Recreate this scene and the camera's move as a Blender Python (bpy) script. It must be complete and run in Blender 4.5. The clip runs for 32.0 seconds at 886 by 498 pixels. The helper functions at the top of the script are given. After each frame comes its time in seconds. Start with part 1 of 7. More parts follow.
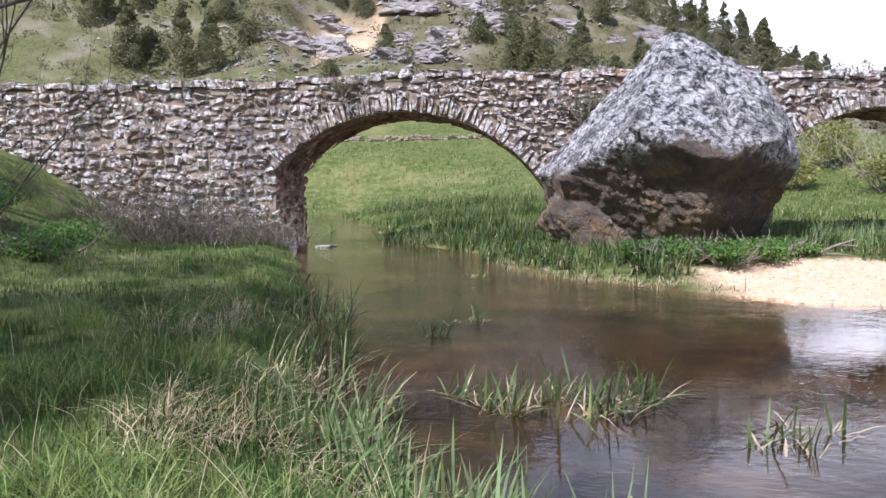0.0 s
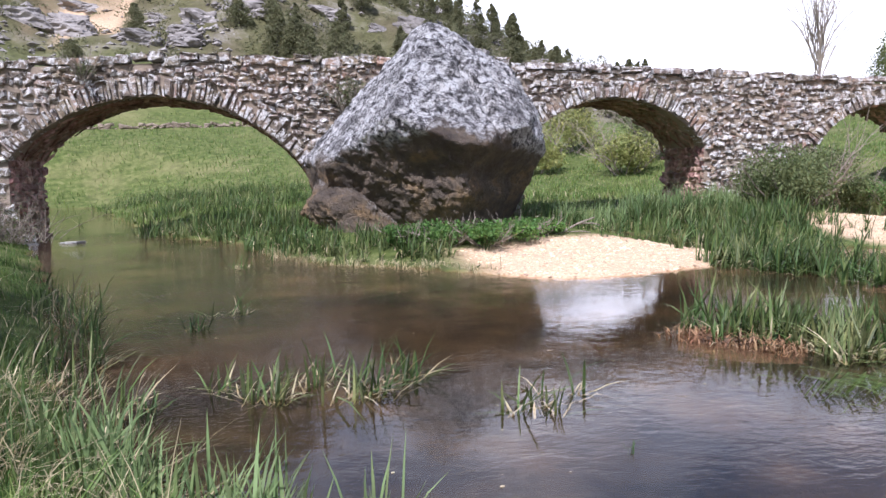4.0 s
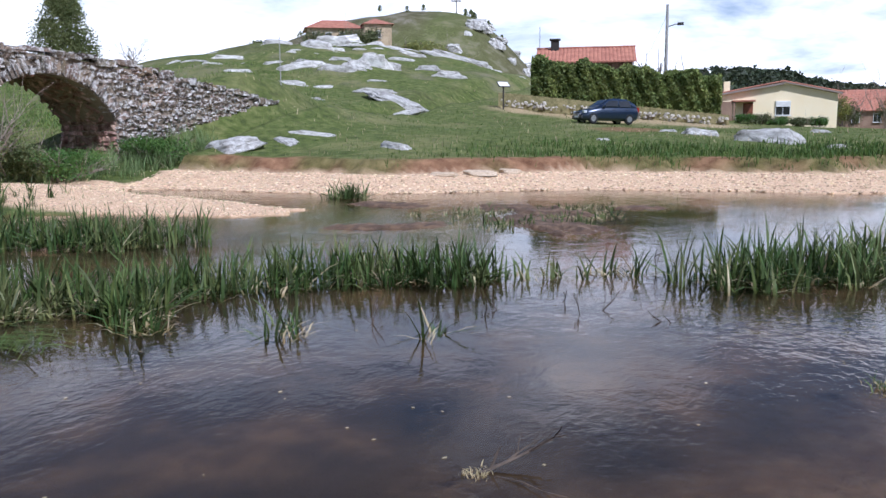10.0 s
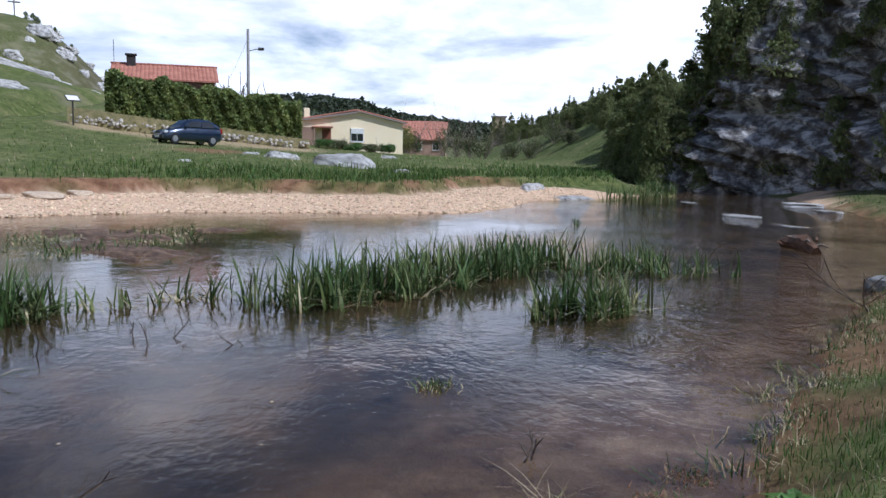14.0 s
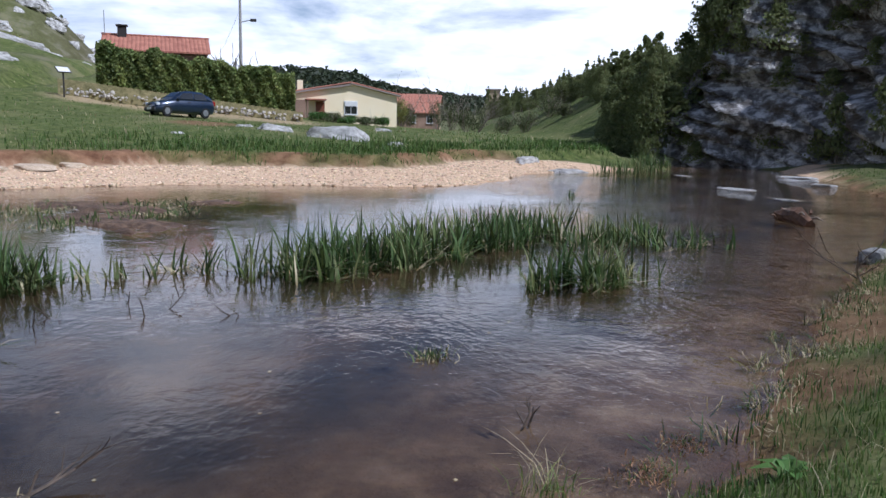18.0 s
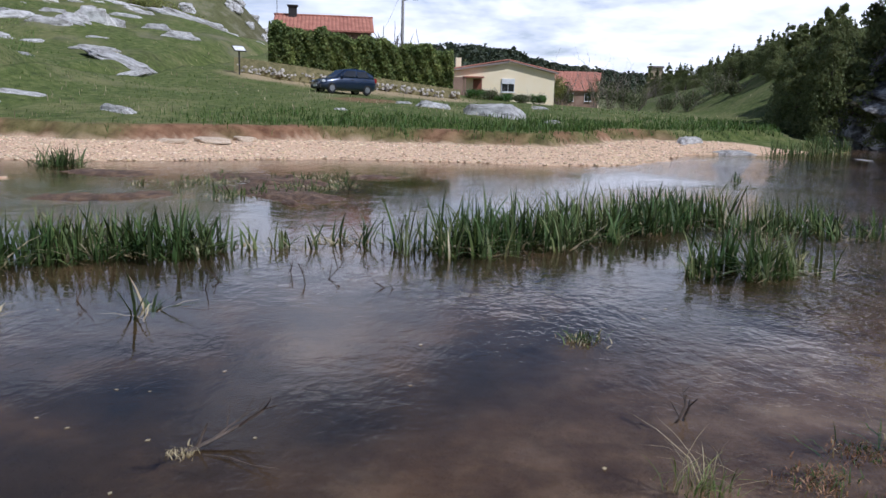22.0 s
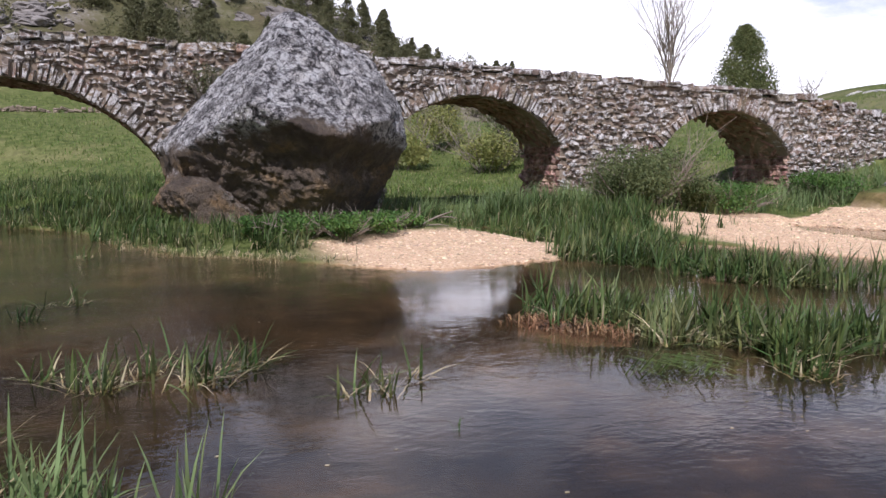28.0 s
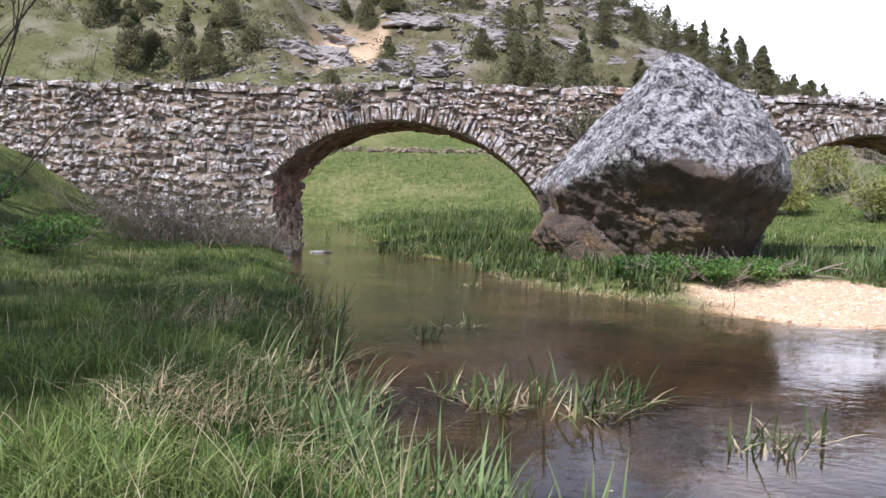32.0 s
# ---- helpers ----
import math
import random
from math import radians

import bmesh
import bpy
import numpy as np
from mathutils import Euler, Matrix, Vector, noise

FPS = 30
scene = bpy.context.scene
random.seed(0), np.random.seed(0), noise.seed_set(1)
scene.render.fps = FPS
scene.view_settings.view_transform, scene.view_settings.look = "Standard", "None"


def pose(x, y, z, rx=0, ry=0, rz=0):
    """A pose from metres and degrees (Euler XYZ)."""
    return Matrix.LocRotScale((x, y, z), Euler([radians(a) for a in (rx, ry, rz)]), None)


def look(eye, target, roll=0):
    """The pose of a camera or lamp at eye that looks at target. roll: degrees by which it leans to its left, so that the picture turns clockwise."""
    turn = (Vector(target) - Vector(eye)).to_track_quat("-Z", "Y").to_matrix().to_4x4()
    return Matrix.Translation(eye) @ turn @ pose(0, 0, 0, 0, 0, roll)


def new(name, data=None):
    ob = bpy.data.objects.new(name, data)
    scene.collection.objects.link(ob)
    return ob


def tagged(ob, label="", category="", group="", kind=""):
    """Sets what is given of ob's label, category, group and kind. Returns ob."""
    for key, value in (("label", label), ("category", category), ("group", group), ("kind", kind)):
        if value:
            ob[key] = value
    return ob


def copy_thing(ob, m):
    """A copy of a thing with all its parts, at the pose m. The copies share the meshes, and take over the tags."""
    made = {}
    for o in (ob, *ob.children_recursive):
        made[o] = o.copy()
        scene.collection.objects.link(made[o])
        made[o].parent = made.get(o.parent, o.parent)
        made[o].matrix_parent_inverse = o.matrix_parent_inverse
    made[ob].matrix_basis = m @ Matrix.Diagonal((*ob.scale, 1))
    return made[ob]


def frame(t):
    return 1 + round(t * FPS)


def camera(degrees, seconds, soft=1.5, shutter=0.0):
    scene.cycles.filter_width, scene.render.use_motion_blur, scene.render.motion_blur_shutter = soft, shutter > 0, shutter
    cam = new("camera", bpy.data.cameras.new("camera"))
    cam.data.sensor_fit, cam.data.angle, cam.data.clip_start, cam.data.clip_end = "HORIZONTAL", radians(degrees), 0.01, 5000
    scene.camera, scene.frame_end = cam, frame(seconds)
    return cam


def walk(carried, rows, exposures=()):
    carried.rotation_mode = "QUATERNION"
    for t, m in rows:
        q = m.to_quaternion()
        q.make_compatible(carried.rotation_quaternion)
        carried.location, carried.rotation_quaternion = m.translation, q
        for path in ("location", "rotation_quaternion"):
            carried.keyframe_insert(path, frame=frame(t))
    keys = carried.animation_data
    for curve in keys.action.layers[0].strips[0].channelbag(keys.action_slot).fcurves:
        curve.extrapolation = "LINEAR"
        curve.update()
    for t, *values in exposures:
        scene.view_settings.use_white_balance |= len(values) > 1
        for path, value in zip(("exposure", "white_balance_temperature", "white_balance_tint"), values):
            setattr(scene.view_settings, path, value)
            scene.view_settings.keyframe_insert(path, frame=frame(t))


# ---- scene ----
cam = camera(57.6, 32.0)
PATH = [
    (0, (0.128, -0.246, 1.872), (0.106, 1.748, 1.714), -0.2),
    (0.5, (0.123, -0.229, 1.864), (0.134, 1.764, 1.688), -0.4),
    (1, (0.129, -0.222, 1.856), (0.204, 1.768, 1.674), -0.3),
    (1.5, (0.141, -0.223, 1.855), (0.3, 1.763, 1.677), -0.4),
    (2, (0.164, -0.219, 1.846), (0.412, 1.757, 1.664), -0.8),
    (2.5, (0.196, -0.234, 1.854), (0.51, 1.732, 1.672), -0.8),
    (4.5, (0.235, -0.23, 1.823), (0.868, 1.658, 1.634), -0.9),
    (5, (0.243, -0.268, 1.81), (0.977, 1.584, 1.632), -0.6),
    (5.5, (0.253, -0.27, 1.81), (1.068, 1.547, 1.628), -0.6),
    (6, (0.281, -0.302, 1.808), (1.223, 1.45, 1.6), -0.6),
    (6.5, (0.306, -0.326, 1.804), (1.353, 1.364, 1.588), -0.7),
    (7, (0.326, -0.37, 1.791), (1.493, 1.237, 1.554), -0.8),
    (7.5, (0.331, -0.393, 1.773), (1.678, 1.06, 1.503), -1.6),
    (8, (0.381, -0.41, 1.765), (1.879, 0.883, 1.475), -1.4),
    (8.5, (0.392, -0.436, 1.755), (2.006, 0.706, 1.455), -0.9),
    (9, (0.443, -0.47, 1.735), (2.152, 0.523, 1.429), -0.7),
    (9.5, (0.476, -0.515, 1.742), (2.27, 0.32, 1.447), -0.5),
    (10, (0.515, -0.578, 1.732), (2.367, 0.121, 1.445), -0.5),
    (10.5, (0.523, -0.639, 1.733), (2.431, -0.098, 1.473), -0.3),
    (11, (0.557, -0.695, 1.733), (2.497, -0.278, 1.486), -0.5),
    (11.5, (0.572, -0.718, 1.742), (2.544, -0.471, 1.525), -0.3),
    (12, (0.576, -0.737, 1.74), (2.56, -0.632, 1.512), -0.4),
    (12.5, (0.571, -0.744, 1.741), (2.558, -0.765, 1.509), -0.3),
    (13, (0.564, -0.753, 1.741), (2.546, -0.881, 1.506), -0.0),
    (13.5, (0.559, -0.774, 1.736), (2.533, -1.002, 1.508), 0.5),
    (14, (0.539, -0.785, 1.75), (2.506, -1.06, 1.52), 1.0),
    (14.5, (0.542, -0.774, 1.751), (2.508, -1.061, 1.517), 1.2),
    (16.5, (0.543, -0.768, 1.739), (2.504, -1.047, 1.461), 1.2),
    (17, (0.557, -0.76, 1.731), (2.515, -1.048, 1.445), 1.4),
    (17.5, (0.557, -0.76, 1.724), (2.519, -1.034, 1.451), 1.0),
    (18, (0.541, -0.762, 1.724), (2.497, -1.052, 1.43), 1.1),
    (18.5, (0.55, -0.769, 1.723), (2.507, -1.033, 1.409), 1.2),
    (19, (0.553, -0.766, 1.716), (2.511, -1.003, 1.383), 1.1),
    (19.5, (0.557, -0.779, 1.726), (2.516, -0.969, 1.374), 0.7),
    (20, (0.575, -0.782, 1.713), (2.539, -0.92, 1.364), 0.9),
    (20.5, (0.59, -0.778, 1.709), (2.555, -0.864, 1.345), 1.1),
    (21, (0.605, -0.771, 1.707), (2.57, -0.824, 1.34), 1.3),
    (21.5, (0.607, -0.768, 1.708), (2.571, -0.765, 1.33), 1.2),
    (22, (0.604, -0.747, 1.715), (2.57, -0.665, 1.36), 1.5),
    (22.5, (0.6, -0.726, 1.722), (2.559, -0.545, 1.363), 2.1),
    (23, (0.591, -0.706, 1.724), (2.537, -0.408, 1.369), 1.7),
    (23.5, (0.597, -0.679, 1.726), (2.515, -0.239, 1.368), 1.8),
    (24, (0.59, -0.647, 1.734), (2.459, -0.029, 1.383), 1.7),
    (24.5, (0.599, -0.597, 1.728), (2.407, 0.194, 1.407), 1.5),
    (25, (0.596, -0.579, 1.737), (2.29, 0.447, 1.457), 0.8),
    (25.5, (0.618, -0.556, 1.722), (2.169, 0.678, 1.454), 0.4),
    (26, (0.567, -0.538, 1.749), (1.95, 0.884, 1.497), 0.5),
    (26.5, (0.524, -0.545, 1.754), (1.745, 1.021, 1.521), 0.5),
    (28.5, (0.431, -0.359, 1.753), (1.149, 1.497, 1.559), 0.4),
    (29, (0.422, -0.381, 1.731), (1.012, 1.521, 1.548), 0.7),
    (29.5, (0.43, -0.418, 1.746), (0.876, 1.524, 1.572), 1.4),
    (30, (0.346, -0.44, 1.698), (0.651, 1.531, 1.543), 1.9),
    (30.5, (0.293, -0.427, 1.703), (0.501, 1.557, 1.563), 1.9),
    (31, (0.221, -0.411, 1.73), (0.348, 1.581, 1.603), 1.8),
    (31.5, (0.178, -0.415, 1.741), (0.228, 1.579, 1.596), 1.7),
    (32, (0.133, -0.382, 1.748), (0.125, 1.615, 1.626), 2.0),
]
EXPOSURE = [(0.0, 0.70, 5800, 21), (2.5, 0.66, 5800, 21), (6.0, 0.52, 5750, 20), (9.0, 0.16, 5550, 18), (12.0, -0.28, 5450, 14), (17.0, -0.24, 5500, 15), (22.0, -0.38, 5600, 16), (24.5, -0.32, 5800, 17),
            (26.5, -0.24, 6000, 19), (29.0, 0.14, 6100, 22), (30.5, 0.30, 6050, 21), (32.0, 0.52, 5950, 20)]
walk(cam, [(t, look(eye, target, roll)) for t, eye, target, roll in PATH], EXPOSURE)

# ---- light ----
SUN_AZ, SUN_EL = 219.0, 52.0     # compass degrees from +y towards +x, and height
world = bpy.data.worlds.new("sky")
scene.world = world
world.use_nodes = True
wt = world.node_tree
wt.nodes.clear()


def wn(kind, **kw):
    n = wt.nodes.new(kind)
    for k, v in kw.items():
        n.inputs[k].default_value = v
    return n


sky = wt.nodes.new("ShaderNodeTexSky")
sky.sky_type, sky.sun_disc = "NISHITA", False
sky.sun_elevation, sky.sun_rotation = radians(SUN_EL), radians(SUN_AZ)
sky.air_density, sky.dust_density, sky.ozone_density = 1.0, 0.5, 3.0
tc = wt.nodes.new("ShaderNodeTexCoord")
sep = wt.nodes.new("ShaderNodeSeparateXYZ")
wt.links.new(tc.outputs["Generated"], sep.inputs[0])
# clouds lie on a flat layer: the view direction divided by its height
lift = wt.nodes.new("ShaderNodeMath")
lift.operation = "MAXIMUM"
lift.inputs[1].default_value = 0.0
wt.links.new(sep.outputs["Z"], lift.inputs[0])
addz = wt.nodes.new("ShaderNodeMath")
addz.operation = "ADD"
addz.inputs[1].default_value = 0.16
wt.links.new(lift.outputs[0], addz.inputs[0])
flat = wt.nodes.new("ShaderNodeVectorMath")
flat.operation = "DIVIDE"
wt.links.new(tc.outputs["Generated"], flat.inputs[0])
wt.links.new(addz.outputs[0], flat.inputs[1])
cl = wn("ShaderNodeTexNoise", Scale=1.15, Detail=9.0, Roughness=0.58, Distortion=0.25)
wt.links.new(flat.outputs[0], cl.inputs["Vector"])
low = wt.nodes.new("ShaderNodeMapRange")
low.inputs["From Min"].default_value, low.inputs["From Max"].default_value = 0.0, 0.37
low.inputs["To Min"].default_value, low.inputs["To Max"].default_value = 0.28, -0.265
wt.links.new(lift.outputs[0], low.inputs["Value"])
dens = wt.nodes.new("ShaderNodeMath")
dens.operation = "ADD"
wt.links.new(cl.outputs["Fac"], dens.inputs[0])
north = wt.nodes.new("ShaderNodeMath")
north.operation = "MULTIPLY_ADD"
north.inputs[1].default_value = 0.22
along = wt.nodes.new("ShaderNodeMath")
along.operation = "ABSOLUTE"
wt.links.new(sep.outputs["Y"], along.inputs[0])
wt.links.new(along.outputs[0], north.inputs[0])
wt.links.new(low.outputs[0], north.inputs[2])
wt.links.new(north.outputs[0], dens.inputs[1])
cr = wt.nodes.new("ShaderNodeValToRGB")
cr.color_ramp.elements[0].position, cr.color_ramp.elements[1].position = 0.38, 0.65
wt.links.new(dens.outputs[0], cr.inputs[0])
cl2 = wn("ShaderNodeTexNoise", Scale=3.2, Detail=6.0, Roughness=0.6)
wt.links.new(flat.outputs[0], cl2.inputs["Vector"])
shade = wt.nodes.new("ShaderNodeValToRGB")
shade.color_ramp.elements[0].position, shade.color_ramp.elements[1].position = 0.33, 0.60
shade.color_ramp.elements[0].color, shade.color_ramp.elements[1].color = (12.6, 12.9, 13.7, 1), (17.0, 17.0, 17.3, 1)
wt.links.new(cl2.outputs["Fac"], shade.inputs[0])
mixc = wt.nodes.new("ShaderNodeMix")
mixc.data_type = "RGBA"
wt.links.new(cr.outputs[0], mixc.inputs["Factor"])
wt.links.new(sky.outputs[0], mixc.inputs["A"])
wt.links.new(shade.outputs[0], mixc.inputs["B"])
bg = wn("ShaderNodeBackground", Strength=0.09)
wt.links.new(mixc.outputs["Result"], bg.inputs[0])
wo = wt.nodes.new("ShaderNodeOutputWorld")
wt.links.new(bg.outputs[0], wo.inputs[0])

sun = new("sun", bpy.data.lights.new("sun", "SUN"))
sun.data.energy, sun.data.angle, sun.data.color = 4.6, radians(1.5), (1.0, 0.98, 0.95)
sd = Vector((math.sin(radians(SUN_AZ)) * math.cos(radians(SUN_EL)), math.cos(radians(SUN_AZ)) * math.cos(radians(SUN_EL)), math.sin(radians(SUN_EL))))
sun.matrix_world = look(sd * 60, (0, 0, 0))


# ---- materials ----
def nodes_of(name):
    m = bpy.data.materials.new(name)
    m.use_nodes = True
    return m, m.node_tree, m.node_tree.nodes["Principled BSDF"]


def noise_node(nt, vec, scale, detail=6.0, rough=0.6, dist=0.0):
    n = nt.nodes.new("ShaderNodeTexNoise")
    n.inputs["Scale"].default_value, n.inputs["Detail"].default_value = scale, detail
    n.inputs["Roughness"].default_value, n.inputs["Distortion"].default_value = rough, dist
    if vec is not None:
        nt.links.new(vec, n.inputs["Vector"])
    return n.outputs["Fac"]


def ramp_node(nt, fac, stops):
    n = nt.nodes.new("ShaderNodeValToRGB")
    els = n.color_ramp.elements
    while len(els) < len(stops):
        els.new(0.5)
    for e, (p, c) in zip(els, stops):
        e.position, e.color = p, (*c, 1)
    nt.links.new(fac, n.inputs[0])
    return n.outputs["Color"]


def mix_node(nt, fac, a, b, mode="MIX"):
    n = nt.nodes.new("ShaderNodeMix")
    n.data_type, n.blend_type = "RGBA", mode
    for sock, v in (("Factor", fac), ("A", a), ("B", b)):
        if hasattr(v, "is_linked"):
            nt.links.new(v, n.inputs[sock])
        elif sock == "Factor":
            n.inputs[0].default_value = v
        else:
            n.inputs[sock].default_value = (*v, 1)
    return n.outputs["Result"]


def math_node(nt, op, a, b=None):
    n = nt.nodes.new("ShaderNodeMath")
    n.operation = op
    for i, v in enumerate((a, b)):
        if v is None:
            continue
        if hasattr(v, "is_linked"):
            nt.links.new(v, n.inputs[i])
        else:
            n.inputs[i].default_value = v
    return n.outputs[0]


def bump_node(nt, bsdf, height, strength, distance):
    b = nt.nodes.new("ShaderNodeBump")
    b.inputs["Strength"].default_value, b.inputs["Distance"].default_value = strength, distance
    nt.links.new(height, b.inputs["Height"])
    nt.links.new(b.outputs[0], bsdf.inputs["Normal"])


def coords(nt, stretch=(1, 1, 1), turn=(0, 0, 0)):
    t = nt.nodes.new("ShaderNodeTexCoord")
    mp = nt.nodes.new("ShaderNodeMapping")
    mp.inputs["Scale"].default_value = stretch
    mp.inputs["Rotation"].default_value = [radians(a) for a in turn]
    nt.links.new(t.outputs["Object"], mp.inputs[0])
    return mp.outputs[0]


def vary(nt, col, amount, island=False, hue=0.0):
    """Lets brightness and hue differ from piece to piece."""
    if island:
        r = nt.nodes.new("ShaderNodeNewGeometry").outputs["Random Per Island"]
    else:
        r = nt.nodes.new("ShaderNodeObjectInfo").outputs["Random"]
    h = nt.nodes.new("ShaderNodeHueSaturation")
    nt.links.new(math_node(nt, "ADD", math_node(nt, "MULTIPLY", r, 2 * amount), 1 - amount), h.inputs["Value"])
    if hue:
        r2 = math_node(nt, "FRACT", math_node(nt, "MULTIPLY", r, 7.31))
        nt.links.new(math_node(nt, "ADD", math_node(nt, "MULTIPLY", r2, 2 * hue), 0.5 - hue), h.inputs["Hue"])
    nt.links.new(col, h.inputs["Color"])
    return h.outputs[0]


def surface(name, stops, scale=2.0, fine=25.0, rough=0.9, bump=0.5, dist=0.02, amount=0.0, island=False, hue=0.0, stretch=(1, 1, 1), turn=(0, 0, 0), spots=None, metal=0.0):
    m, nt, p = nodes_of(name)
    v = coords(nt, stretch, turn)
    a, b = noise_node(nt, v, scale, 8, 0.62, 0.3), noise_node(nt, v, fine, 6, 0.65)
    col = ramp_node(nt, a, stops)
    col = mix_node(nt, 0.45, col, ramp_node(nt, b, [(0.3, (0.35, 0.35, 0.35)), (0.7, (0.75, 0.75, 0.75))]), "OVERLAY")
    if spots:
        s, lo, hi, c = spots
        col = mix_node(nt, ramp_node(nt, noise_node(nt, v, s, 7, 0.7), [(lo, (0, 0, 0)), (hi, (1, 1, 1))]), col, c)
    if amount:
        col = vary(nt, col, amount, island, hue)
    nt.links.new(col, p.inputs["Base Color"])
    p.inputs["Roughness"].default_value, p.inputs["Metallic"].default_value = rough, metal
    bump_node(nt, p, math_node(nt, "ADD", math_node(nt, "MULTIPLY", a, 0.6), b), bump, dist)
    return m


def leafy(name, stops, amount=0.35, hue=0.02, through_light=0.35, island=True):
    """Leaves and blades: matt, with some light coming through."""
    m, nt, p = nodes_of(name)
    v = coords(nt)
    col = vary(nt, ramp_node(nt, noise_node(nt, v, 0.9, 4), stops), amount, island, hue)
    nt.links.new(col, p.inputs["Base Color"])
    p.inputs["Roughness"].default_value = 0.55
    p.inputs["Specular IOR Level"].default_value = 0.3
    tr = nt.nodes.new("ShaderNodeBsdfTranslucent")
    nt.links.new(col, tr.inputs["Color"])
    mx = nt.nodes.new("ShaderNodeMixShader")
    mx.inputs[0].default_value = through_light
    nt.links.new(p.outputs[0], mx.inputs[1])
    nt.links.new(tr.outputs[0], mx.inputs[2])
    nt.links.new(mx.outputs[0], nt.nodes["Material Output"].inputs["Surface"])
    return m


def plain(name, col, rough=0.6, metal=0.0, coat=0.0):
    m, nt, p = nodes_of(name)
    v = coords(nt)
    c = mix_node(nt, ramp_node(nt, noise_node(nt, v, 6.0, 5), [(0.3, (0, 0, 0)), (0.7, (1, 1, 1))]), [x * 0.85 for x in col], [min(1, x * 1.1) for x in col])
    nt.links.new(c, p.inputs["Base Color"])
    p.inputs["Roughness"].default_value, p.inputs["Metallic"].default_value, p.inputs["Coat Weight"].default_value = rough, metal, coat
    return m


def lichen_stone(name, island):
    """Rough limestone, brown under patches of white and black lichen; every stone its own tone."""
    m, nt, p = nodes_of(name)
    v = coords(nt)
    a, b, c, d = noise_node(nt, v, 2.4, 8, 0.65, 0.4), noise_node(nt, v, 5.2, 9, 0.76, 0.3), noise_node(nt, v, 26.0, 6, 0.7), noise_node(nt, v, 0.55, 5)
    col = ramp_node(nt, a, [(0.34, (0.10, 0.078, 0.058)), (0.50, (0.24, 0.19, 0.145)), (0.64, (0.38, 0.315, 0.25))])
    col = mix_node(nt, ramp_node(nt, d, [(0.48, (0, 0, 0)), (0.62, (0.6, 0.6, 0.6))]), col, (0.30, 0.185, 0.10))
    col = vary(nt, col, 0.42, island, 0.02)
    col = mix_node(nt, ramp_node(nt, noise_node(nt, v, 4.3, 8, 0.72, 0.2), [(0.50, (0, 0, 0)), (0.60, (0.6, 0.6, 0.6))]), col, (0.07, 0.06, 0.055))
    col = mix_node(nt, ramp_node(nt, b, [(0.49, (0, 0, 0)), (0.55, (0.88, 0.88, 0.88))]), col, (0.72, 0.69, 0.66))
    col = mix_node(nt, 0.5, col, ramp_node(nt, c, [(0.3, (0.3, 0.3, 0.3)), (0.7, (0.72, 0.72, 0.72))]), "OVERLAY")
    nt.links.new(col, p.inputs["Base Color"])
    p.inputs["Roughness"].default_value = 0.95
    bump_node(nt, p, math_node(nt, "ADD", math_node(nt, "MULTIPLY", b, 1.3), math_node(nt, "ADD", c, a)), 1.0, 0.045)
    return m


STONE, STONE_OB = lichen_stone("lichened limestone rubble", True), lichen_stone("lichened limestone block", False)
MORTAR = surface("dark earthy joint", [(0.3, (0.17, 0.13, 0.095)), (0.7, (0.40, 0.32, 0.24))], 1.5, 20.0, 1.0, 0.9, 0.05)
OUTCROP = surface("pale weathered limestone", [(0.32, (0.22, 0.205, 0.18)), (0.46, (0.43, 0.41, 0.38)), (0.60, (0.66, 0.64, 0.60))], 1.8, 11.0, 0.95, 0.9, 0.08, 0.2, spots=(2.2, 0.58, 0.68, (0.20, 0.185, 0.16)))
CLIFF = surface("dark layered cliff limestone", [(0.36, (0.06, 0.054, 0.05)), (0.48, (0.19, 0.18, 0.172)), (0.60, (0.60, 0.58, 0.56))], 1.5, 8.0, 0.95, 1.0, 0.16, spots=(0.42, 0.50, 0.60, (0.085, 0.066, 0.045)))
BARK = surface("grey brown bark", [(0.3, (0.05, 0.04, 0.032)), (0.7, (0.17, 0.14, 0.11))], 6.0, 40.0, 0.95, 0.8, 0.02, stretch=(1, 1, 0.25))
# darker green than the fresh grass, partly standing in for tree shade
DARKENED_GRASS = leafy("bank grass", [(0.30, (0.055, 0.098, 0.022)), (0.52, (0.098, 0.16, 0.036)), (0.70, (0.16, 0.22, 0.062))], 0.45, 0.025, 0.4)
GRASS = leafy("fresh grass", [(0.30, (0.10, 0.16, 0.04)), (0.52, (0.165, 0.235, 0.06)), (0.70, (0.27, 0.30, 0.105))], 0.45, 0.025, 0.4)
MEADOW = leafy("meadow grass", [(0.30, (0.09, 0.135, 0.034)), (0.52, (0.14, 0.20, 0.05)), (0.70, (0.25, 0.26, 0.095))], 0.25, 0.02, 0.35)
DRY = leafy("dry straw", [(0.3, (0.38, 0.30, 0.16)), (0.7, (0.62, 0.54, 0.34))], 0.3, 0.01)
REED = leafy("reed leaf", [(0.30, (0.05, 0.084, 0.023)), (0.52, (0.088, 0.132, 0.037)), (0.70, (0.25, 0.26, 0.11))], 0.55, 0.03, 0.35)
DEADLEAF = leafy("reddish dead leaf", [(0.3, (0.20, 0.10, 0.05)), (0.7, (0.42, 0.26, 0.14))], 0.35, 0.01, 0.2)
SHRUB = leafy("grey green shrub foliage", [(0.3, (0.07, 0.09, 0.03)), (0.7, (0.15, 0.16, 0.06))], 0.4, 0.03, 0.3)
TWIG = surface("bare twig", [(0.3, (0.13, 0.10, 0.075)), (0.7, (0.33, 0.28, 0.22))], 8.0, 60.0, 0.9, 0.3, 0.005)


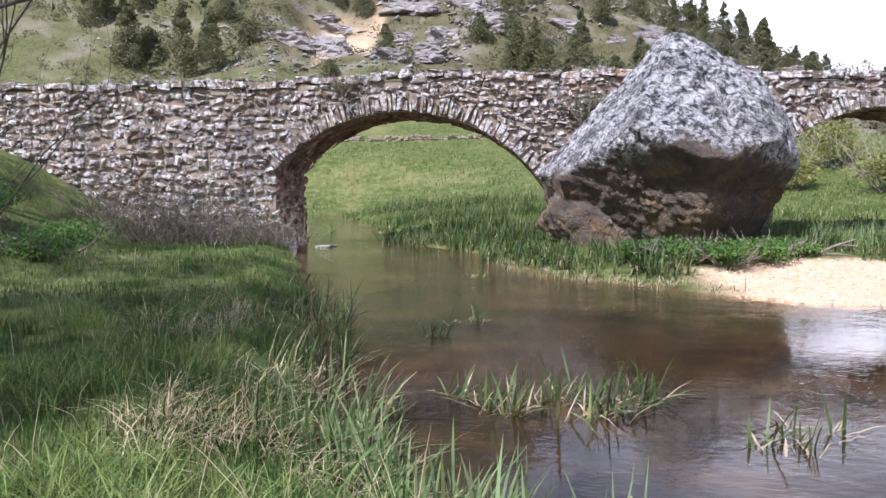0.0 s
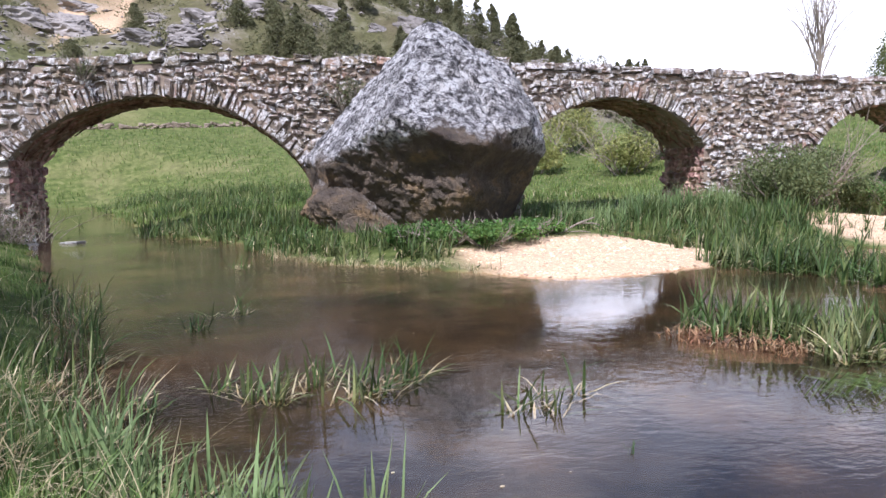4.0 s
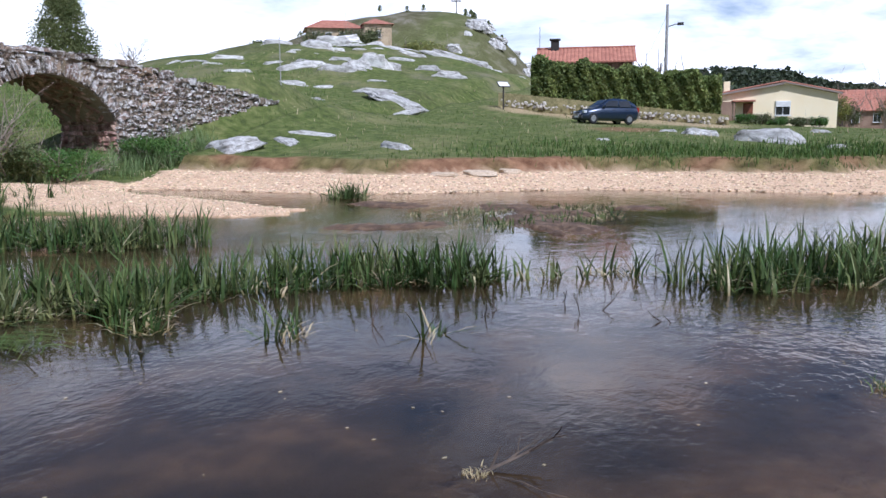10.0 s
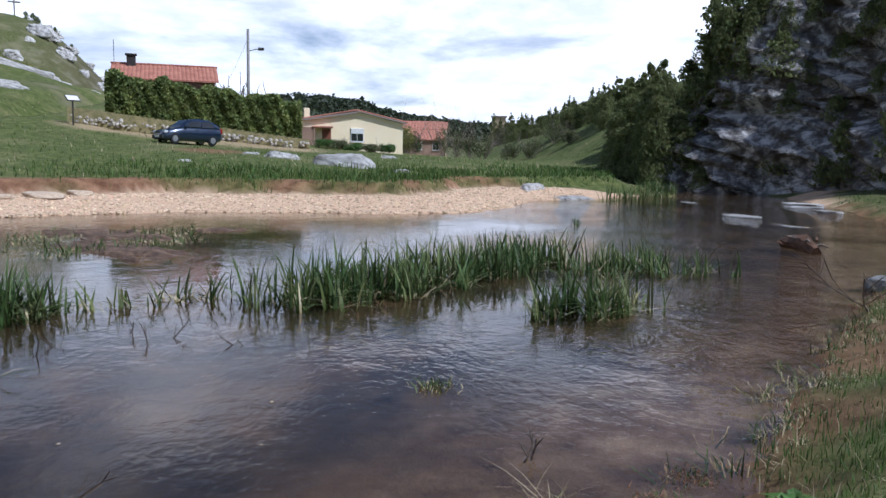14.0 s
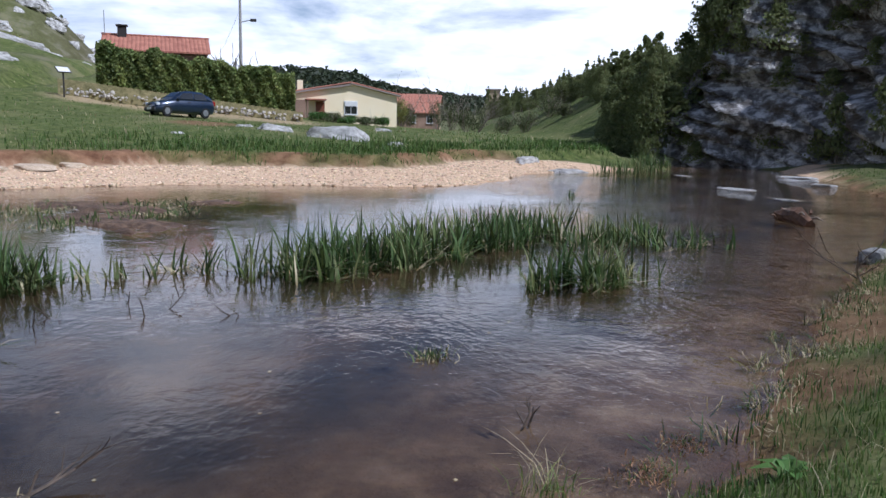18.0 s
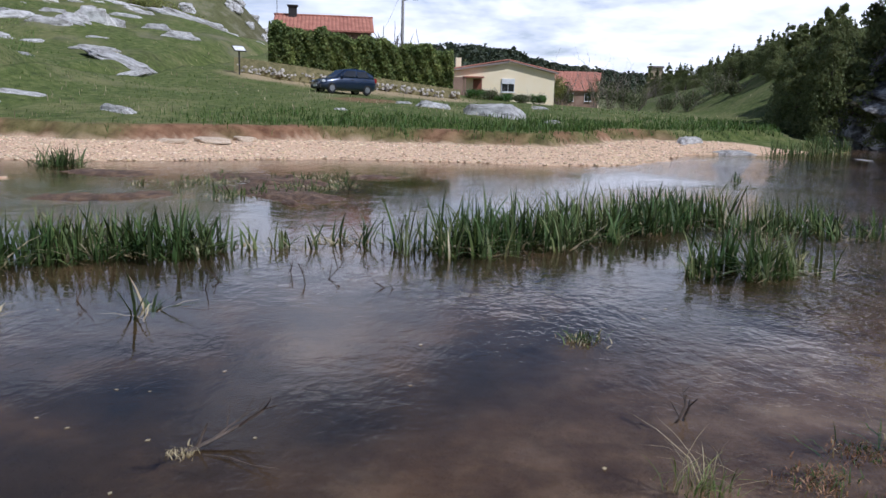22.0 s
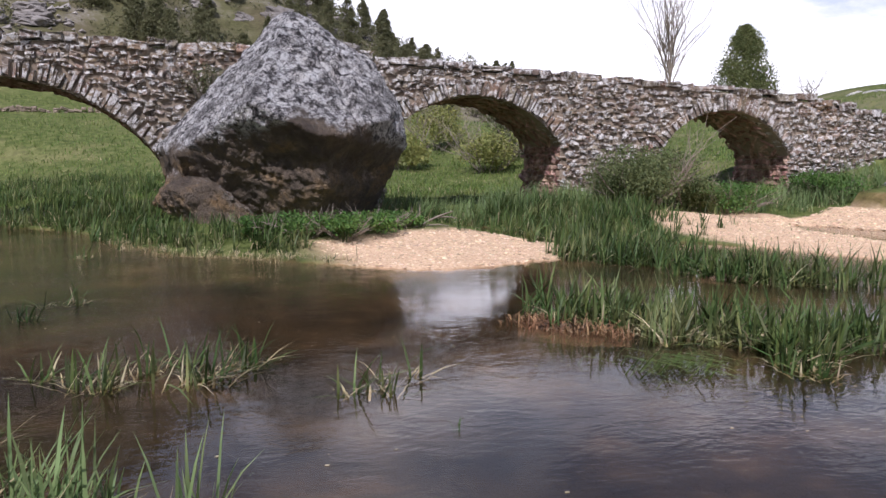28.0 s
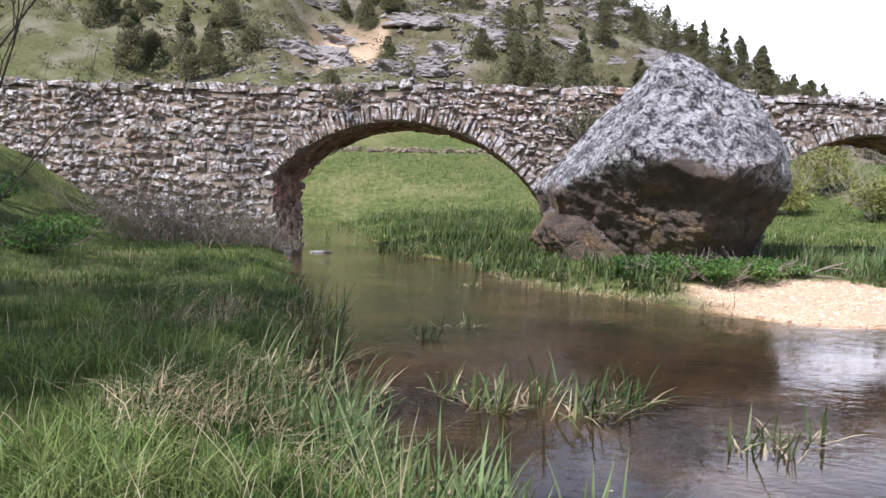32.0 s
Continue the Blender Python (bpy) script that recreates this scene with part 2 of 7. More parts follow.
def ground_material():
    """Grass, gravel, red earth and hillside soil, mixed by where each lies on the land."""
    m, nt, p = nodes_of("river valley ground")
    v = coords(nt)
    at = nt.nodes.new("ShaderNodeAttribute")
    at.attribute_name = "cover"
    sp = nt.nodes.new("ShaderNodeSeparateColor")
    nt.links.new(at.outputs["Color"], sp.inputs[0])
    n1, n2, n3, n4 = noise_node(nt, v, 0.22, 8), noise_node(nt, v, 2.3, 8), noise_node(nt, v, 16.0, 6, 0.7), noise_node(nt, v, 0.045, 6)
    grass = ramp_node(nt, n2, [(0.32, (0.048, 0.066, 0.018)), (0.50, (0.095, 0.12, 0.03)), (0.68, (0.17, 0.18, 0.065))])
    grass = mix_node(nt, ramp_node(nt, n1, [(0.50, (0, 0, 0)), (0.68, (0.5, 0.5, 0.5))]), grass, (0.25, 0.22, 0.10))
    gravel = ramp_node(nt, n3, [(0.32, (0.42, 0.26, 0.15)), (0.5, (0.67, 0.47, 0.30)), (0.68, (0.80, 0.63, 0.45))])
    gravel = mix_node(nt, ramp_node(nt, n2, [(0.40, (0, 0, 0)), (0.66, (0.6, 0.6, 0.6))]), gravel, (0.56, 0.37, 0.24))
    earth = ramp_node(nt, n2, [(0.3, (0.12, 0.055, 0.028)), (0.7, (0.34, 0.19, 0.105))])
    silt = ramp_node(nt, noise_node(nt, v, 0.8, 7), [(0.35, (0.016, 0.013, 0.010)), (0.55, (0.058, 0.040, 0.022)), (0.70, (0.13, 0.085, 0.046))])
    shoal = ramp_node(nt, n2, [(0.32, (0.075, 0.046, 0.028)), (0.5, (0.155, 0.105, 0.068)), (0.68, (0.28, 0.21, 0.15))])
    scree = ramp_node(nt, n1, [(0.38, (0.07, 0.055, 0.032)), (0.50, (0.13, 0.105, 0.068)), (0.60, (0.24, 0.21, 0.18))])
    scree = mix_node(nt, ramp_node(nt, n2, [(0.42, (0, 0, 0)), (0.62, (0.8, 0.8, 0.8))]), scree, (0.105, 0.088, 0.048))
    scree = mix_node(nt, ramp_node(nt, n4, [(0.55, (0, 0, 0)), (0.66, (0.5, 0.5, 0.5))]), scree, (0.13, 0.125, 0.06))
    col = mix_node(nt, sp.outputs["Blue"], grass, scree)
    col = mix_node(nt, sp.outputs["Green"], col, earth)
    col = mix_node(nt, sp.outputs["Red"], col, gravel)
    sz = nt.nodes.new("ShaderNodeSeparateXYZ")
    nt.links.new(v, sz.inputs[0])
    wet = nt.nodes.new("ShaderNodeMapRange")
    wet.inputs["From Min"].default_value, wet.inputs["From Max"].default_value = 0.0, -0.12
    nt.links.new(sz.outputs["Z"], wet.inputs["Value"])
    # darker with depth; towards +y darkened further to stand in for dark reflections
    dark_bed = nt.nodes.new("ShaderNodeMapRange")
    dark_bed.inputs["From Min"].default_value, dark_bed.inputs["From Max"].default_value = -0.16, -0.48
    nt.links.new(math_node(nt, "SUBTRACT", math_node(nt, "ADD", sz.outputs["Z"], math_node(nt, "MULTIPLY", math_node(nt, "SUBTRACT", n1, 0.5), 0.5)), ramp_node(nt, math_node(nt, "MULTIPLY", sz.outputs["Y"], 0.2), [(0.1, (0, 0, 0)), (0.7, (0.22, 0.22, 0.22))])), dark_bed.inputs["Value"])
    col = mix_node(nt, wet.outputs[0], col, mix_node(nt, dark_bed.outputs[0], shoal, silt))
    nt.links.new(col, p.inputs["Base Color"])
    p.inputs["Roughness"].default_value = 0.95
    p.inputs["Specular IOR Level"].default_value = 0.2
    bump_node(nt, p, math_node(nt, "ADD", n3, math_node(nt, "MULTIPLY", n2, 1.5)), 0.7, 0.05)
    return m


def water_material():
    m, nt, p = nodes_of("shallow brown river water")
    v = coords(nt, (1, 1, 1))
    big, mid, small = noise_node(nt, coords(nt, (0.8, 1.05, 1), (0, 0, 35)), 3.4, 2, 0.5, 0.6), noise_node(nt, coords(nt, (1.0, 1.4, 1), (0, 0, 25)), 10.0, 2, 0.5, 0.5), noise_node(nt, v, 0.18, 4)
    murk = ramp_node(nt, noise_node(nt, v, 0.35, 6), [(0.35, (0.48, 0.40, 0.285)), (0.65, (0.58, 0.48, 0.345))])
    nt.links.new(murk, p.inputs["Base Color"])
    p.inputs["Roughness"].default_value, p.inputs["IOR"].default_value, p.inputs["Transmission Weight"].default_value = 0.008, 1.33, 1.0
    h = math_node(nt, "MULTIPLY", math_node(nt, "ADD", big, math_node(nt, "MULTIPLY", mid, 0.6)), ramp_node(nt, small, [(0.36, (0.15, 0.15, 0.15)), (0.60, (1, 1, 1))]))
    fine = noise_node(nt, coords(nt, (1.0, 1.5, 1), (0, 0, 30)), 24.0, 1, 0.5, 0.3)
    h = math_node(nt, "ADD", h, math_node(nt, "MULTIPLY", fine, 0.09))
    sx = nt.nodes.new("ShaderNodeSeparateXYZ")
    nt.links.new(v, sx.inputs[0])
    flow = nt.nodes.new("ShaderNodeMapRange")
    flow.inputs["From Min"].default_value, flow.inputs["From Max"].default_value = -1.0, 10.0
    flow.inputs["To Min"].default_value, flow.inputs["To Max"].default_value = 0.26, 0.42
    nt.links.new(math_node(nt, "SUBTRACT", sx.outputs["X"], math_node(nt, "MULTIPLY", sx.outputs["Y"], 0.8)), flow.inputs["Value"])
    # quick water: under the first arch, below the reeds, along the near shallows
    quick = flow.outputs[0]
    for x, y, reach, much in ((-2.6, 25.5, 3.4, 1.9), (0.5, 15.5, 9.0, 1.7), (8.2, -5.0, 2.8, 2.2), (14.0, -8.0, 7.0, 4.0), (24.0, -12.5, 9.0, 5.0)):
        away = nt.nodes.new("ShaderNodeVectorMath")
        away.operation = "DISTANCE"
        away.inputs[1].default_value = (x, y, 0)
        nt.links.new(v, away.inputs[0])
        zone = nt.nodes.new("ShaderNodeMapRange")
        zone.interpolation_type = "SMOOTHSTEP"
        zone.inputs["From Min"].default_value, zone.inputs["From Max"].default_value = reach, reach * 0.35
        zone.inputs["To Max"].default_value = much
        nt.links.new(away.outputs["Value"], zone.inputs["Value"])
        quick = math_node(nt, "MAXIMUM", quick, zone.outputs[0])
    bump_node(nt, p, math_node(nt, "MULTIPLY", h, quick), 0.55, 0.03)
    return m


def boulder_material(name, drop):
    """Lichened grey limestone, with ochre stone where rain and lichen never reached."""
    m, nt, p = nodes_of(name)
    v = coords(nt)
    a, b, c = noise_node(nt, v, 0.9, 8, 0.65, 0.4), noise_node(nt, v, 5.0, 9, 0.74, 0.15), noise_node(nt, v, 22.0, 6, 0.75)
    col = ramp_node(nt, b, [(0.40, (0.05, 0.046, 0.046)), (0.45, (0.27, 0.255, 0.25)), (0.495, (0.62, 0.595, 0.585)), (0.54, (0.90, 0.88, 0.86))])
    col = mix_node(nt, ramp_node(nt, a, [(0.50, (0, 0, 0)), (0.62, (0.6, 0.6, 0.6))]), col, (0.11, 0.10, 0.10))
    col = mix_node(nt, 0.5, col, ramp_node(nt, c, [(0.34, (0.25, 0.25, 0.25)), (0.62, (0.75, 0.75, 0.75))]), "OVERLAY")
    col = mix_node(nt, 1.0, col, ramp_node(nt, noise_node(nt, v, 11.0, 7, 0.8), [(0.41, (0.42, 0.41, 0.40)), (0.49, (1.0, 0.99, 0.98)), (0.57, (1.0, 0.99, 0.98))]), "MULTIPLY")
    warp = nt.nodes.new("ShaderNodeVectorMath")
    warp.operation = "MULTIPLY_ADD"
    nz = nt.nodes.new("ShaderNodeTexNoise")
    nz.inputs["Scale"].default_value, nz.inputs["Detail"].default_value = 4.0, 4.0
    nt.links.new(v, nz.inputs["Vector"])
    nt.links.new(nz.outputs["Color"], warp.inputs[0])
    warp.inputs[1].default_value = (0.35, 0.35, 0.35)
    nt.links.new(v, warp.inputs[2])
    lump = nt.nodes.new("ShaderNodeTexVoronoi")
    lump.inputs["Scale"].default_value = 5.0
    nt.links.new(warp.outputs[0], lump.inputs["Vector"])
    crack = nt.nodes.new("ShaderNodeTexVoronoi")
    crack.feature = "DISTANCE_TO_EDGE"
    crack.inputs["Scale"].default_value = 2.6
    nt.links.new(warp.outputs[0], crack.inputs["Vector"])
    tone = nt.nodes.new("ShaderNodeSeparateColor")
    nt.links.new(lump.outputs["Color"], tone.inputs[0])
    col = mix_node(nt, 0.75, col, ramp_node(nt, tone.outputs[0], [(0.1, (0.28, 0.28, 0.28)), (0.9, (0.74, 0.74, 0.74))]), "OVERLAY")
    seam = ramp_node(nt, crack.outputs["Distance"], [(0.0, (1, 1, 1)), (0.045, (0, 0, 0))])
    col = mix_node(nt, math_node(nt, "MULTIPLY", seam, 0.75), col, (0.05, 0.045, 0.045))
    ochre = ramp_node(nt, a, [(0.34, (0.10, 0.075, 0.058)), (0.5, (0.22, 0.165, 0.115)), (0.64, (0.40, 0.26, 0.13))])
    ochre = mix_node(nt, ramp_node(nt, b, [(0.45, (0, 0, 0)), (0.60, (0.7, 0.7, 0.7))]), ochre, (0.12, 0.095, 0.075))
    sz = nt.nodes.new("ShaderNodeSeparateXYZ")
    nt.links.new(v, sz.inputs[0])
    line = math_node(nt, "ADD", math_node(nt, "ADD", math_node(nt, "ADD", sz.outputs["Z"], -drop), math_node(nt, "MULTIPLY", math_node(nt, "ABSOLUTE", math_node(nt, "ADD", sz.outputs["X"], 0.2)), 0.22)), math_node(nt, "MULTIPLY", math_node(nt, "SUBTRACT", a, 0.5), 2.2))
    dry = nt.nodes.new("ShaderNodeMapRange")
    dry.inputs["From Min"].default_value, dry.inputs["From Max"].default_value = 0.35, 0.05
    nt.links.new(line, dry.inputs["Value"])
    col = mix_node(nt, dry.outputs[0], col, ochre)
    nt.links.new(col, p.inputs["Base Color"])
    p.inputs["Roughness"].default_value = 0.95
    bump_node(nt, p, math_node(nt, "ADD", math_node(nt, "ADD", math_node(nt, "MULTIPLY", b, 1.2), c), math_node(nt, "ADD", math_node(nt, "MULTIPLY", tone.outputs[0], 0.5), math_node(nt, "MULTIPLY", seam, -0.6))), 1.0, 0.17)
    return m


GROUND, WATER, BOULDER, LOWROCK = ground_material(), water_material(), boulder_material("lichened limestone boulder", 0.0), boulder_material("ochre limestone ledge", 0.45)

# ---- tools for meshes ----
rng = np.random.default_rng(7)


def mesh_of(name, verts, faces, material, smooth=False):
    me = bpy.data.meshes.new(name)
    me.from_pydata(verts.tolist() if hasattr(verts, "tolist") else verts, [], faces.tolist() if hasattr(faces, "tolist") else faces)
    me.materials.append(material)
    if smooth:
        me.polygons.foreach_set("use_smooth", [True] * len(me.polygons))
    me.update()
    return me


def part(name, bm, material, parent=None, label="", smooth=False):
    """Links a bmesh, a mesh or (verts, faces) as one mesh object under a thing or a part."""
    if isinstance(bm, tuple):
        me = mesh_of(name, bm[0], bm[1], material, smooth)
    elif isinstance(bm, bpy.types.Mesh):
        me = bm
    else:
        me = bpy.data.meshes.new(name)
        bm.to_mesh(me)
        bm.free()
        me.materials.append(material)
        if smooth:
            me.polygons.foreach_set("use_smooth", [True] * len(me.polygons))
    ob = new(name, me)
    if parent is not None:
        ob.parent = parent
    if label:
        ob["label"] = label
    return ob


def thing(name, m, label, category, group="", kind=""):
    ob = new(name)
    ob.empty_display_size = 0.2
    ob.matrix_basis = m
    return tagged(ob, label, category, group, kind)


def box(bm, x0, x1, y0, y1, z0, z1, bevel=0.0, m=None):
    r = bmesh.ops.create_cube(bm, size=1.0)
    vs = r["verts"]
    bmesh.ops.transform(bm, matrix=Matrix.Translation(((x0 + x1) / 2, (y0 + y1) / 2, (z0 + z1) / 2)) @ Matrix.Diagonal((x1 - x0, y1 - y0, z1 - z0, 1)), verts=vs)
    if bevel:
        es = list({e for v in vs for e in v.link_edges})
        out = bmesh.ops.bevel(bm, geom=es, offset=bevel, segments=2, affect="EDGES", profile=0.6)
        vs = list({v for f in out["faces"] for v in f.verts} | {v for v in vs if v.is_valid})
    if m is not None:
        bmesh.ops.transform(bm, matrix=m, verts=vs)
    return vs


def boxed(*a, bevel=0.0, m=None):
    bm = bmesh.new()
    box(bm, *a, bevel=bevel, m=m)
    return bm


def tube(bm, pts, radii, sides=7, cap=True):
    """A tapered round limb along points."""
    rings = []
    for i, (p, r) in enumerate(zip(pts, radii)):
        p = Vector(p)
        d = (Vector(pts[min(i + 1, len(pts) - 1)]) - Vector(pts[max(i - 1, 0)])).normalized()
        a = d.orthogonal().normalized()
        b = d.cross(a)
        rings.append([bm.verts.new(p + r * (a * math.cos(k * math.tau / sides) + b * math.sin(k * math.tau / sides))) for k in range(sides)])
    for r0, r1 in zip(rings, rings[1:]):
        for k in range(sides):
            bm.faces.new((r0[k], r0[(k + 1) % sides], r1[(k + 1) % sides], r1[k]))
    if cap:
        bm.faces.new(rings[0][::-1])
        bm.faces.new(rings[-1])


def smooth01(a, b, x):
    t = np.clip((x - a) / (b - a), 0, 1)
    return t * t * (3 - 2 * t)


def wave(x, y, s, seed=0):
    """Cheap smooth noise in -1 to 1."""
    a = np.sin(x / s * 1.7 + seed) * np.cos(y / s * 1.3 - seed * 1.7) + 0.6 * np.sin(x / s * 3.1 - y / s * 2.3 + seed * 2.1) + 0.4 * np.cos(x / s * 4.7 + y / s * 5.3 + seed)
    return a / 2.0


# ---- the land ----
SHORE_A = [(-11, 52), (-7.7, 40), (-5.9, 29), (-5.0, 24.5), (-3.5, 18.7), (-2.4, 13.7), (-1.6, 9.7), (-1.3, 7.5), (-0.85, 5.3), (-0.2, 4.15), (0.7, 3.2), (1.8, 2.0), (2.4, 0.6), (2.8, -0.9),
           (3.5, -2.0), (4.4, -2.8), (5.1, -3.5), (6.6, -4.8), (9.6, -7.4), (12.6, -10), (16.5, -13.3), (22, -17), (30, -20.5), (38, -22.5), (46, -23), (60, -27)]
SHORE_B = [(60, -25.5), (46, -20.5), (38, -17.5), (34.8, -12.4), (32.5, -8.8), (28.5, -7.2), (25, -4.8), (24.4, -2.4), (24.8, 0), (24.5, 3.7), (22.9, 6.4), (21.2, 9.5), (20.8, 11.8), (21.5, 14.8), (21, 18),
           (20, 17), (19, 15), (17.6, 11), (16.6, 9), (15.4, 8.5), (14.8, 9.6), (14.6, 11.8), (14.0, 14), (12.6, 15.2), (11.5, 15.7), (11.4, 19), (11.0, 23.5), (10.7, 19), (10.5, 16.5), (10.4, 14.4), (9.6, 12.8)]
SHORE_C = [(7.1, 12), (5.4, 12.3), (4.2, 14.2), (3.2, 15.3), (2.4, 15.9), (1.4, 18.5), (0.6, 22.6), (-0.9, 24.5), (-2.1, 29), (-4, 38), (-7, 52)]
SHORE = np.array(SHORE_A + SHORE_B + SHORE_C, float)


def inside_and_distance(x, y, poly):
    best, ins = np.full(x.shape, 1e9), np.zeros(x.shape, bool)
    for (x0, y0), (x1, y1) in zip(poly, np.roll(poly, -1, 0)):
        dx, dy = x1 - x0, y1 - y0
        t = np.clip(((x - x0) * dx + (y - y0) * dy) / (dx * dx + dy * dy), 0, 1)
        best = np.minimum(best, (x - x0 - t * dx) ** 2 + (y - y0 - t * dy) ** 2)
        if dy:
            ins ^= ((y0 > y) != (y1 > y)) & (x < x0 + (y - y0) / dy * dx)
    return ins, np.sqrt(best)


def zones(x, y):
    """Signed distance to the water's edge (positive on land), and which bank a place is on: 0 near, 1 bridge land, 2 far bank."""
    wx, wy = x + 0.25 * wave(x, y, 0.9, 3), y + 0.25 * wave(x, y, 0.9, 5)
    ins, d = inside_and_distance(wx, wy, SHORE)
    side = np.where((x > 19.9) & (y < 18.5) & (y > -30) & ~((x < 21) & (y > 15)), 2, 1)
    edge = np.interp(y, [-30, -20, -10, -5, -2, 3, 7, 14, 24, 40, 60], [45, 29, 13, 7, 4, 2, -0.8, -2.3, -4.8, -8, -14])
    return np.where(ins, -d, d), np.where(x < edge, 0, side)


def bridge_y(x):
    return 24.24 - 0.12 * x


def land(x, y):
    x, y = np.asarray(x, float), np.asarray(y, float)
    s, side = zones(x, y)
    r = np.hypot(x, y)
    # river bed and banks
    bed = -np.minimum(0.10 + 0.16 * -s, 0.55)
    near = 0.05 + 0.27 * smooth01(0, 0.9, s) + 0.06 * wave(x, y, 1.6, 1) * smooth01(0, 1, s)
    near = near + 2.9 * smooth01(-8.5, -15.5, x - 0.10 * (26 - y)) * smooth01(9, 22, y) + 0.9 * smooth01(-4, -14, x) * smooth01(22, 4, y)
    isle = 0.03 + 0.16 * smooth01(0, 1.6, s) + 0.22 * smooth01(14.5, 17, y) * smooth01(0.3, 2.5, s) * smooth01(20.5, 16, x) + 0.04 * wave(x, y, 1.3, 2) * smooth01(0, 1, s)
    isle = isle + (0.35 + 0.75 * smooth01(24.0, 27.5, x)) * smooth01(17.5, 24.5, x) * smooth01(19.8, 22.5, y)
    far = 0.03 + 0.34 * smooth01(0.0, 2.6, s) + 0.42 * smooth01(2.9, 3.5, s + 0.35 * wave(x, y, 1.2, 8)) + 0.35 * smooth01(3, 14, s)
    z = np.where(side == 0, near, np.where(side == 1, isle, far))
    rise = smooth01(0.5, 9, s)
    # meadow behind the bridge, and the hills
    z = z + rise * (0.085 * np.clip(y - 37, 0, 40) * smooth01(75, 30, x) + 0.12 * np.clip(y - 48, 0, 26) * smooth01(60, 0, x))
    top = np.interp(x, [-8, 10, 25, 40, 57, 74, 100, 130], [64, 53, 42, 34.5, 28, 23, 18.5, 14])
    z = z + top * smooth01(70, 185, y + 6 * wave(x, y, 26, 2)) + 1.6 * wave(x, y, 9, 4) * smooth01(76, 110, y)
    z = z + rise * 10.6 * np.exp(-((x - 88) ** 2 / (2 * 28.0**2) + (y - 47) ** 2 / (2 * 24.0**2)))
    z = z + rise * (0.5 * wave(x, y, 6, 6) + 0.3 * wave(x, y, 2.2, 7)) * np.exp(-((x - 75) ** 2 + (y - 40) ** 2) / (2 * 24.0**2))
    z = z + 2.4 * np.exp(-((x - 34.5) ** 2 / (2 * 4.5**2) + (y - 22.0) ** 2 / (2 * 2.8**2)))
    hp, hq = (x - 235) * 0.344 - (y - 86) * 0.939, (x - 235) * 0.939 + (y - 86) * 0.344
    z = z + 35.5 * np.exp(-((hp / np.where(hp > 0, 30, 62)) ** 2 + (hq / 45) ** 2) ** 1.15)
    q = -17.5 - 0.06 * (x - 35) - y
    z = z + 12 * smooth01(2, 50, q) * smooth01(34, 60, x) * smooth01(330, 160, x) + 0.8 * smooth01(0, 6, q) * (x > 20) * rise
    z = z + 4.5 * smooth01(0, 14, q) * smooth01(48, 66, x) * smooth01(200, 130, x)
    z = z + 10 * smooth01(12, 45, q) * smooth01(30, 40, x) * smooth01(90, 60, x)
    z = z + smooth01(380, 760, r) * (24 + 12 * wave(x, y, 170, 3) + 6 * wave(x, y, 60, 1)) * smooth01(-200, 100, x + y * 0.2)
    bearing = np.degrees(np.arctan2(x, y))
    z = z + 22 * smooth01(360, 520, r) * np.exp(-((bearing - 89.5) / 6) ** 2)
    z = z + smooth01(12, 60, -x - 0.3 * y) * 7 * smooth01(30, 80, r) + smooth01(20, 120, -y) * 8 * (x < 25)
    return np.where(s < 0, bed, z)


def land_at(x, y):
    return float(land(np.array([x]), np.array([y]))[0])


def graded(lo, hi, step, out_lo, out_hi, grow=1.09):
    inner = list(np.arange(lo, hi + 1e-6, step))
    a, s = [lo], step
    while a[-1] > out_lo:
        s *= grow
        a.append(a[-1] - s)
    b, s = [hi], step
    while b[-1] < out_hi:
        s *= grow
        b.append(b[-1] + s)
    return np.array(a[:0:-1] + inner + b[1:])


gx, gy = graded(-14, 36, 0.22, -1600, 1600), graded(-14, 30, 0.22, -1600, 1600)
GX, GY = np.meshgrid(gx, gy)
GZ = land(GX, GY)
nx, ny = len(gx), len(gy)
idx = np.arange(nx * ny).reshape(ny, nx)
quads = np.stack([idx[:-1, :-1], idx[:-1, 1:], idx[1:, 1:], idx[1:, :-1]], -1).reshape(-1, 4)
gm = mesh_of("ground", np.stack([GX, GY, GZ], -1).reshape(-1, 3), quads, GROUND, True)


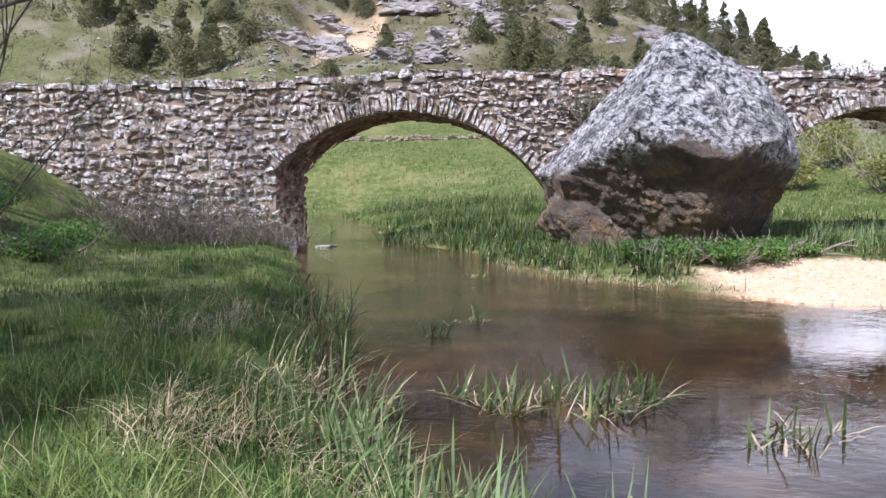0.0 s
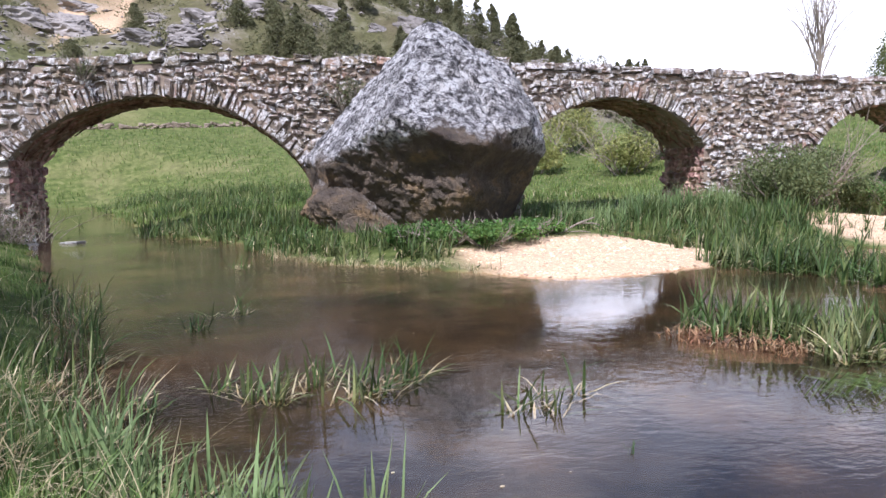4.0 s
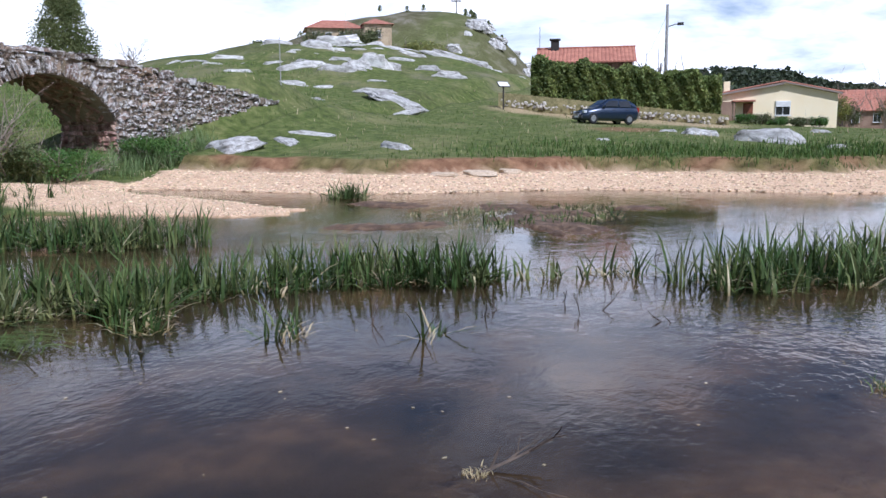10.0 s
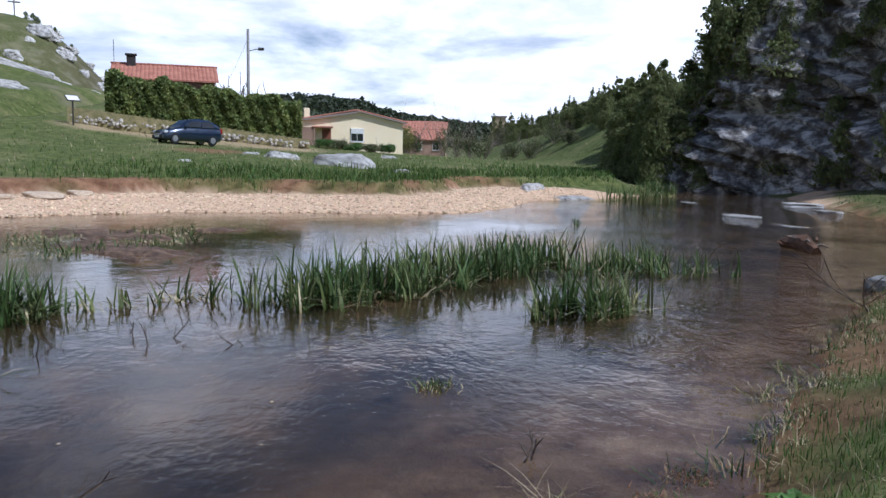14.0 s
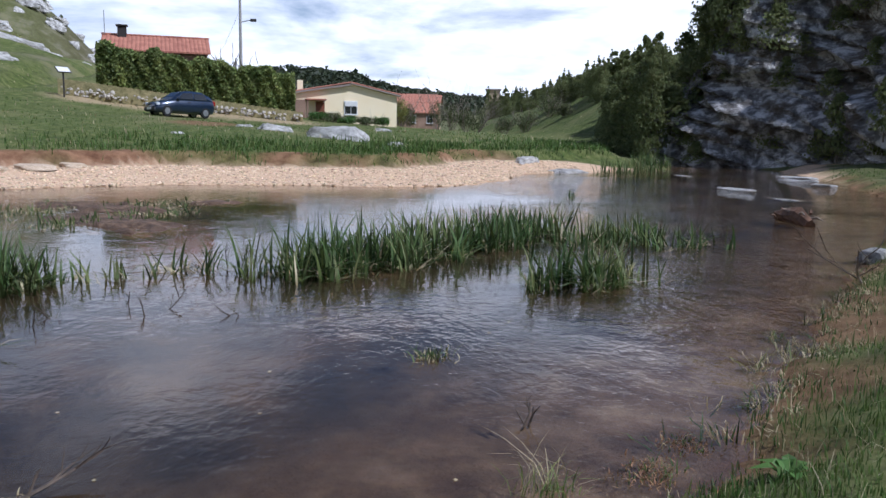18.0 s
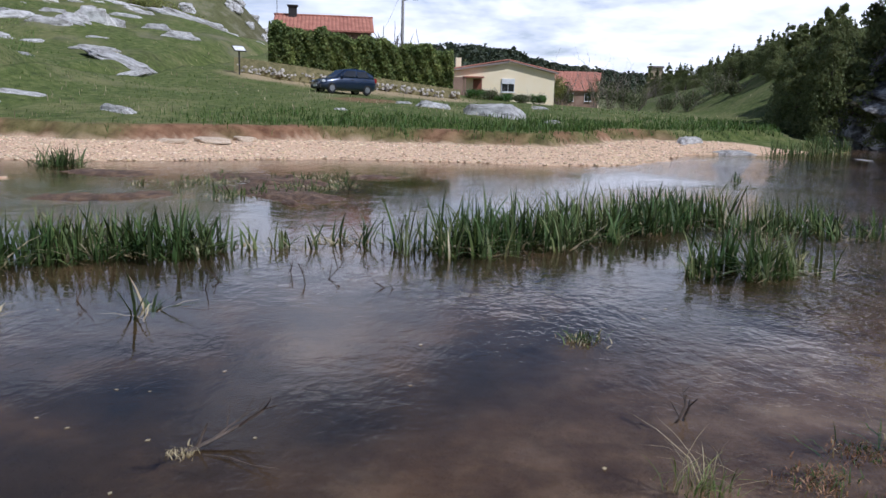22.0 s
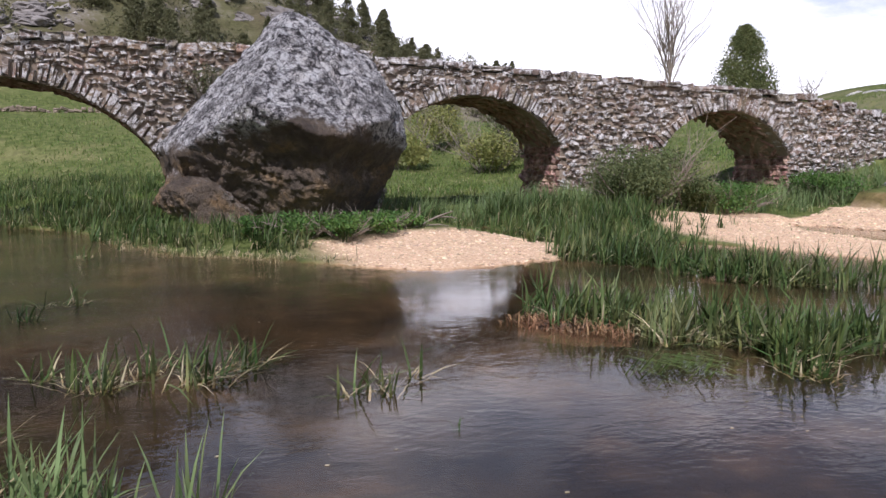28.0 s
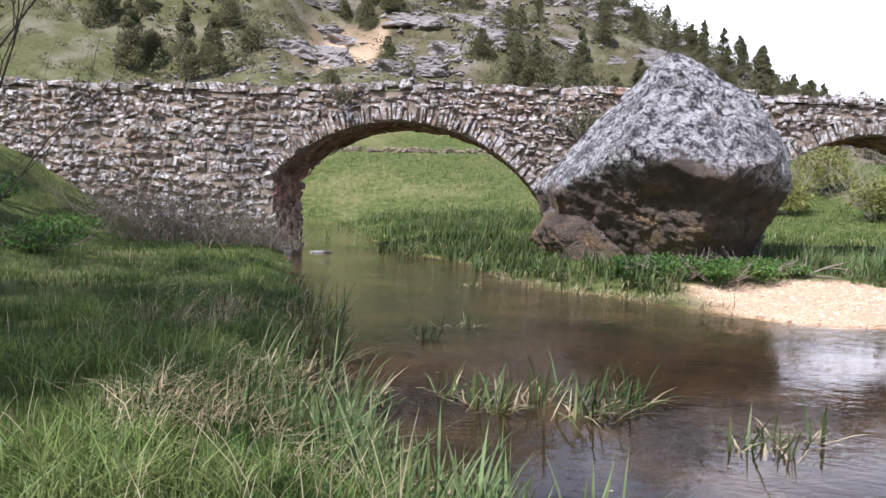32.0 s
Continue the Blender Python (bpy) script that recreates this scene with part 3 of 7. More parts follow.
def cover(x, y, z):
    """Weights of gravel, bare earth and stony hillside."""
    s, side = zones(x, y)
    w = wave(x, y, 1.1, 9)
    gravel = np.where(side == 2, smooth01(3.1, 2.7, s + 0.35 * wave(x, y, 1.2, 8)) * smooth01(-1.2, -0.2, s) * (x < 37), 0.0)
    bar1 = smooth01(2.7, 2.0, np.abs(y - 13.6 - 0.15 * (x - 7)) + 0.3 * w) * smooth01(4.2, 5.4, x) * smooth01(11.5, 10.5, x)
    bar2 = smooth01(14.0, 14.5, x + 0.2 * w) * smooth01(18.5, 17.5, y - 0.6 * (x - 15) + 0.4 * w) * (x < 21.5) * (y > 7.5)
    gravel = np.where(side == 1, np.maximum(bar1, bar2), gravel)
    earth = np.where(side == 2, smooth01(2.5, 2.9, s + 0.35 * wave(x, y, 1.2, 8)) * smooth01(4.1, 3.5, s + 0.5 * w) * (0.35 + 0.65 * smooth01(-0.3, 0.4, wave(x, y, 2.3, 4))) * (x < 37), 0.0)
    earth = np.maximum(earth, np.where(side == 1, smooth01(0.4, 1.0, bar2) * smooth01(15, 17.5, y) * 0.8, 0))
    earth = np.maximum(earth, smooth01(0.02, -0.06, z) * (gravel < 0.5))
    earth = np.maximum(earth, np.where(side == 0, smooth01(0.7, 0.1, s + 0.7 * w) * smooth01(2.0, -1.0, y) * 0.8, 0))
    earth = np.maximum(earth, 0.75 * smooth01(2.4, 1.0, np.hypot((x - 42.5) / 1.4, y - 5.2) + 0.6 * w))
    scree = smooth01(78, 96, y + 5 * wave(x, y, 14, 3)) * (0.75 + 0.25 * wave(x, y, 5, 1))
    scree = scree * (0.7 + 0.3 * smooth01(-34, -20, x + 4 * wave(x, y, 8, 2)))
    gravel = np.maximum(gravel, 0.9 * smooth01(6.0, 3.0, np.hypot(x + 14.3, (y - 106) / 1.7) + 2.2 * wave(x, y, 2.6, 1)))
    hp, hq = (x - 235) * 0.344 - (y - 86) * 0.939, (x - 235) * 0.939 + (y - 86) * 0.344
    scree = np.maximum(scree, (0.25 + 0.5 * smooth01(-5, 25, hp)) * smooth01(0.12, 0.3, np.exp(-((hp / np.where(hp > 0, 30, 62)) ** 2 + (hq / 45) ** 2))))
    gravel = np.maximum(gravel, 0.5 * smooth01(50.5, 53, x + w) * smooth01(59, 57.5, x) * smooth01(-1, 1, y) * smooth01(17, 14.5, y))
    scree = np.maximum(scree, smooth01(20, 60, -19.5 - 0.17 * (x - 35) - y) * (x > 30) * 0.8)
    scree = np.maximum(scree, 0.6 * smooth01(0.0, 0.7, wave(x, y, 5, 5) + 0.5 * wave(x, y, 1.7, 2)) * np.exp(-((x - 80) ** 2 + (y - 42) ** 2) / (2 * 26.0**2)))
    scree = np.maximum(scree, 0.7 * smooth01(200, 260, np.hypot(x, y)) * (0.6 + 0.4 * wave(x, y, 20, 2)))
    scree = np.maximum(scree, 0.45 * smooth01(15, 35, x) * smooth01(-15, -22, y) * smooth01(60, 30, x) * (s > 0.5))
    return gravel, earth, scree


ca = gm.color_attributes.new("cover", "FLOAT_COLOR", "POINT")
cg, ce, cs = cover(GX.ravel(), GY.ravel(), GZ.ravel())
ca.data.foreach_set("color", np.stack([cg, ce, np.clip(cs, 0, 1), np.ones_like(cg)], -1).ravel().astype(np.float32))
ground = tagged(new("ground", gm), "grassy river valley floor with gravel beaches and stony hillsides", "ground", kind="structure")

wx, wy = np.meshgrid(np.linspace(-16, 64, 41), np.linspace(-32, 56, 45))
wi = np.arange(wx.size).reshape(wx.shape)
water = part("water", (np.stack([wx, wy, 0 * wx], -1).reshape(-1, 3), np.stack([wi[:-1, :-1], wi[:-1, 1:], wi[1:, 1:], wi[1:, :-1]], -1).reshape(-1, 4)), WATER)
tagged(water, "shallow brown river water with small ripples", "river", kind="structure")
water.visible_shadow = False

# ---- the bridge ----
BDIR = Vector((1, -0.12, 0)).normalized()
THICK = 3.0
BM4 = Matrix(((BDIR.x, -BDIR.y, 0, 0), (BDIR.y, BDIR.x, 0, 24.24), (0, 0, 1, 0), (0, 0, 0, 1)))   # local: s along, depth behind the face, up
K = 1 / BDIR.x
# arches: middle s, crown height, half span, springing heights left and right
ARCHES = [(-1.45 * K, 4.10, 3.95, 1.75, 2.35, 1.0), (12.3 * K, 4.0, 3.0, 1.5, 2.5, 2.5), (21.75 * K, 3.80, 2.6, 1.35, 2.45, 2.2)]


def arch_circle(a):
    mid, crown, half, rise, zl, zr = a
    rad = (half * half + rise * rise) / (2 * rise)
    cz = crown - rad
    sl, sr = mid - math.sqrt(rad**2 - (zl - cz) ** 2), mid + math.sqrt(rad**2 - (zr - cz) ** 2)
    return mid, cz, rad, sl, sr


def bridge_top(s):
    return float(np.interp(s / K, [-30, -14, -5, 0, 8, 11, 20.5, 25.6, 27.0, 33.2, 40], [5.1, 5.15, 5.12, 5.27, 5.12, 5.0, 4.68, 4.38, 4.15, 3.3, 2.6]))


def bridge_bottom(s):
    for a in ARCHES:
        mid, cz, rad, sl, sr = arch_circle(a)
        if sl < s < sr:
            return cz + math.sqrt(max(0, rad**2 - (s - mid) ** 2))
    return -0.8


def in_ring(s, z, depth):
    for a in ARCHES:
        mid, cz, rad, sl, sr = arch_circle(a)
        d = math.hypot(s - mid, z - cz)
        if sl - 0.02 < s < sr + 0.02 and z < cz + math.sqrt(max(0, rad**2 - (s - mid) ** 2)):
            return True
        low = a[4] if s < mid else a[5]
        if d < rad + depth and z > low + 0.45 * (d - rad) and (z > low or sl < s < sr):
            return True
    return False


bridge = thing("bridge", BM4, "old three-arched rubble limestone footbridge over the river", "bridge")
ss = sorted(set(np.arange(-24, 38, 0.3).round(3).tolist() + [v + e for a in ARCHES for v in arch_circle(a)[3:5] for e in (-0.002, 0.002)]))
cv, cf = [], []
for s in ss:
    zb, zt = bridge_bottom(s), bridge_top(s) - 0.20
    cv += [(s, 0.045, zb), (s, 0.045, zt), (s, THICK, zt), (s, THICK, zb)]
for i in range(len(ss) - 1):
    for k in range(4):
        cf.append((4 * i + k, 4 * i + 4 + k, 4 * i + 4 + (k + 1) % 4, 4 * i + (k + 1) % 4))
part("core", (cv, [f[::-1] for f in cf]), MORTAR, bridge, "earthy joints and dark rubble arch undersides")


def pillow(s0, s1, z0, z1, proud, rr, back=0.10):
    """A rough stone showing in a wall's face: four outer corners and a smaller, proud, uneven front."""
    w, h = s1 - s0, z1 - z0
    j = lambda k: (rr.random() - 0.5) * k  # noqa: E731
    c = [(s0, z0), (s1, z0), (s1, z1), (s0, z1)]
    outer = [(a + j(0.16 * w), back, b + j(0.34 * h)) for a, b in c]
    mid = [(a + (s0 + w / 2 - a) * 0.08 + j(0.08 * w), 0.02 + j(0.04), b + (z0 + h / 2 - b) * 0.10 + j(0.26 * h)) for a, b in c]
    inner = [(a + (s0 + w / 2 - a) * 0.42 + j(0.10 * w), -proud + j(0.09), b + (z0 + h / 2 - b) * 0.45 + j(0.24 * h)) for a, b in c]
    t = (rr.random() - 0.5) * 0.75
    cx, cz = s0 + w / 2, z0 + h / 2
    vs = [(cx + (a - cx) - (b - cz) * t, y, cz + (b - cz) + (a - cx) * t) for a, y, b in outer + mid + inner]
    fs = [(8, 9, 10, 11)]
    for base in (0, 4):
        for k in range(4):
            fs.append((base + k, base + (k + 1) % 4, base + 4 + (k + 1) % 4, base + 4 + k))
    return vs, fs


RS = random.Random(11)
foot_s = np.arange(-25, 37, 0.25)
foot_z = land(foot_s / K, bridge_y(foot_s / K) - 0.15) - 0.25


def WALL_FOOT(s):
    return float(np.interp(s, foot_s, foot_z))


stones = []
for band in range(31):
    b0, b1 = -24 + band * 2.0 - 0.3, -24 + band * 2.0 + 2.0 - 0.3
    z = -0.35 - RS.random() * 0.2
    while z < 5.1:
        h = RS.choice((0.12, 0.15, 0.18, 0.21, 0.25, 0.30)) * (1.15 if b0 < -5 else 0.92)
        s = b0 + RS.uniform(-0.25, 0.05)
        while s < b1:
            w = min(RS.uniform(0.15, 0.46) * (1.25 if s < -4 else 0.9), b1 + 0.25 - s)
            hh = h * RS.uniform(0.62, 1.08)
            zz = z + 0.05 * math.sin(s * 0.9 + z * 3) + RS.uniform(-0.06, 0.06)
            mid, zc = s + w / 2, zz + hh / 2
            if w > 0.08 and zz + hh < bridge_top(mid) - 0.16 and not in_ring(mid, zc, 0.46) and zc > WALL_FOOT(mid):
                stones.append(pillow(s + 0.008, s + w - 0.008, zz + 0.006, zz + hh - 0.006, RS.uniform(0.0, 0.085), RS))
            s += w
        z += h
near_stones = [q for q in stones if -11.5 < q[0][0][0] < -5.3 and q[0][0][2] > 2.4][:130]
rest = [q for q in stones if q not in near_stones]


def joined(list_of):
    vs, fs, n = [], [], 0
    for v, f in list_of:
        vs += v
        fs += [tuple(k + n for k in q) for q in f]
        n += len(v)
    return vs, fs


rubble = part("rubble", joined(rest), STONE, bridge, "uneven grey limestone rubble courses")
rubble["kind"] = "stuff"
for q in near_stones:
    part("wall_stone", q, STONE_OB, bridge)


def voussoir(mid, cz, r0, r1, a0, a1, rr):
    """A thin wedge-shaped arch stone between two radii and two angles."""
    vs = []
    for y, shrink in ((0.14, 0.0), (-0.02 - rr.random() * 0.09, 0.16)):
        for r, a in ((r0, a0), (r0, a1), (r1, a1), (r1, a0)):
            am, rm = (a0 + a1) / 2, (r0 + r1) / 2
            aa, rad = a + (am - a) * shrink * 1.5 + (rr.random() - 0.5) * 0.62 * (a1 - a0), r + (rm - r) * shrink + (rr.random() - 0.5) * 0.09
            vs.append((mid + rad * math.sin(aa), y + (0.30 if y > 0.1 and r == r0 else 0), cz + rad * math.cos(aa)))
    fs = [(4, 5, 6, 7), (0, 1, 5, 4), (1, 2, 6, 5), (2, 3, 7, 6), (3, 0, 4, 7)]
    return vs, fs


for a in ARCHES:
    mid, cz, rad, sl, sr = arch_circle(a)
    al, ar = math.asin((sl - mid) / rad), math.asin((sr - mid) / rad)
    t = al
    while t < ar:
        step = RS.uniform(0.09, 0.22) / rad
        part("voussoir", voussoir(mid, cz, rad, rad + RS.uniform(0.28, 0.66), t + 0.012 / rad, min(t + step, ar + 0.02) - 0.012 / rad, RS), STONE_OB, bridge)
        t += step

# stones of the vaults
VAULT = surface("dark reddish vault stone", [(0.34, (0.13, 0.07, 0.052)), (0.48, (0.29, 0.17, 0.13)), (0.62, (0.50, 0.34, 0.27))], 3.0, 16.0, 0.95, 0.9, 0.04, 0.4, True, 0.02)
for a in ARCHES:
    mid, cz, rad, sl, sr = arch_circle(a)
    al, ar = math.asin((sl - mid) / rad), math.asin((sr - mid) / rad)
    barrel, t = [], al
    while t < ar:
        step, d = RS.uniform(0.12, 0.24) / rad, 0.46
        while d < THICK - 0.1:
            w = RS.uniform(0.3, 0.8)
            vs, fs = pillow(d + 0.012, d + w - 0.012, t + 0.012 / rad, t + step - 0.012 / rad, RS.uniform(0.0, 0.04), RS, 0.03)
            barrel.append(([(mid + (rad + y - 0.012) * math.sin(q), u, cz + (rad + y - 0.012) * math.cos(q)) for u, y, q in vs], fs))
            d += w
        t += step
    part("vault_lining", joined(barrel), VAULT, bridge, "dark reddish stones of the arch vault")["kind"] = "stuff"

# stones of the inner faces of the piers
for a, right in ((ARCHES[0], False), (ARCHES[1], True), (ARCHES[2], True)):
    mid, cz, rad, sl, sr = arch_circle(a)
    face, spring = (sr, a[5]) if right else (sl, a[4])
    z = -0.3
    jamb = []
    while z < spring - 0.05:
        h, d = RS.uniform(0.12, 0.26), 0.05
        while d < THICK - 0.1:
            w = RS.uniform(0.2, 0.55)
            vs, fs = pillow(d + 0.01, d + w - 0.01, z + 0.008, z + h - 0.008, RS.uniform(0.0, 0.05), RS, 0.06)
            jamb.append(([(face + (y - 0.03 if right else 0.03 - y), u, q) for u, y, q in vs], fs if right else [f[::-1] for f in fs]))
            d += w
        z += h
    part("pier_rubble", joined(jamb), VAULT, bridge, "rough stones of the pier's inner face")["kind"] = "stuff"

s = -24.0
while s < 33.8:
    w = RS.choice((RS.uniform(0.25, 0.55), RS.uniform(0.45, 1.0))) if s < 27 else RS.uniform(0.25, 0.5)
    zt = bridge_top(s + w / 2) + RS.uniform(-0.08, 0.07) + (0.06 if RS.random() < 0.06 else 0)
    h = RS.uniform(0.15, 0.27)
    bm = boxed(s + 0.015, s + w - 0.015, -0.07 + RS.uniform(-0.05, 0.05), 0.42, zt - h, zt, bevel=0.035, m=None)
    for v in bm.verts:
        v.co += Vector((RS.uniform(-0.05, 0.05), RS.uniform(-0.05, 0.05), RS.uniform(-0.05, 0.05)))
    part("coping_stone", bm, STONE_OB, bridge)
    s += w


# ---- rocks ----
def faceted(planes, detail=5, soft=14.0, rough=0.05, seed=0.0, scale=1.0, grain=1.4):
    """A boulder cut by planes (normal, distance), with its edges softened and its faces pitted."""
    bm = bmesh.new()
    bmesh.ops.create_icosphere(bm, subdivisions=detail, radius=1.0)
    ns = [(Vector(n).normalized(), d) for n, d in planes]
    for v in bm.verts:
        u = v.co.normalized()
        acc = sum((max(0.0, u.dot(n)) / d) ** soft for n, d in ns)
        r = acc ** (-1 / soft)
        p = u * r * scale
        q = p * (grain / scale) + Vector((seed, seed * 0.7, 0))
        k = noise.fractal(q, 0.9, 2.1, 5) * rough * 2 + noise.turbulence(q * 2.6, 3, True) * rough * 0.8
        v.co = p + u * k * scale
    return bm


ROCK_PLANES = [((0.02, -0.73, 0.68), 1.74), ((0.36, -0.66, 0.66), 1.80), ((-0.77, -0.145, 0.62), 1.90), ((-0.559, -0.623, -0.547), 1.80), ((0.57, -0.62, -0.54), 1.80), ((0.0, -0.82, -0.57), 2.18), ((0.80, -0.45, 0.40), 2.22),
               ((0.50, 0.0, 0.866), 2.62), ((-0.05, -0.10, 1.0), 3.0), ((0.936, -0.10, -0.35), 2.72), ((-0.95, -0.10, -0.30), 2.90), ((0, 1, 0.1), 2.8), ((0, 0, -1), 2.5), ((-0.4, 0.7, 0.6), 2.7)]
LEDGE_PLANES = [((-1, -0.1, 0.1), 1.05), ((-0.6, -0.4, 0.7), 0.75), ((0.3, -0.9, 0.3), 0.85), ((-0.4, -0.9, -0.2), 0.95), ((0.2, -0.3, 0.9), 0.62), ((1, 0, 0), 1.2), ((0, 1, 0), 1.0), ((0, 0, -1), 0.8), ((-0.6, -0.5, -0.6), 0.85)]
bm = faceted(ROCK_PLANES, 7, 90.0, 0.045, 3.0, 1.0, 2.4)
for v in bm.verts:
    # the hollow under the overhang, a pale lip below it, and the cleft down the front
    x, y, z = v.co
    if y < 0:
        wob = 0.14 * noise.noise(v.co * 1.7)
        hollow = math.exp(-(((z + 0.70 + wob + 0.10 * x) / 0.42) ** 2)) * float(smooth01(-1.9, -0.6, x) * smooth01(2.7, 1.7, x))
        cleft = math.exp(-(((x - 0.55 - 0.25 * (1.5 - z) + wob) / 0.15) ** 2)) * float(smooth01(-0.3, 0.3, z) * smooth01(2.4, 1.6, z))
        lip = float(smooth01(-0.85, -1.35, z + 0.6 * wob) * smooth01(-2.0, -0.8, x) * smooth01(2.5, 1.5, x))
        v.co.y += 0.22 * hollow + 0.32 * cleft - 0.12 * lip
    v.co += v.co.normalized() * 0.05 * abs(noise.noise(Vector((x, y, z)) * 5.5))
rock = part("boulder", bm, BOULDER, None, smooth=True)
rock.matrix_basis = pose(5.75, 19.6, 2.6)
tagged(rock, "huge fallen grey limestone boulder with lichen leaning against the bridge", "boulder")
ledge = part("lower_ledge", faceted(LEDGE_PLANES, 6, 60.0, 0.05, 8.0, 1.0, 2.6), LOWROCK, rock, "ochre lower ledge of the boulder", smooth=True)
ledge.matrix_basis = pose(-2.12, 0.55, -1.75, 0, 24, -10) @ Matrix.Diagonal((1.05, 0.95, 0.85, 1))


# ---- blades, leaves, limbs ----
def blade_mesh(name, base, height, width, lean, droop, turn, material, face=None, profile=(1.0, 0.85, 0.55), floor=None):
    """Many tapered blades in one mesh: base (N,3); lean is sideways reach and droop the tip's fall, as shares of the height."""
    n = len(base)
    f = np.array([0.0, 0.42, 0.76, 1.0])
    out = lean[:, None] * height[:, None] * f**2
    px, py = base[:, :1] + np.cos(turn)[:, None] * out, base[:, 1:2] + np.sin(turn)[:, None] * out
    pz = base[:, 2:3] + height[:, None] * (f - droop[:, None] * f**2)
    if floor is not None:
        pz[:, 2:] = np.maximum(pz[:, 2:], floor)
    if face is None:
        face = turn + math.pi / 2 + rng.normal(0, 0.5, n)
    wx, wy = np.cos(face)[:, None] * width[:, None] / 2, np.sin(face)[:, None] * width[:, None] / 2
    prof = np.array(profile)
    v = np.empty((n, 7, 3))
    for k in range(3):
        v[:, 2 * k] = np.stack([px[:, k] - (wx * prof[k])[:, 0], py[:, k] - (wy * prof[k])[:, 0], pz[:, k]], -1)
        v[:, 2 * k + 1] = np.stack([px[:, k] + (wx * prof[k])[:, 0], py[:, k] + (wy * prof[k])[:, 0], pz[:, k]], -1)
    v[:, 6] = np.stack([px[:, 3], py[:, 3], pz[:, 3]], -1)
    i = np.arange(n)[:, None] * 7
    q = np.concatenate([i + [0, 1, 3, 2], i + [2, 3, 5, 4]]).tolist()
    return mesh_of(name, v.reshape(-1, 3), q + (i + [4, 5, 6]).tolist(), material)


def leaf_cards(points, size, up=0.3, flatness=1.0):
    """Small folded leaves or sprigs at points: (verts, faces)."""
    n = len(points)
    d = rng.normal(0, 1, (n, 3)) + [0, 0, up]
    d /= np.linalg.norm(d, axis=1)[:, None]
    e = np.cross(d, rng.normal(0, 1, (n, 3)))
    e /= np.linalg.norm(e, axis=1)[:, None]
    s = (size * rng.uniform(0.6, 1.4, n))[:, None]
    c = np.cross(d, e) * s * 0.18
    v = np.stack([points - d * s * 0.5, points + e * s * 0.32 * flatness + c, points + d * s * 0.5, points - e * s * 0.32 * flatness + c], 1)
    i = np.arange(n)[:, None] * 4
    return v.reshape(-1, 3), i + [0, 1, 2, 3]


def limb(bm, p, d, length, r, depth, rr, spread=0.6, droop=0.0, tips=None, kids=3):
    pts, q = [Vector(p)], Vector(d).normalized()
    for k in range(3):
        q = (q + Vector((rr.uniform(-1, 1), rr.uniform(-1, 1), rr.uniform(-0.6, 0.9) - droop)) * 0.22).normalized()
        pts.append(pts[-1] + q * length / 3)
    tube(bm, pts, [r, r * 0.82, r * 0.66, r * 0.45], 5 if r > 0.02 else 3, False)
    if tips is not None:
        tips.append(pts[-1])
    if depth:
        for k in range(kids):
            a = pts[1 + (k % 3)]
            nd = (q + Vector((rr.uniform(-1, 1), rr.uniform(-1, 1), rr.uniform(-0.4, 0.8))) * spread).normalized()
            limb(bm, a, nd, length * rr.uniform(0.5, 0.75), r * 0.5, depth - 1, rr, spread, droop, tips, kids)


# ---- cliff ----
CL = np.array([(66, -52), (55, -34), (47.5, -22), (43.9, -19.3), (38.6, -22.6), (32.5, -25.2), (22, -31), (10, -40)], float)
CT = np.array([16, 12, 9.5, 10.5, 11.5, 11.5, 11, 10], float)


def cliff_mesh():
    t = np.linspace(0, len(CL) - 1, 220)
    k = np.arange(len(CL))
    px, py, top = np.interp(t, k, CL[:, 0]), np.interp(t, k, CL[:, 1]), np.interp(t, k, CT)
    ker = np.ones(9) / 9
    px[4:-4], py[4:-4] = np.convolve(px, ker, "valid"), np.convolve(py, ker, "valid")
    dx, dy = np.gradient(px), np.gradient(py)
    ln = np.hypot(dx, dy)
    bx, by = dy / ln * -1, dx / ln          # backwards, into the hill
    if bx[110] * 1 + by[110] * -1 < 0:
        bx, by = -bx, -by
    along = np.cumsum(ln)
    rows, vs = 100, []
    for j in range(rows + 8):
        for i in range(220):
            u = along[i]
            if j <= rows:
                f = j / rows
                w = f * top[i] * (1 + 0.10 * noise.noise(Vector((u * 0.16, 3.0, 0))))
                dip = w + 0.34 * u
                lay = 0.0
                for thick, reach, seed in ((2.3, 2.0, 3.0), (0.8, 0.85, 11.0)):
                    bed = dip / thick + 0.7 * noise.noise(Vector((u * 0.16, dip * 0.2, seed)))
                    kk, pp = math.floor(bed), bed - math.floor(bed)
                    jut = 0.35 + 0.65 * abs(noise.noise(Vector((u * 0.11, kk * 7.3, seed)))) * 2
                    lay += reach * jut * (pp if pp < 0.8 else (1 - pp) * 4) * (1.0 if w < 5.5 else 0.55)
                lay += 0.25 * noise.noise(Vector((u * 0.9, dip * 3.3, 2.0)))
                big = 3.4 * noise.fractal(Vector((u * 0.07, w * 0.10, 7.0)), 1.0, 2.0, 4)
                crack = 1.1 * max(0, 0.25 - abs(noise.noise(Vector((u * 0.22, w * 0.05, 9.0))))) * 4
                off = 0.16 * w + lay - big * smooth01(0, 3, w) + crack - 1.2 + 2.2 * f**3
            else:
                g = j - rows
                w += 0.5 + 0.25 * noise.noise(Vector((u * 0.2, g * 0.5, 0)))
                off += 1.6
            vs.append((px[i] + bx[i] * off, py[i] + by[i] * off, w - 0.6))
    fs = []
    for j in range(rows + 7):
        for i in range(219):
            fs.append((j * 220 + i, j * 220 + i + 1, j * 220 + 221 + i, j * 220 + 220 + i))
    return vs, fs


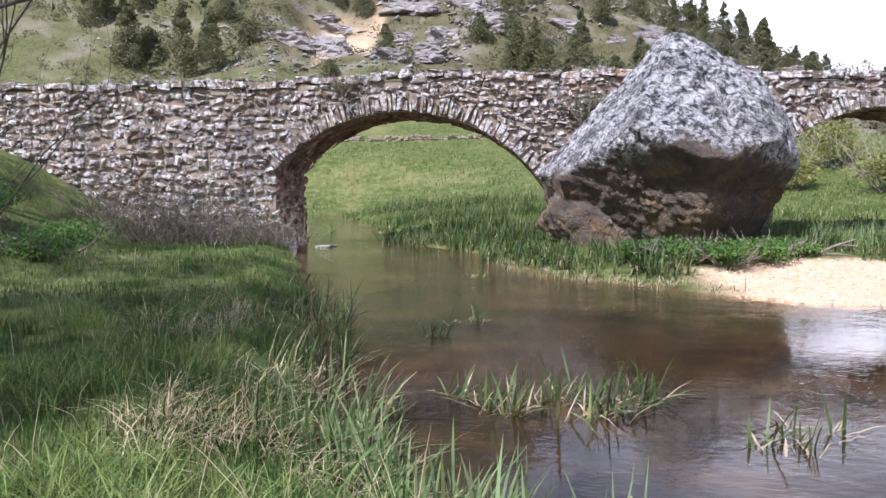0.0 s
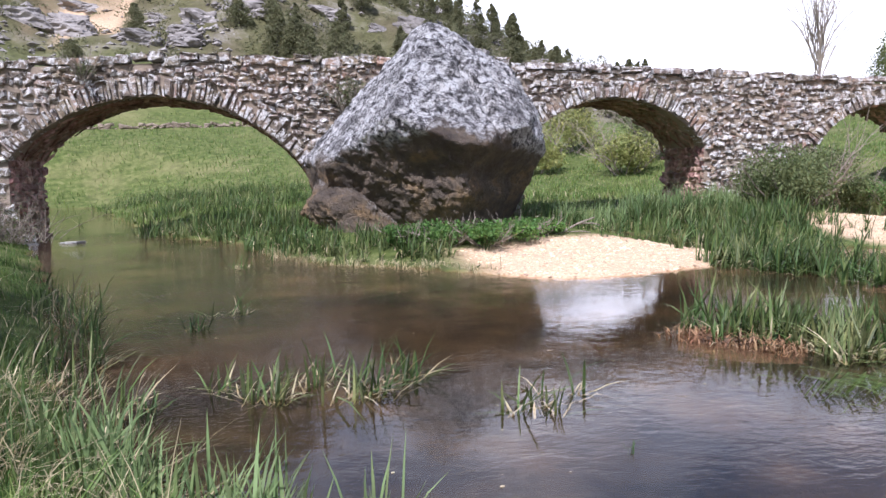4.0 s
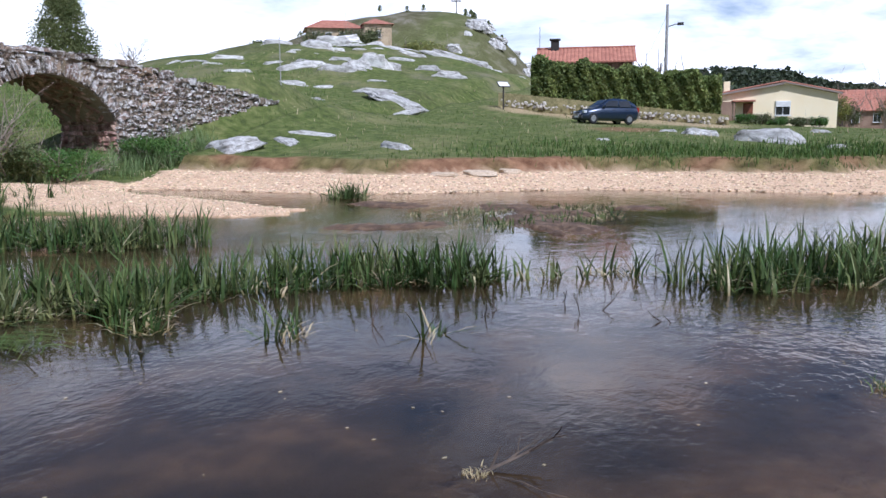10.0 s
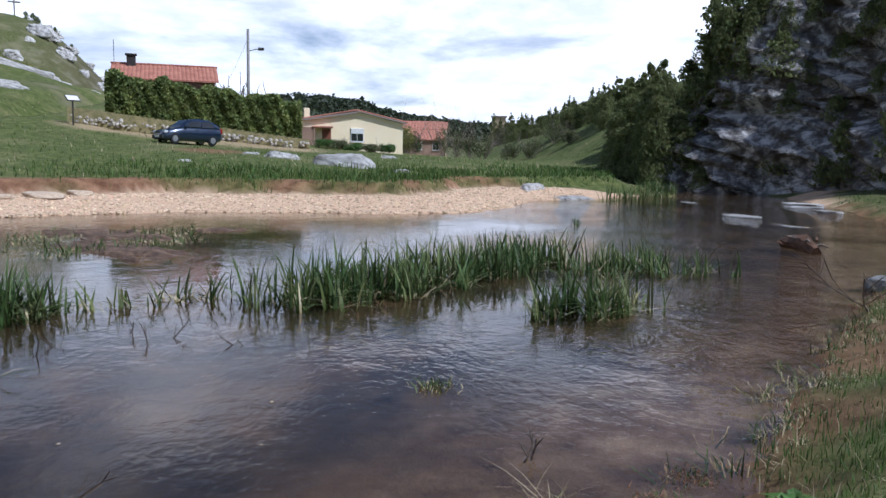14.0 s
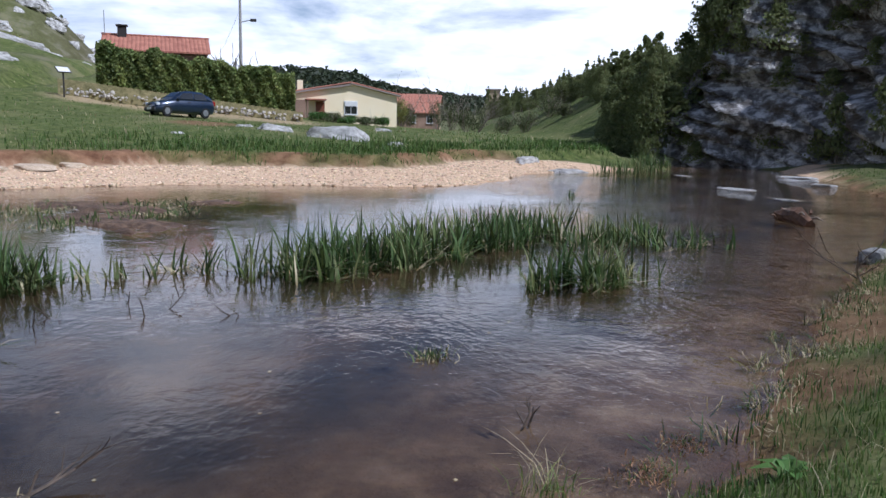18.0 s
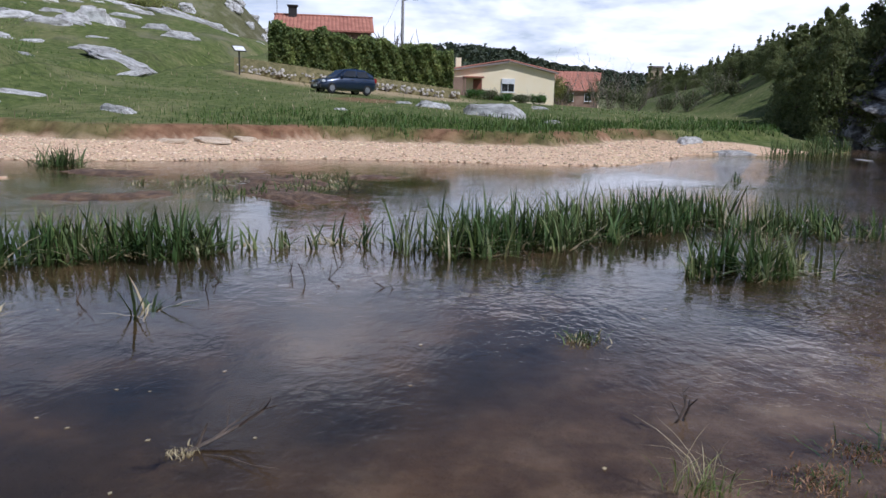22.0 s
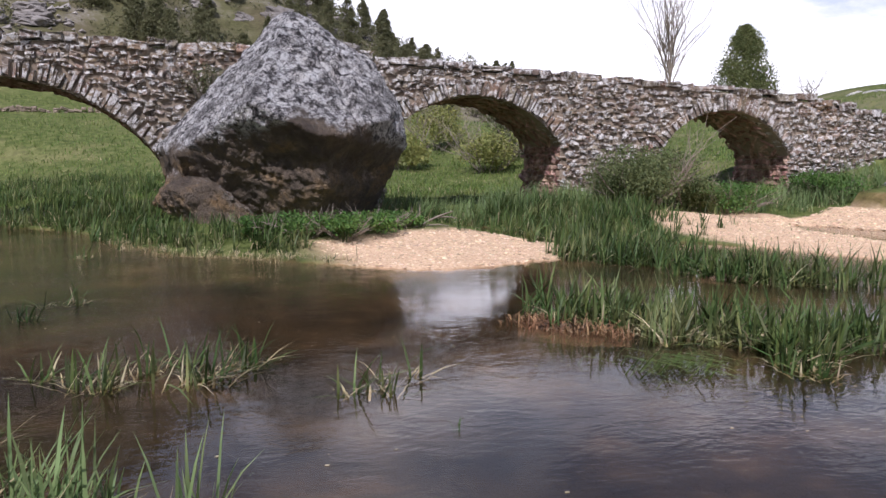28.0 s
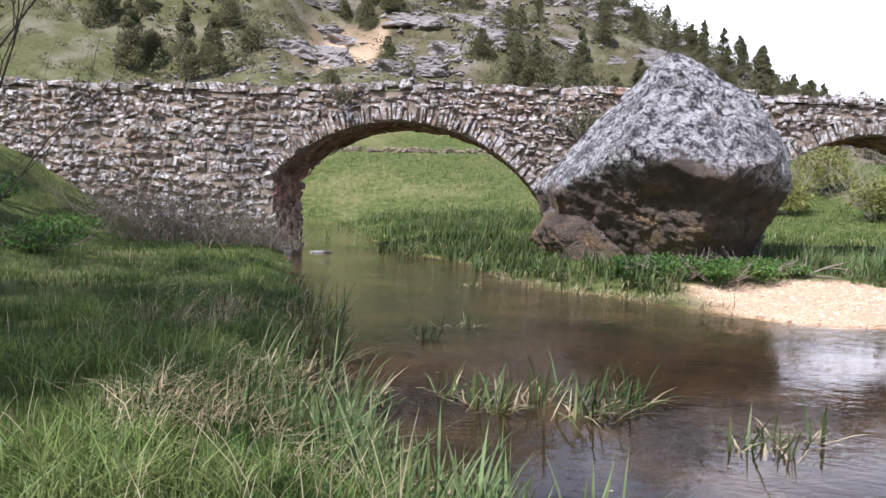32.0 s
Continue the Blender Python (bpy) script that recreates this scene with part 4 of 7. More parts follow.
cliff = part("cliff", cliff_mesh(), CLIFF)
tagged(cliff, "dark layered limestone cliff with shrubs beside the river", "cliff", kind="structure")

# ---- rock outcrops on the grass ----
# place, length, width, height, turn
SLABS = [(26.6, 17.9, 2.3, 1.2, 0.55, -30), (28.2, 16.4, 1.2, 0.6, 0.25, -20), (29.9, 16.0, 1.6, 0.6, 0.25, 10), (27.9, 11.6, 1.5, 0.6, 0.4, -25),
         (51.8, 22.0, 3.0, 2.4, 0.5, -35), (44.5, 18.4, 1.6, 0.7, 0.4, -10), (60.6, 35.0, 3.5, 1.8, 0.8, -40), (61.0, 31.3, 2.9, 1.5, 0.9, -30), (65.5, 30.1, 2.6, 1.8, 2.0, -50), (66.6, 29.4, 2.2, 1.4, 1.3, -20),
         (63.0, 30.6, 2.0, 1.4, 1.1, 0), (54.1, 32.7, 2.9, 1.3, 0.5, -30), (54.8, 29.4, 1.4, 0.8, 0.3, 0), (67.7, 23.8, 2.5, 1.2, 0.8, -40), (68.6, 24.4, 1.6, 0.9, 0.6, -10), (53.0, 36.5, 2.4, 1.0, 0.35, 0),
         (74.1, 40.4, 2.6, 1.6, 1.0, -30), (80.3, 42.2, 3.4, 2.0, 1.5, -40), (83.5, 42.5, 3.6, 2.2, 1.6, -30), (86.5, 41.0, 3.8, 2.2, 1.5, -35), (89.5, 39.5, 3.2, 2.0, 1.3, -45), (92.5, 37.5, 3.4, 1.8, 1.1, -45), (74.9, 38.8, 1.8, 1.2, 0.8, 0),
         (83.9, 29.0, 4.6, 1.6, 0.8, -40), (85.7, 27.8, 3.0, 1.6, 1.0, -40), (80.1, 32.4, 2.0, 1.0, 0.6, -30),
         (46.5, 26.0, 2.0, 0.9, 0.4, -20), (54.0, 24.5, 2.2, 0.6, 0.3, -25), (39.0, 1.5, 1.5, 0.8, 0.5, -10), (36.6, -1.3, 2.5, 1.3, 1.2, -20), (35.2, -3.7, 0.7, 0.4, 0.3, 30), (47.8, -4.1, 0.9, 0.6, 0.4, 0),
         (35.6, -9.6, 1.4, 0.6, 0.5, 50), (34.0, -11.2, 1.5, 0.7, 0.2, 20), (41.5, 3.2, 0.7, 0.5, 0.25, 0), (33.9, 5.0, 0.5, 0.3, 0.15, 0),
         (74.0, 45.0, 3.0, 1.6, 0.9, -20), (73.5, 31.0, 2.2, 1.0, 0.6, -45), (69.0, 26.5, 1.9, 1.0, 0.8, -30), (66.0, 33.5, 1.6, 1.0, 0.6, 0),
         (80.0, 33.0, 2.4, 1.2, 0.8, -40), (57.0, 38.5, 1.8, 1.0, 0.5, 0), (64.0, 44.0, 2.6, 1.0, 0.6, -30)]
rs = random.Random(55)
while len(SLABS) < 110:
    x, y = rs.uniform(52, 96), rs.uniform(18, 50)
    if math.exp(-((x - 82) ** 2 / 800 + (y - 40) ** 2 / 500)) > rs.random():
        l = rs.uniform(0.4, 1.5)
        SLABS.append((x, y, l, l * rs.uniform(0.35, 0.6), l * rs.uniform(0.12, 0.3), rs.uniform(-60, 0)))
for k, (x, y, l, w, h, a) in enumerate(SLABS):
    r = random.Random(100 + k)
    pl = [((1, r.uniform(-0.4, 0.4), 0.3), 1), ((-1, r.uniform(-0.4, 0.4), 0.25), 1), ((r.uniform(-0.4, 0.4), 1, 0.3), 1), ((r.uniform(-0.4, 0.4), -1, 0.4), 1), ((r.uniform(-0.3, 0.3), r.uniform(-0.5, 0), 1), 0.9),
          ((0.6, -0.6, 0.5), 1.0 + r.random() * 0.3), ((-0.6, -0.5, 0.6), 1.0 + r.random() * 0.3), ((0, 0, -1), 1)]
    ob = part("outcrop_rock", faceted(pl, 4, 30.0, 0.11, k * 3.7), OUTCROP, None, smooth=True)
    up = Vector((land_at(x - 1, y) - land_at(x + 1, y), land_at(x, y - 1) - land_at(x, y + 1), 2)).normalized()
    ob.matrix_basis = Matrix.Translation((x, y, land_at(x, y) - h * 0.08)) @ Vector((0, 0, 1)).rotation_difference(up).to_matrix().to_4x4() @ Matrix.Rotation(math.atan2(x, -y) + radians(0.4 * (a + 25)) if x > 40 else radians(a + 90), 4, "Z") @ Matrix.Diagonal((l / 2, w * (0.32 if x > 40 else 0.5), h * 0.5, 1))
    tagged(ob, "pale weathered limestone outcrop showing through the grass" if h > 0.5 else "low pale limestone slab lying in the grass", "rock", "limestone outcrops")

BUFF = surface("buff river stone", [(0.3, (0.40, 0.29, 0.19)), (0.7, (0.70, 0.56, 0.41))], 3.0, 14.0, 0.95, 0.6, 0.03)
RIVER_STONES = [(-3.75, 24.6, 0.75, 0.5, 0.14, 0), (24.6, -13.7, 1.3, 0.5, 0.14, 20), (21.0, -13.3, 1.2, 0.45, 0.09, 10), (32.3, -15.5, 1.1, 0.5, 0.10, 0), (29.6, -19.0, 1.5, 0.6, 0.14, 30), (31.6, -20.2, 2.0, 0.7, 0.16, 20), (27.0, -18.4, 1.2, 0.7, 0.14, 0),
                (10.6, -8.3, 0.42, 0.3, 0.22, 0), (25.0, 7.4, 0.5, 1.0, 0.2, 10), (25.8, 6.6, 0.45, 0.6, 0.2, 20), (24.5, 8.4, 0.35, 0.8, 0.14, 10), (14.5, -4.6, 2.6, 0.35, 0.2, -15), (-4.9, 24.2, 0.6, 0.4, 0.5, 20), (-5.2, 23.5, 0.5, 0.4, 0.5, 60)]
for k, (x, y, l, w, h, a) in enumerate(RIVER_STONES):
    r = random.Random(300 + k)
    pl = [((math.cos(b), math.sin(b), r.uniform(-0.2, 0.5)), r.uniform(0.85, 1.1)) for b in np.linspace(0, 6.28, 7)[:-1]] + [((r.uniform(-0.2, 0.2), r.uniform(-0.2, 0.2), 1), 0.8), ((0, 0, -1), 1)]
    ob = part("river_stone", faceted(pl, 3, 14.0, 0.08, k * 5.1), BUFF if x > 10 and y > 0 else OUTCROP, None, smooth=True)
    ob.matrix_basis = pose(x, y, max(land_at(x, y), -0.06) + h * 0.25, 0, 0, a) @ Matrix.Diagonal((l / 2, w / 2, h / 2, 1))
    tagged(ob, "pale flat limestone slab lying in the shallow river" if h < 0.3 else "pale rounded limestone lying at the river", "rock", "river stones")


# ---- pebbles on the gravel ----
def pebbles(name, x0, x1, y0, y1, count, lo, hi, label):
    x, y = rng.uniform(x0, x1, count * 4), rng.uniform(y0, y1, count * 4)
    z = land(x, y)
    g, e, _ = cover(x, y, z)
    ok = (g > 0.55) & (z > -0.04)
    x, y, z = x[ok][:count], y[ok][:count], z[ok][:count]
    n = len(x)
    s = rng.uniform(lo, hi, n) * rng.uniform(0.5, 1.2, n)
    a = rng.uniform(0, 6.28, n)
    v = np.empty((n, 9, 3))
    for k in range(4):
        b = a + k * math.pi / 2 + rng.normal(0, 0.2, n)
        for lev, (rad, hz) in enumerate(((1.0, -0.15), (0.75, 0.32))):
            v[:, lev * 4 + k] = np.stack([x + np.cos(b) * s * rad * (1.3 if k % 2 else 0.8), y + np.sin(b) * s * rad, z + s * hz], -1)
    v[:, 8] = np.stack([x, y, z + s * 0.5], -1)
    i = np.arange(n)[:, None] * 9
    fs = []
    for k in range(4):
        fs += (i + [k, (k + 1) % 4, 4 + (k + 1) % 4, 4 + k]).tolist()
    for k in range(4):
        fs += (i + [4 + k, 4 + (k + 1) % 4, 8]).tolist()
    ob = part(name, (v.reshape(-1, 3), fs), PEBBLE)
    return tagged(ob, label, "gravel", kind="stuff")


PEBBLE = surface("mixed buff pebble", [(0.3, (0.38, 0.25, 0.15)), (0.5, (0.58, 0.42, 0.27)), (0.7, (0.76, 0.61, 0.44))], 5.0, 40.0, 0.9, 0.4, 0.01, 0.4, True, 0.02)
pebbles("gravel_beach", 20, 38, -12, 19, 11000, 0.02, 0.065, "pale buff river gravel along the far beach")
pebbles("gravel_bar", 4, 22, 8, 19, 7000, 0.012, 0.04, "pale buff gravel on the low river bars")


# ---- grass ----
def grow(name, count, r0, r1, a0, a1, h0, h1, w0, w1, material, label, want, spread=0.35):
    """Grass thinning out with distance, where want(x, y, s, side, z) says how likely it is."""
    r = np.exp(rng.uniform(math.log(r0), math.log(r1), count))
    a = np.radians(rng.uniform(a0, a1, count))
    x, y = r * np.sin(a), r * np.cos(a)
    s, side = zones(x, y)
    z = land(x, y)
    g, e, c = cover(x, y, z)
    ok = (s > 0.03) & (rng.random(count) < want(x, y, s, side, z) * (1 - np.maximum(g, e) * 0.93) * (1 - 0.5 * c))
    x, y, z, r, s = x[ok], y[ok], z[ok], r[ok], s[ok]
    n = len(x)
    k = np.clip(r / 12, 0.8, 4)
    tall = 1 + 0.6 * np.clip(wave(x, y, 1.3, 4), -0.6, 1)
    h = rng.uniform(h0, h1, n) * tall
    ob = new(name, blade_mesh(name, np.stack([x, y, z - 0.01], -1), h, rng.uniform(w0, w1, n) * k, rng.uniform(0.05, 0.9, n) * spread * 2, rng.uniform(0, 0.4, n), rng.uniform(0, 6.28, n), material))
    return tagged(ob, label, "grass", kind="stuff")


bank = lambda x, y, s, side, z: (side == 0) * 1.0  # noqa: E731
grow("bank_grass", 110000, 2.2, 28, -62, 18, 0.05, 0.19, 0.006, 0.012, DARKENED_GRASS, "lush green grass on the near river bank", bank)
grow("bank_grass", 75000, 2.2, 46, 95, 150, 0.04, 0.12, 0.006, 0.011, DARKENED_GRASS, "short green grass on the near river bank", bank)
grow("dry_bank_grass", 2000, 2.5, 24, -45, 15, 0.16, 0.45, 0.005, 0.010, DRY, "dry straw stalks among the bank grass", lambda x, y, s, side, z: (side == 0) * (0.25 + 0.75 * (wave(x, y, 1.0, 2) > 0.25)), 0.7)
grow("dry_bank_grass", 2600, 2.5, 24, 98, 145, 0.06, 0.2, 0.004, 0.008, DRY, "dry brown stalks at the muddy bank edge", bank, 0.7)
grow("meadow_grass", 90000, 17, 70, -18, 112, 0.04, 0.12, 0.007, 0.013, MEADOW, "green meadow grass beside the river and the bridge", lambda x, y, s, side, z: np.where(side == 0, 0, np.where(side == 1, 1.0, 0.6 * (s > 2.8))))
grow("meadow_grass", 60000, 25, 75, -12, 62, 0.10, 0.30, 0.008, 0.015, GRASS, "lush bright grass in the meadow beyond the bridge", lambda x, y, s, side, z: (side == 1) * (y > bridge_y(x) + 3.5) * 1.0)
grow("bank_top_grass", 60000, 24, 60, 62, 112, 0.14, 0.34, 0.010, 0.016, DARKENED_GRASS, "thick dark grass along the top of the far bank", lambda x, y, s, side, z: (side == 2) * smooth01(2.9, 3.3, s) * smooth01(9, 4, s + 2.0 * wave(x, y, 3.0, 5)) * smooth01(12, 2, y))
g = np.random.default_rng(71)
tr, ta = np.exp(g.uniform(math.log(3.2), math.log(19), 260)), np.radians(g.uniform(-48, 3, 260))
tx, ty = tr * np.sin(ta), tr * np.cos(ta)
sd_, sb_ = zones(tx, ty)
keep = (sd_ > 0.15) & (sb_ == 0) & (np.hypot(tx + 1.55, ty - 4.9) > 0.9) & (np.hypot(tx + 0.65, ty - 4.2) > 0.5)
tx, ty = tx[keep], ty[keep]
n = len(tx) * 70
qx, qy = np.repeat(tx, 70) + g.normal(0, 0.09, n), np.repeat(ty, 70) + g.normal(0, 0.09, n)
qh = g.uniform(0.16, 0.46, n) * np.repeat(g.uniform(0.6, 1.1, len(tx)), 70)
tagged(new("grass_tussocks", blade_mesh("grass_tussocks", np.stack([qx, qy, land(qx, qy) - 0.01], -1), qh, g.uniform(0.005, 0.011, n), g.uniform(0.3, 1.2, n), g.uniform(0.1, 0.55, n), g.uniform(0, 6.28, n), GRASS)), "arching tussocks of long green grass on the near bank", "grass", kind="stuff")
grow("dry_meadow_grass", 6000, 17, 80, -18, 112, 0.10, 0.3, 0.007, 0.014, DRY, "dry straw stalks in the meadow", lambda x, y, s, side, z: (side > 0) * (s > 2.5) * (wave(x, y, 4, 2) > 0.0), 0.4)


# ---- reed beds ----
def reed_bed(pts, spread, count, h0, h1, label, dry=0.12, w0=0.016, w1=0.038, bent=0.42, name="reed_bed", material=None):
    pts = np.array(pts, float)
    seg = np.r_[0, np.cumsum(np.hypot(*np.diff(pts, axis=0).T))] if len(pts) > 1 else np.array([0.0])
    t = rng.uniform(0, max(seg[-1], 1e-6), count)
    x, y = np.interp(t, seg, pts[:, 0]) + rng.normal(0, spread, count), np.interp(t, seg, pts[:, 1]) + rng.normal(0, spread, count)
    # leaves grow in tufts
    k = rng.integers(0, max(1, count // 9), count)
    x, y = x[k] + rng.normal(0, 0.055, count), y[k] + rng.normal(0, 0.055, count)
    z = np.clip(land(x, y), -0.12, 3.0) - 0.02
    h = rng.uniform(h0, h1, count) * rng.uniform(0.55, 1.0, count) + np.maximum(0, -z)
    b = rng.random(count) < bent
    lean = np.where(b, rng.uniform(0.6, 1.3, count), rng.uniform(0.02, 0.60, count))
    droop = np.where(b, rng.uniform(0.35, 0.75, count), rng.uniform(0.0, 0.12, count))
    d = rng.random(count) < dry
    turn = rng.normal(0.2, 1.6, count)
    base, w = np.stack([x, y, z], -1), rng.uniform(w0, w1, count)
    ob = new(name, blade_mesh(name, base[~d], h[~d], w[~d], lean[~d], droop[~d], turn[~d], material or REED, profile=(0.7, 1.0, 0.7), floor=0.02))
    tagged(ob, label, "reeds", "reed beds", "stuff")
    if d.any():
        dh = h[d] * 0.75
        dead = new("dead_leaves", blade_mesh("dead_leaves", base[d], dh, w[d] * 0.9, np.maximum(lean[d], rng.uniform(0.1, 1.2, d.sum())), np.maximum(droop[d], rng.uniform(0, 0.8, d.sum())), turn[d], DRY, profile=(0.8, 1.0, 0.6), floor=0.025))
        dead.parent = ob
        dead["kind"] = "stuff"
    return ob


GREEN = leafy("lush iris leaf", [(0.30, (0.12, 0.18, 0.065)), (0.6, (0.21, 0.28, 0.11))], 0.35, 0.015)
reed_bed([(-0.95, 5.5), (-0.45, 4.5), (0.1, 4.0), (0.7, 3.35)], 0.17, 520, 0.38, 0.70, "lush green reed leaves growing at the near bank", 0.10, 0.012, 0.026, 0.05, material=GREEN)
reed_bed([(-2.2, 12.5), (-1.5, 9.8), (-1.2, 7.8), (-1.0, 6.4)], 0.25, 520, 0.35, 0.75, "reeds and broken straw along the near bank", 0.45, 0.010, 0.022, 0.3)
for x, y, n, h in [(0.6, 6.3, 26, 0.55), (0.95, 6.8, 18, 0.5), (1.35, 6.2, 34, 0.62), (1.8, 6.7, 22, 0.5), (2.32, 5.55, 7, 0.42), (2.72, 5.5, 12, 0.32), (-0.35, 6.3, 8, 0.3), (-0.6, 6.1, 5, 0.6), (2.85, 5.75, 10, 0.5), (0.2, 6.8, 14, 0.35),
                   (-0.2, 9.9, 16, 0.3), (0.35, 10.6, 18, 0.4), (0.7, 16.2, 16, 0.4), (20.7, -7.2, 14, 0.4), (10.3, 0.6, 8, 0.5), (6.9, 1.8, 9, 0.5), (6.5, 3.2, 22, 0.45), (6.2, 4.4, 22, 0.35)]:
    reed_bed([(x - 0.12, y), (x + 0.12, y + 0.05)], 0.10, n * 2, h * 0.7, h, "small tuft of half-bent reeds standing in the river", 0.42, 0.016, 0.030, 0.5)
n = 90
wb = np.stack([rng.normal(5.1, 0.2, n), rng.normal(5.1, 0.2, n), np.full(n, -0.012)], -1)
tagged(new("floating_weed", blade_mesh("floating_weed", wb, rng.uniform(0.3, 0.6, n), rng.uniform(0.010, 0.02, n), rng.uniform(0.8, 1.2, n), rng.uniform(0.92, 0.97, n), rng.normal(-0.7, 0.3, n), GRASS)), "long green weed trailing at the river's surface", "weed", kind="stuff")
BEDS = [([(5.5, 7.6), (5.9, 6.9), (6.4, 6.1), (6.8, 5.5)], 0.24, 1200, 0.45, 0.75, 0.22), ([(6.3, 5.0), (7.2, 5.2), (8.2, 4.6), (9.1, 3.4), (9.5, 2.3)], 0.24, 1900, 0.40, 0.70, 0.15), ([(9.6, 2.0), (10.5, 0.6)], 0.20, 110, 0.25, 0.55, 0.4),
        ([(9.2, 13.0), (9.6, 12.4), (10.0, 11.4), (10.4, 10.6)], 0.30, 900, 0.5, 0.8, 0.08), ([(9.7, 9.7), (10.5, 8.7), (11.2, 7.8)], 0.28, 900, 0.5, 0.8, 0.10), ([(12.6, 22.5), (12.6, 19.5), (12.2, 16.5), (11.2, 14.0)], 0.75, 2600, 0.5, 0.9, 0.08),
        ([(14.5, 21.0), (14.0, 18.0), (13.2, 15.6)], 0.9, 2200, 0.45, 0.85, 0.10), ([(-1.7, 27.5), (-0.4, 24.6), (1.2, 22.4), (2.0, 18.8), (2.9, 16.7), (3.8, 15.8), (4.8, 15.4)], 0.42, 2600, 0.4, 0.75, 0.14), ([(0.3, 25.0), (1.6, 23.2), (2.4, 21.6)], 0.5, 900, 0.7, 1.05, 0.04),
        ([(9.9, -0.3), (10.9, -1.6), (12.5, -3.2), (13.4, -4.4)], 0.28, 2300, 0.45, 0.80, 0.2), ([(12.3, -4.6), (12.7, -5.4), (12.4, -6.5)], 0.28, 520, 0.35, 0.6, 0.3), ([(9.1, -3.2), (9.5, -4.2)], 0.22, 420, 0.4, 0.68, 0.22), ([(19.6, 9.5), (20.0, 9.3)], 0.22, 260, 0.35, 0.7, 0.05),
        ([(33.0, -12.5), (36.5, -15.5), (41, -18.2)], 0.6, 700, 0.5, 1.0, 0.1), ([(9.0, 16.5), (8.6, 18.5), (9.5, 21)], 0.4, 500, 0.4, 0.7, 0.15), ([(15.0, 4.0), (15.6, 2.9), (16.8, 2.2)], 0.5, 700, 0.10, 0.28, 0.5), ([(16.5, 5.5), (18.0, 4.0), (19.0, 2.2)], 0.5, 600, 0.08, 0.2, 0.5)]
for pts, spread, n, h0, h1, dry in BEDS:
    reed_bed(pts, spread, n, h0, h1, "dense green reed bed with bent pale leaves standing in the river" if h1 > 0.5 else "short wet sedge on a mud bank in the river", dry)
for pts, n in (([(-1.75, 5.0), (-1.35, 4.75)], 260), ([(-2.7, 8.3), (-2.4, 7.8)], 160), ([(-1.6, 6.4), (-1.3, 6.0)], 120), ([(-3.2, 10.0), (-2.6, 9.2)], 160), ([(-0.9, 4.3), (-0.4, 4.1)], 90)):
    reed_bed(pts, 0.28, n * 2, 0.35, 0.85, "arching tussock of dry straw on the near bank", 0.75, 0.006, 0.011, 0.9, name="straw_tussock")
reed_bed([(1.2, 19.0), (2.2, 16.1), (3.3, 15.2), (4.3, 14.3), (4.9, 13.5)], 0.16, 1300, 0.14, 0.38, "dead straw fringe along the island's water edge", 0.85, 0.008, 0.018, 0.7, name="straw_fringe")

reed_bed([(-2.4, 33.0), (0.4, 34.5), (3.6, 36.0), (7.0, 37.0)], 0.9, 2600, 0.5, 0.95, "dark rushes in the wet meadow beyond the bridge", 0.06, 0.016, 0.03, 0.3, name="rush_bed")
reed_bed([(-4.5, 45.0), (0.0, 42.5), (4.5, 41.5)], 1.0, 1800, 0.5, 0.9, "dark rushes in the wet meadow beyond the bridge", 0.06, 0.016, 0.03, 0.3, name="rush_bed")
reed_bed([(9.4, 22.2), (12.0, 22.0), (14.5, 21.6), (17.0, 21.4), (20.0, 20.9), (23.0, 20.5), (27.5, 19.8)], 0.6, 6500, 0.55, 1.15, "tall green grass hiding the foot of the bridge", 0.08, 0.014, 0.028, 0.2, name="tall_grass", material=GREEN)


def tuft(name, x, y, reach, n, h0, h1, w, material, label):
    """A loose tuft just above the water."""
    b = np.stack([rng.normal(x, reach, n), rng.normal(y, reach, n), np.full(n, -0.012)], -1)
    ob = new(name, blade_mesh(name, b, rng.uniform(h0, h1, n), rng.uniform(w * 0.6, w, n), rng.uniform(0.2, 1.3, n), rng.uniform(0.0, 0.7, n), rng.uniform(0, 6.28, n), material))
    return tagged(ob, label, "grass", "tufts in the river", "stuff")


tuft("straw_clump", 4.24, 0.65, 0.035, 90, 0.02, 0.055, 0.010, DRY, "clump of yellow straw caught on a dead branch")
tuft("grass_tuft", 4.10, -1.83, 0.06, 26, 0.18, 0.40, 0.007, DRY, "pale thin grass stalks at the near water edge")
tuft("grass_tuft", 4.10, -1.83, 0.08, 60, 0.08, 0.20, 0.009, GRASS, "short green grass tuft at the near water edge")
for x, y in ((4.60, -2.76), (4.20, -2.37), (4.32, -2.46)):
    tuft("sedge_clump", x, y, 0.07, 40, 0.03, 0.08, 0.010, REED, "small brown sedge clump in the shallows")
    tuft("sedge_clump", x, y, 0.08, 150, 0.015, 0.05, 0.010, DEADLEAF, "withered sedge clump in the shallows")
for x, y in ((5.1, 7.3), (5.25, 7.05), (5.45, 6.8), (5.62, 6.5), (5.3, 7.2)):
    tuft("straw_clump", x, y, 0.14, 170, 0.05, 0.19, 0.024, DEADLEAF, "reddish dead leaves heaped round the reed roots")
tuft("reed_stub", 2.72, 4.3, 0.012, 5, 0.08, 0.2, 0.014, REED, "short dark reed stub standing in the river")
tuft("sedge_clump", 6.45, -1.57, 0.07, 60, 0.06, 0.15, 0.014, REED, "small green sedge clump in the river")
tuft("sedge_clump", 6.45, -1.57, 0.09, 60, 0.03, 0.08, 0.014, DRY, "withered sedge clump in the river")
n = 240
x, y = rng.uniform(-1.5, 9.5, n), rng.uniform(-2.5, 14.0, n)
ok = zones(x, y)[0] < -0.3
x, y = x[ok], y[ok]
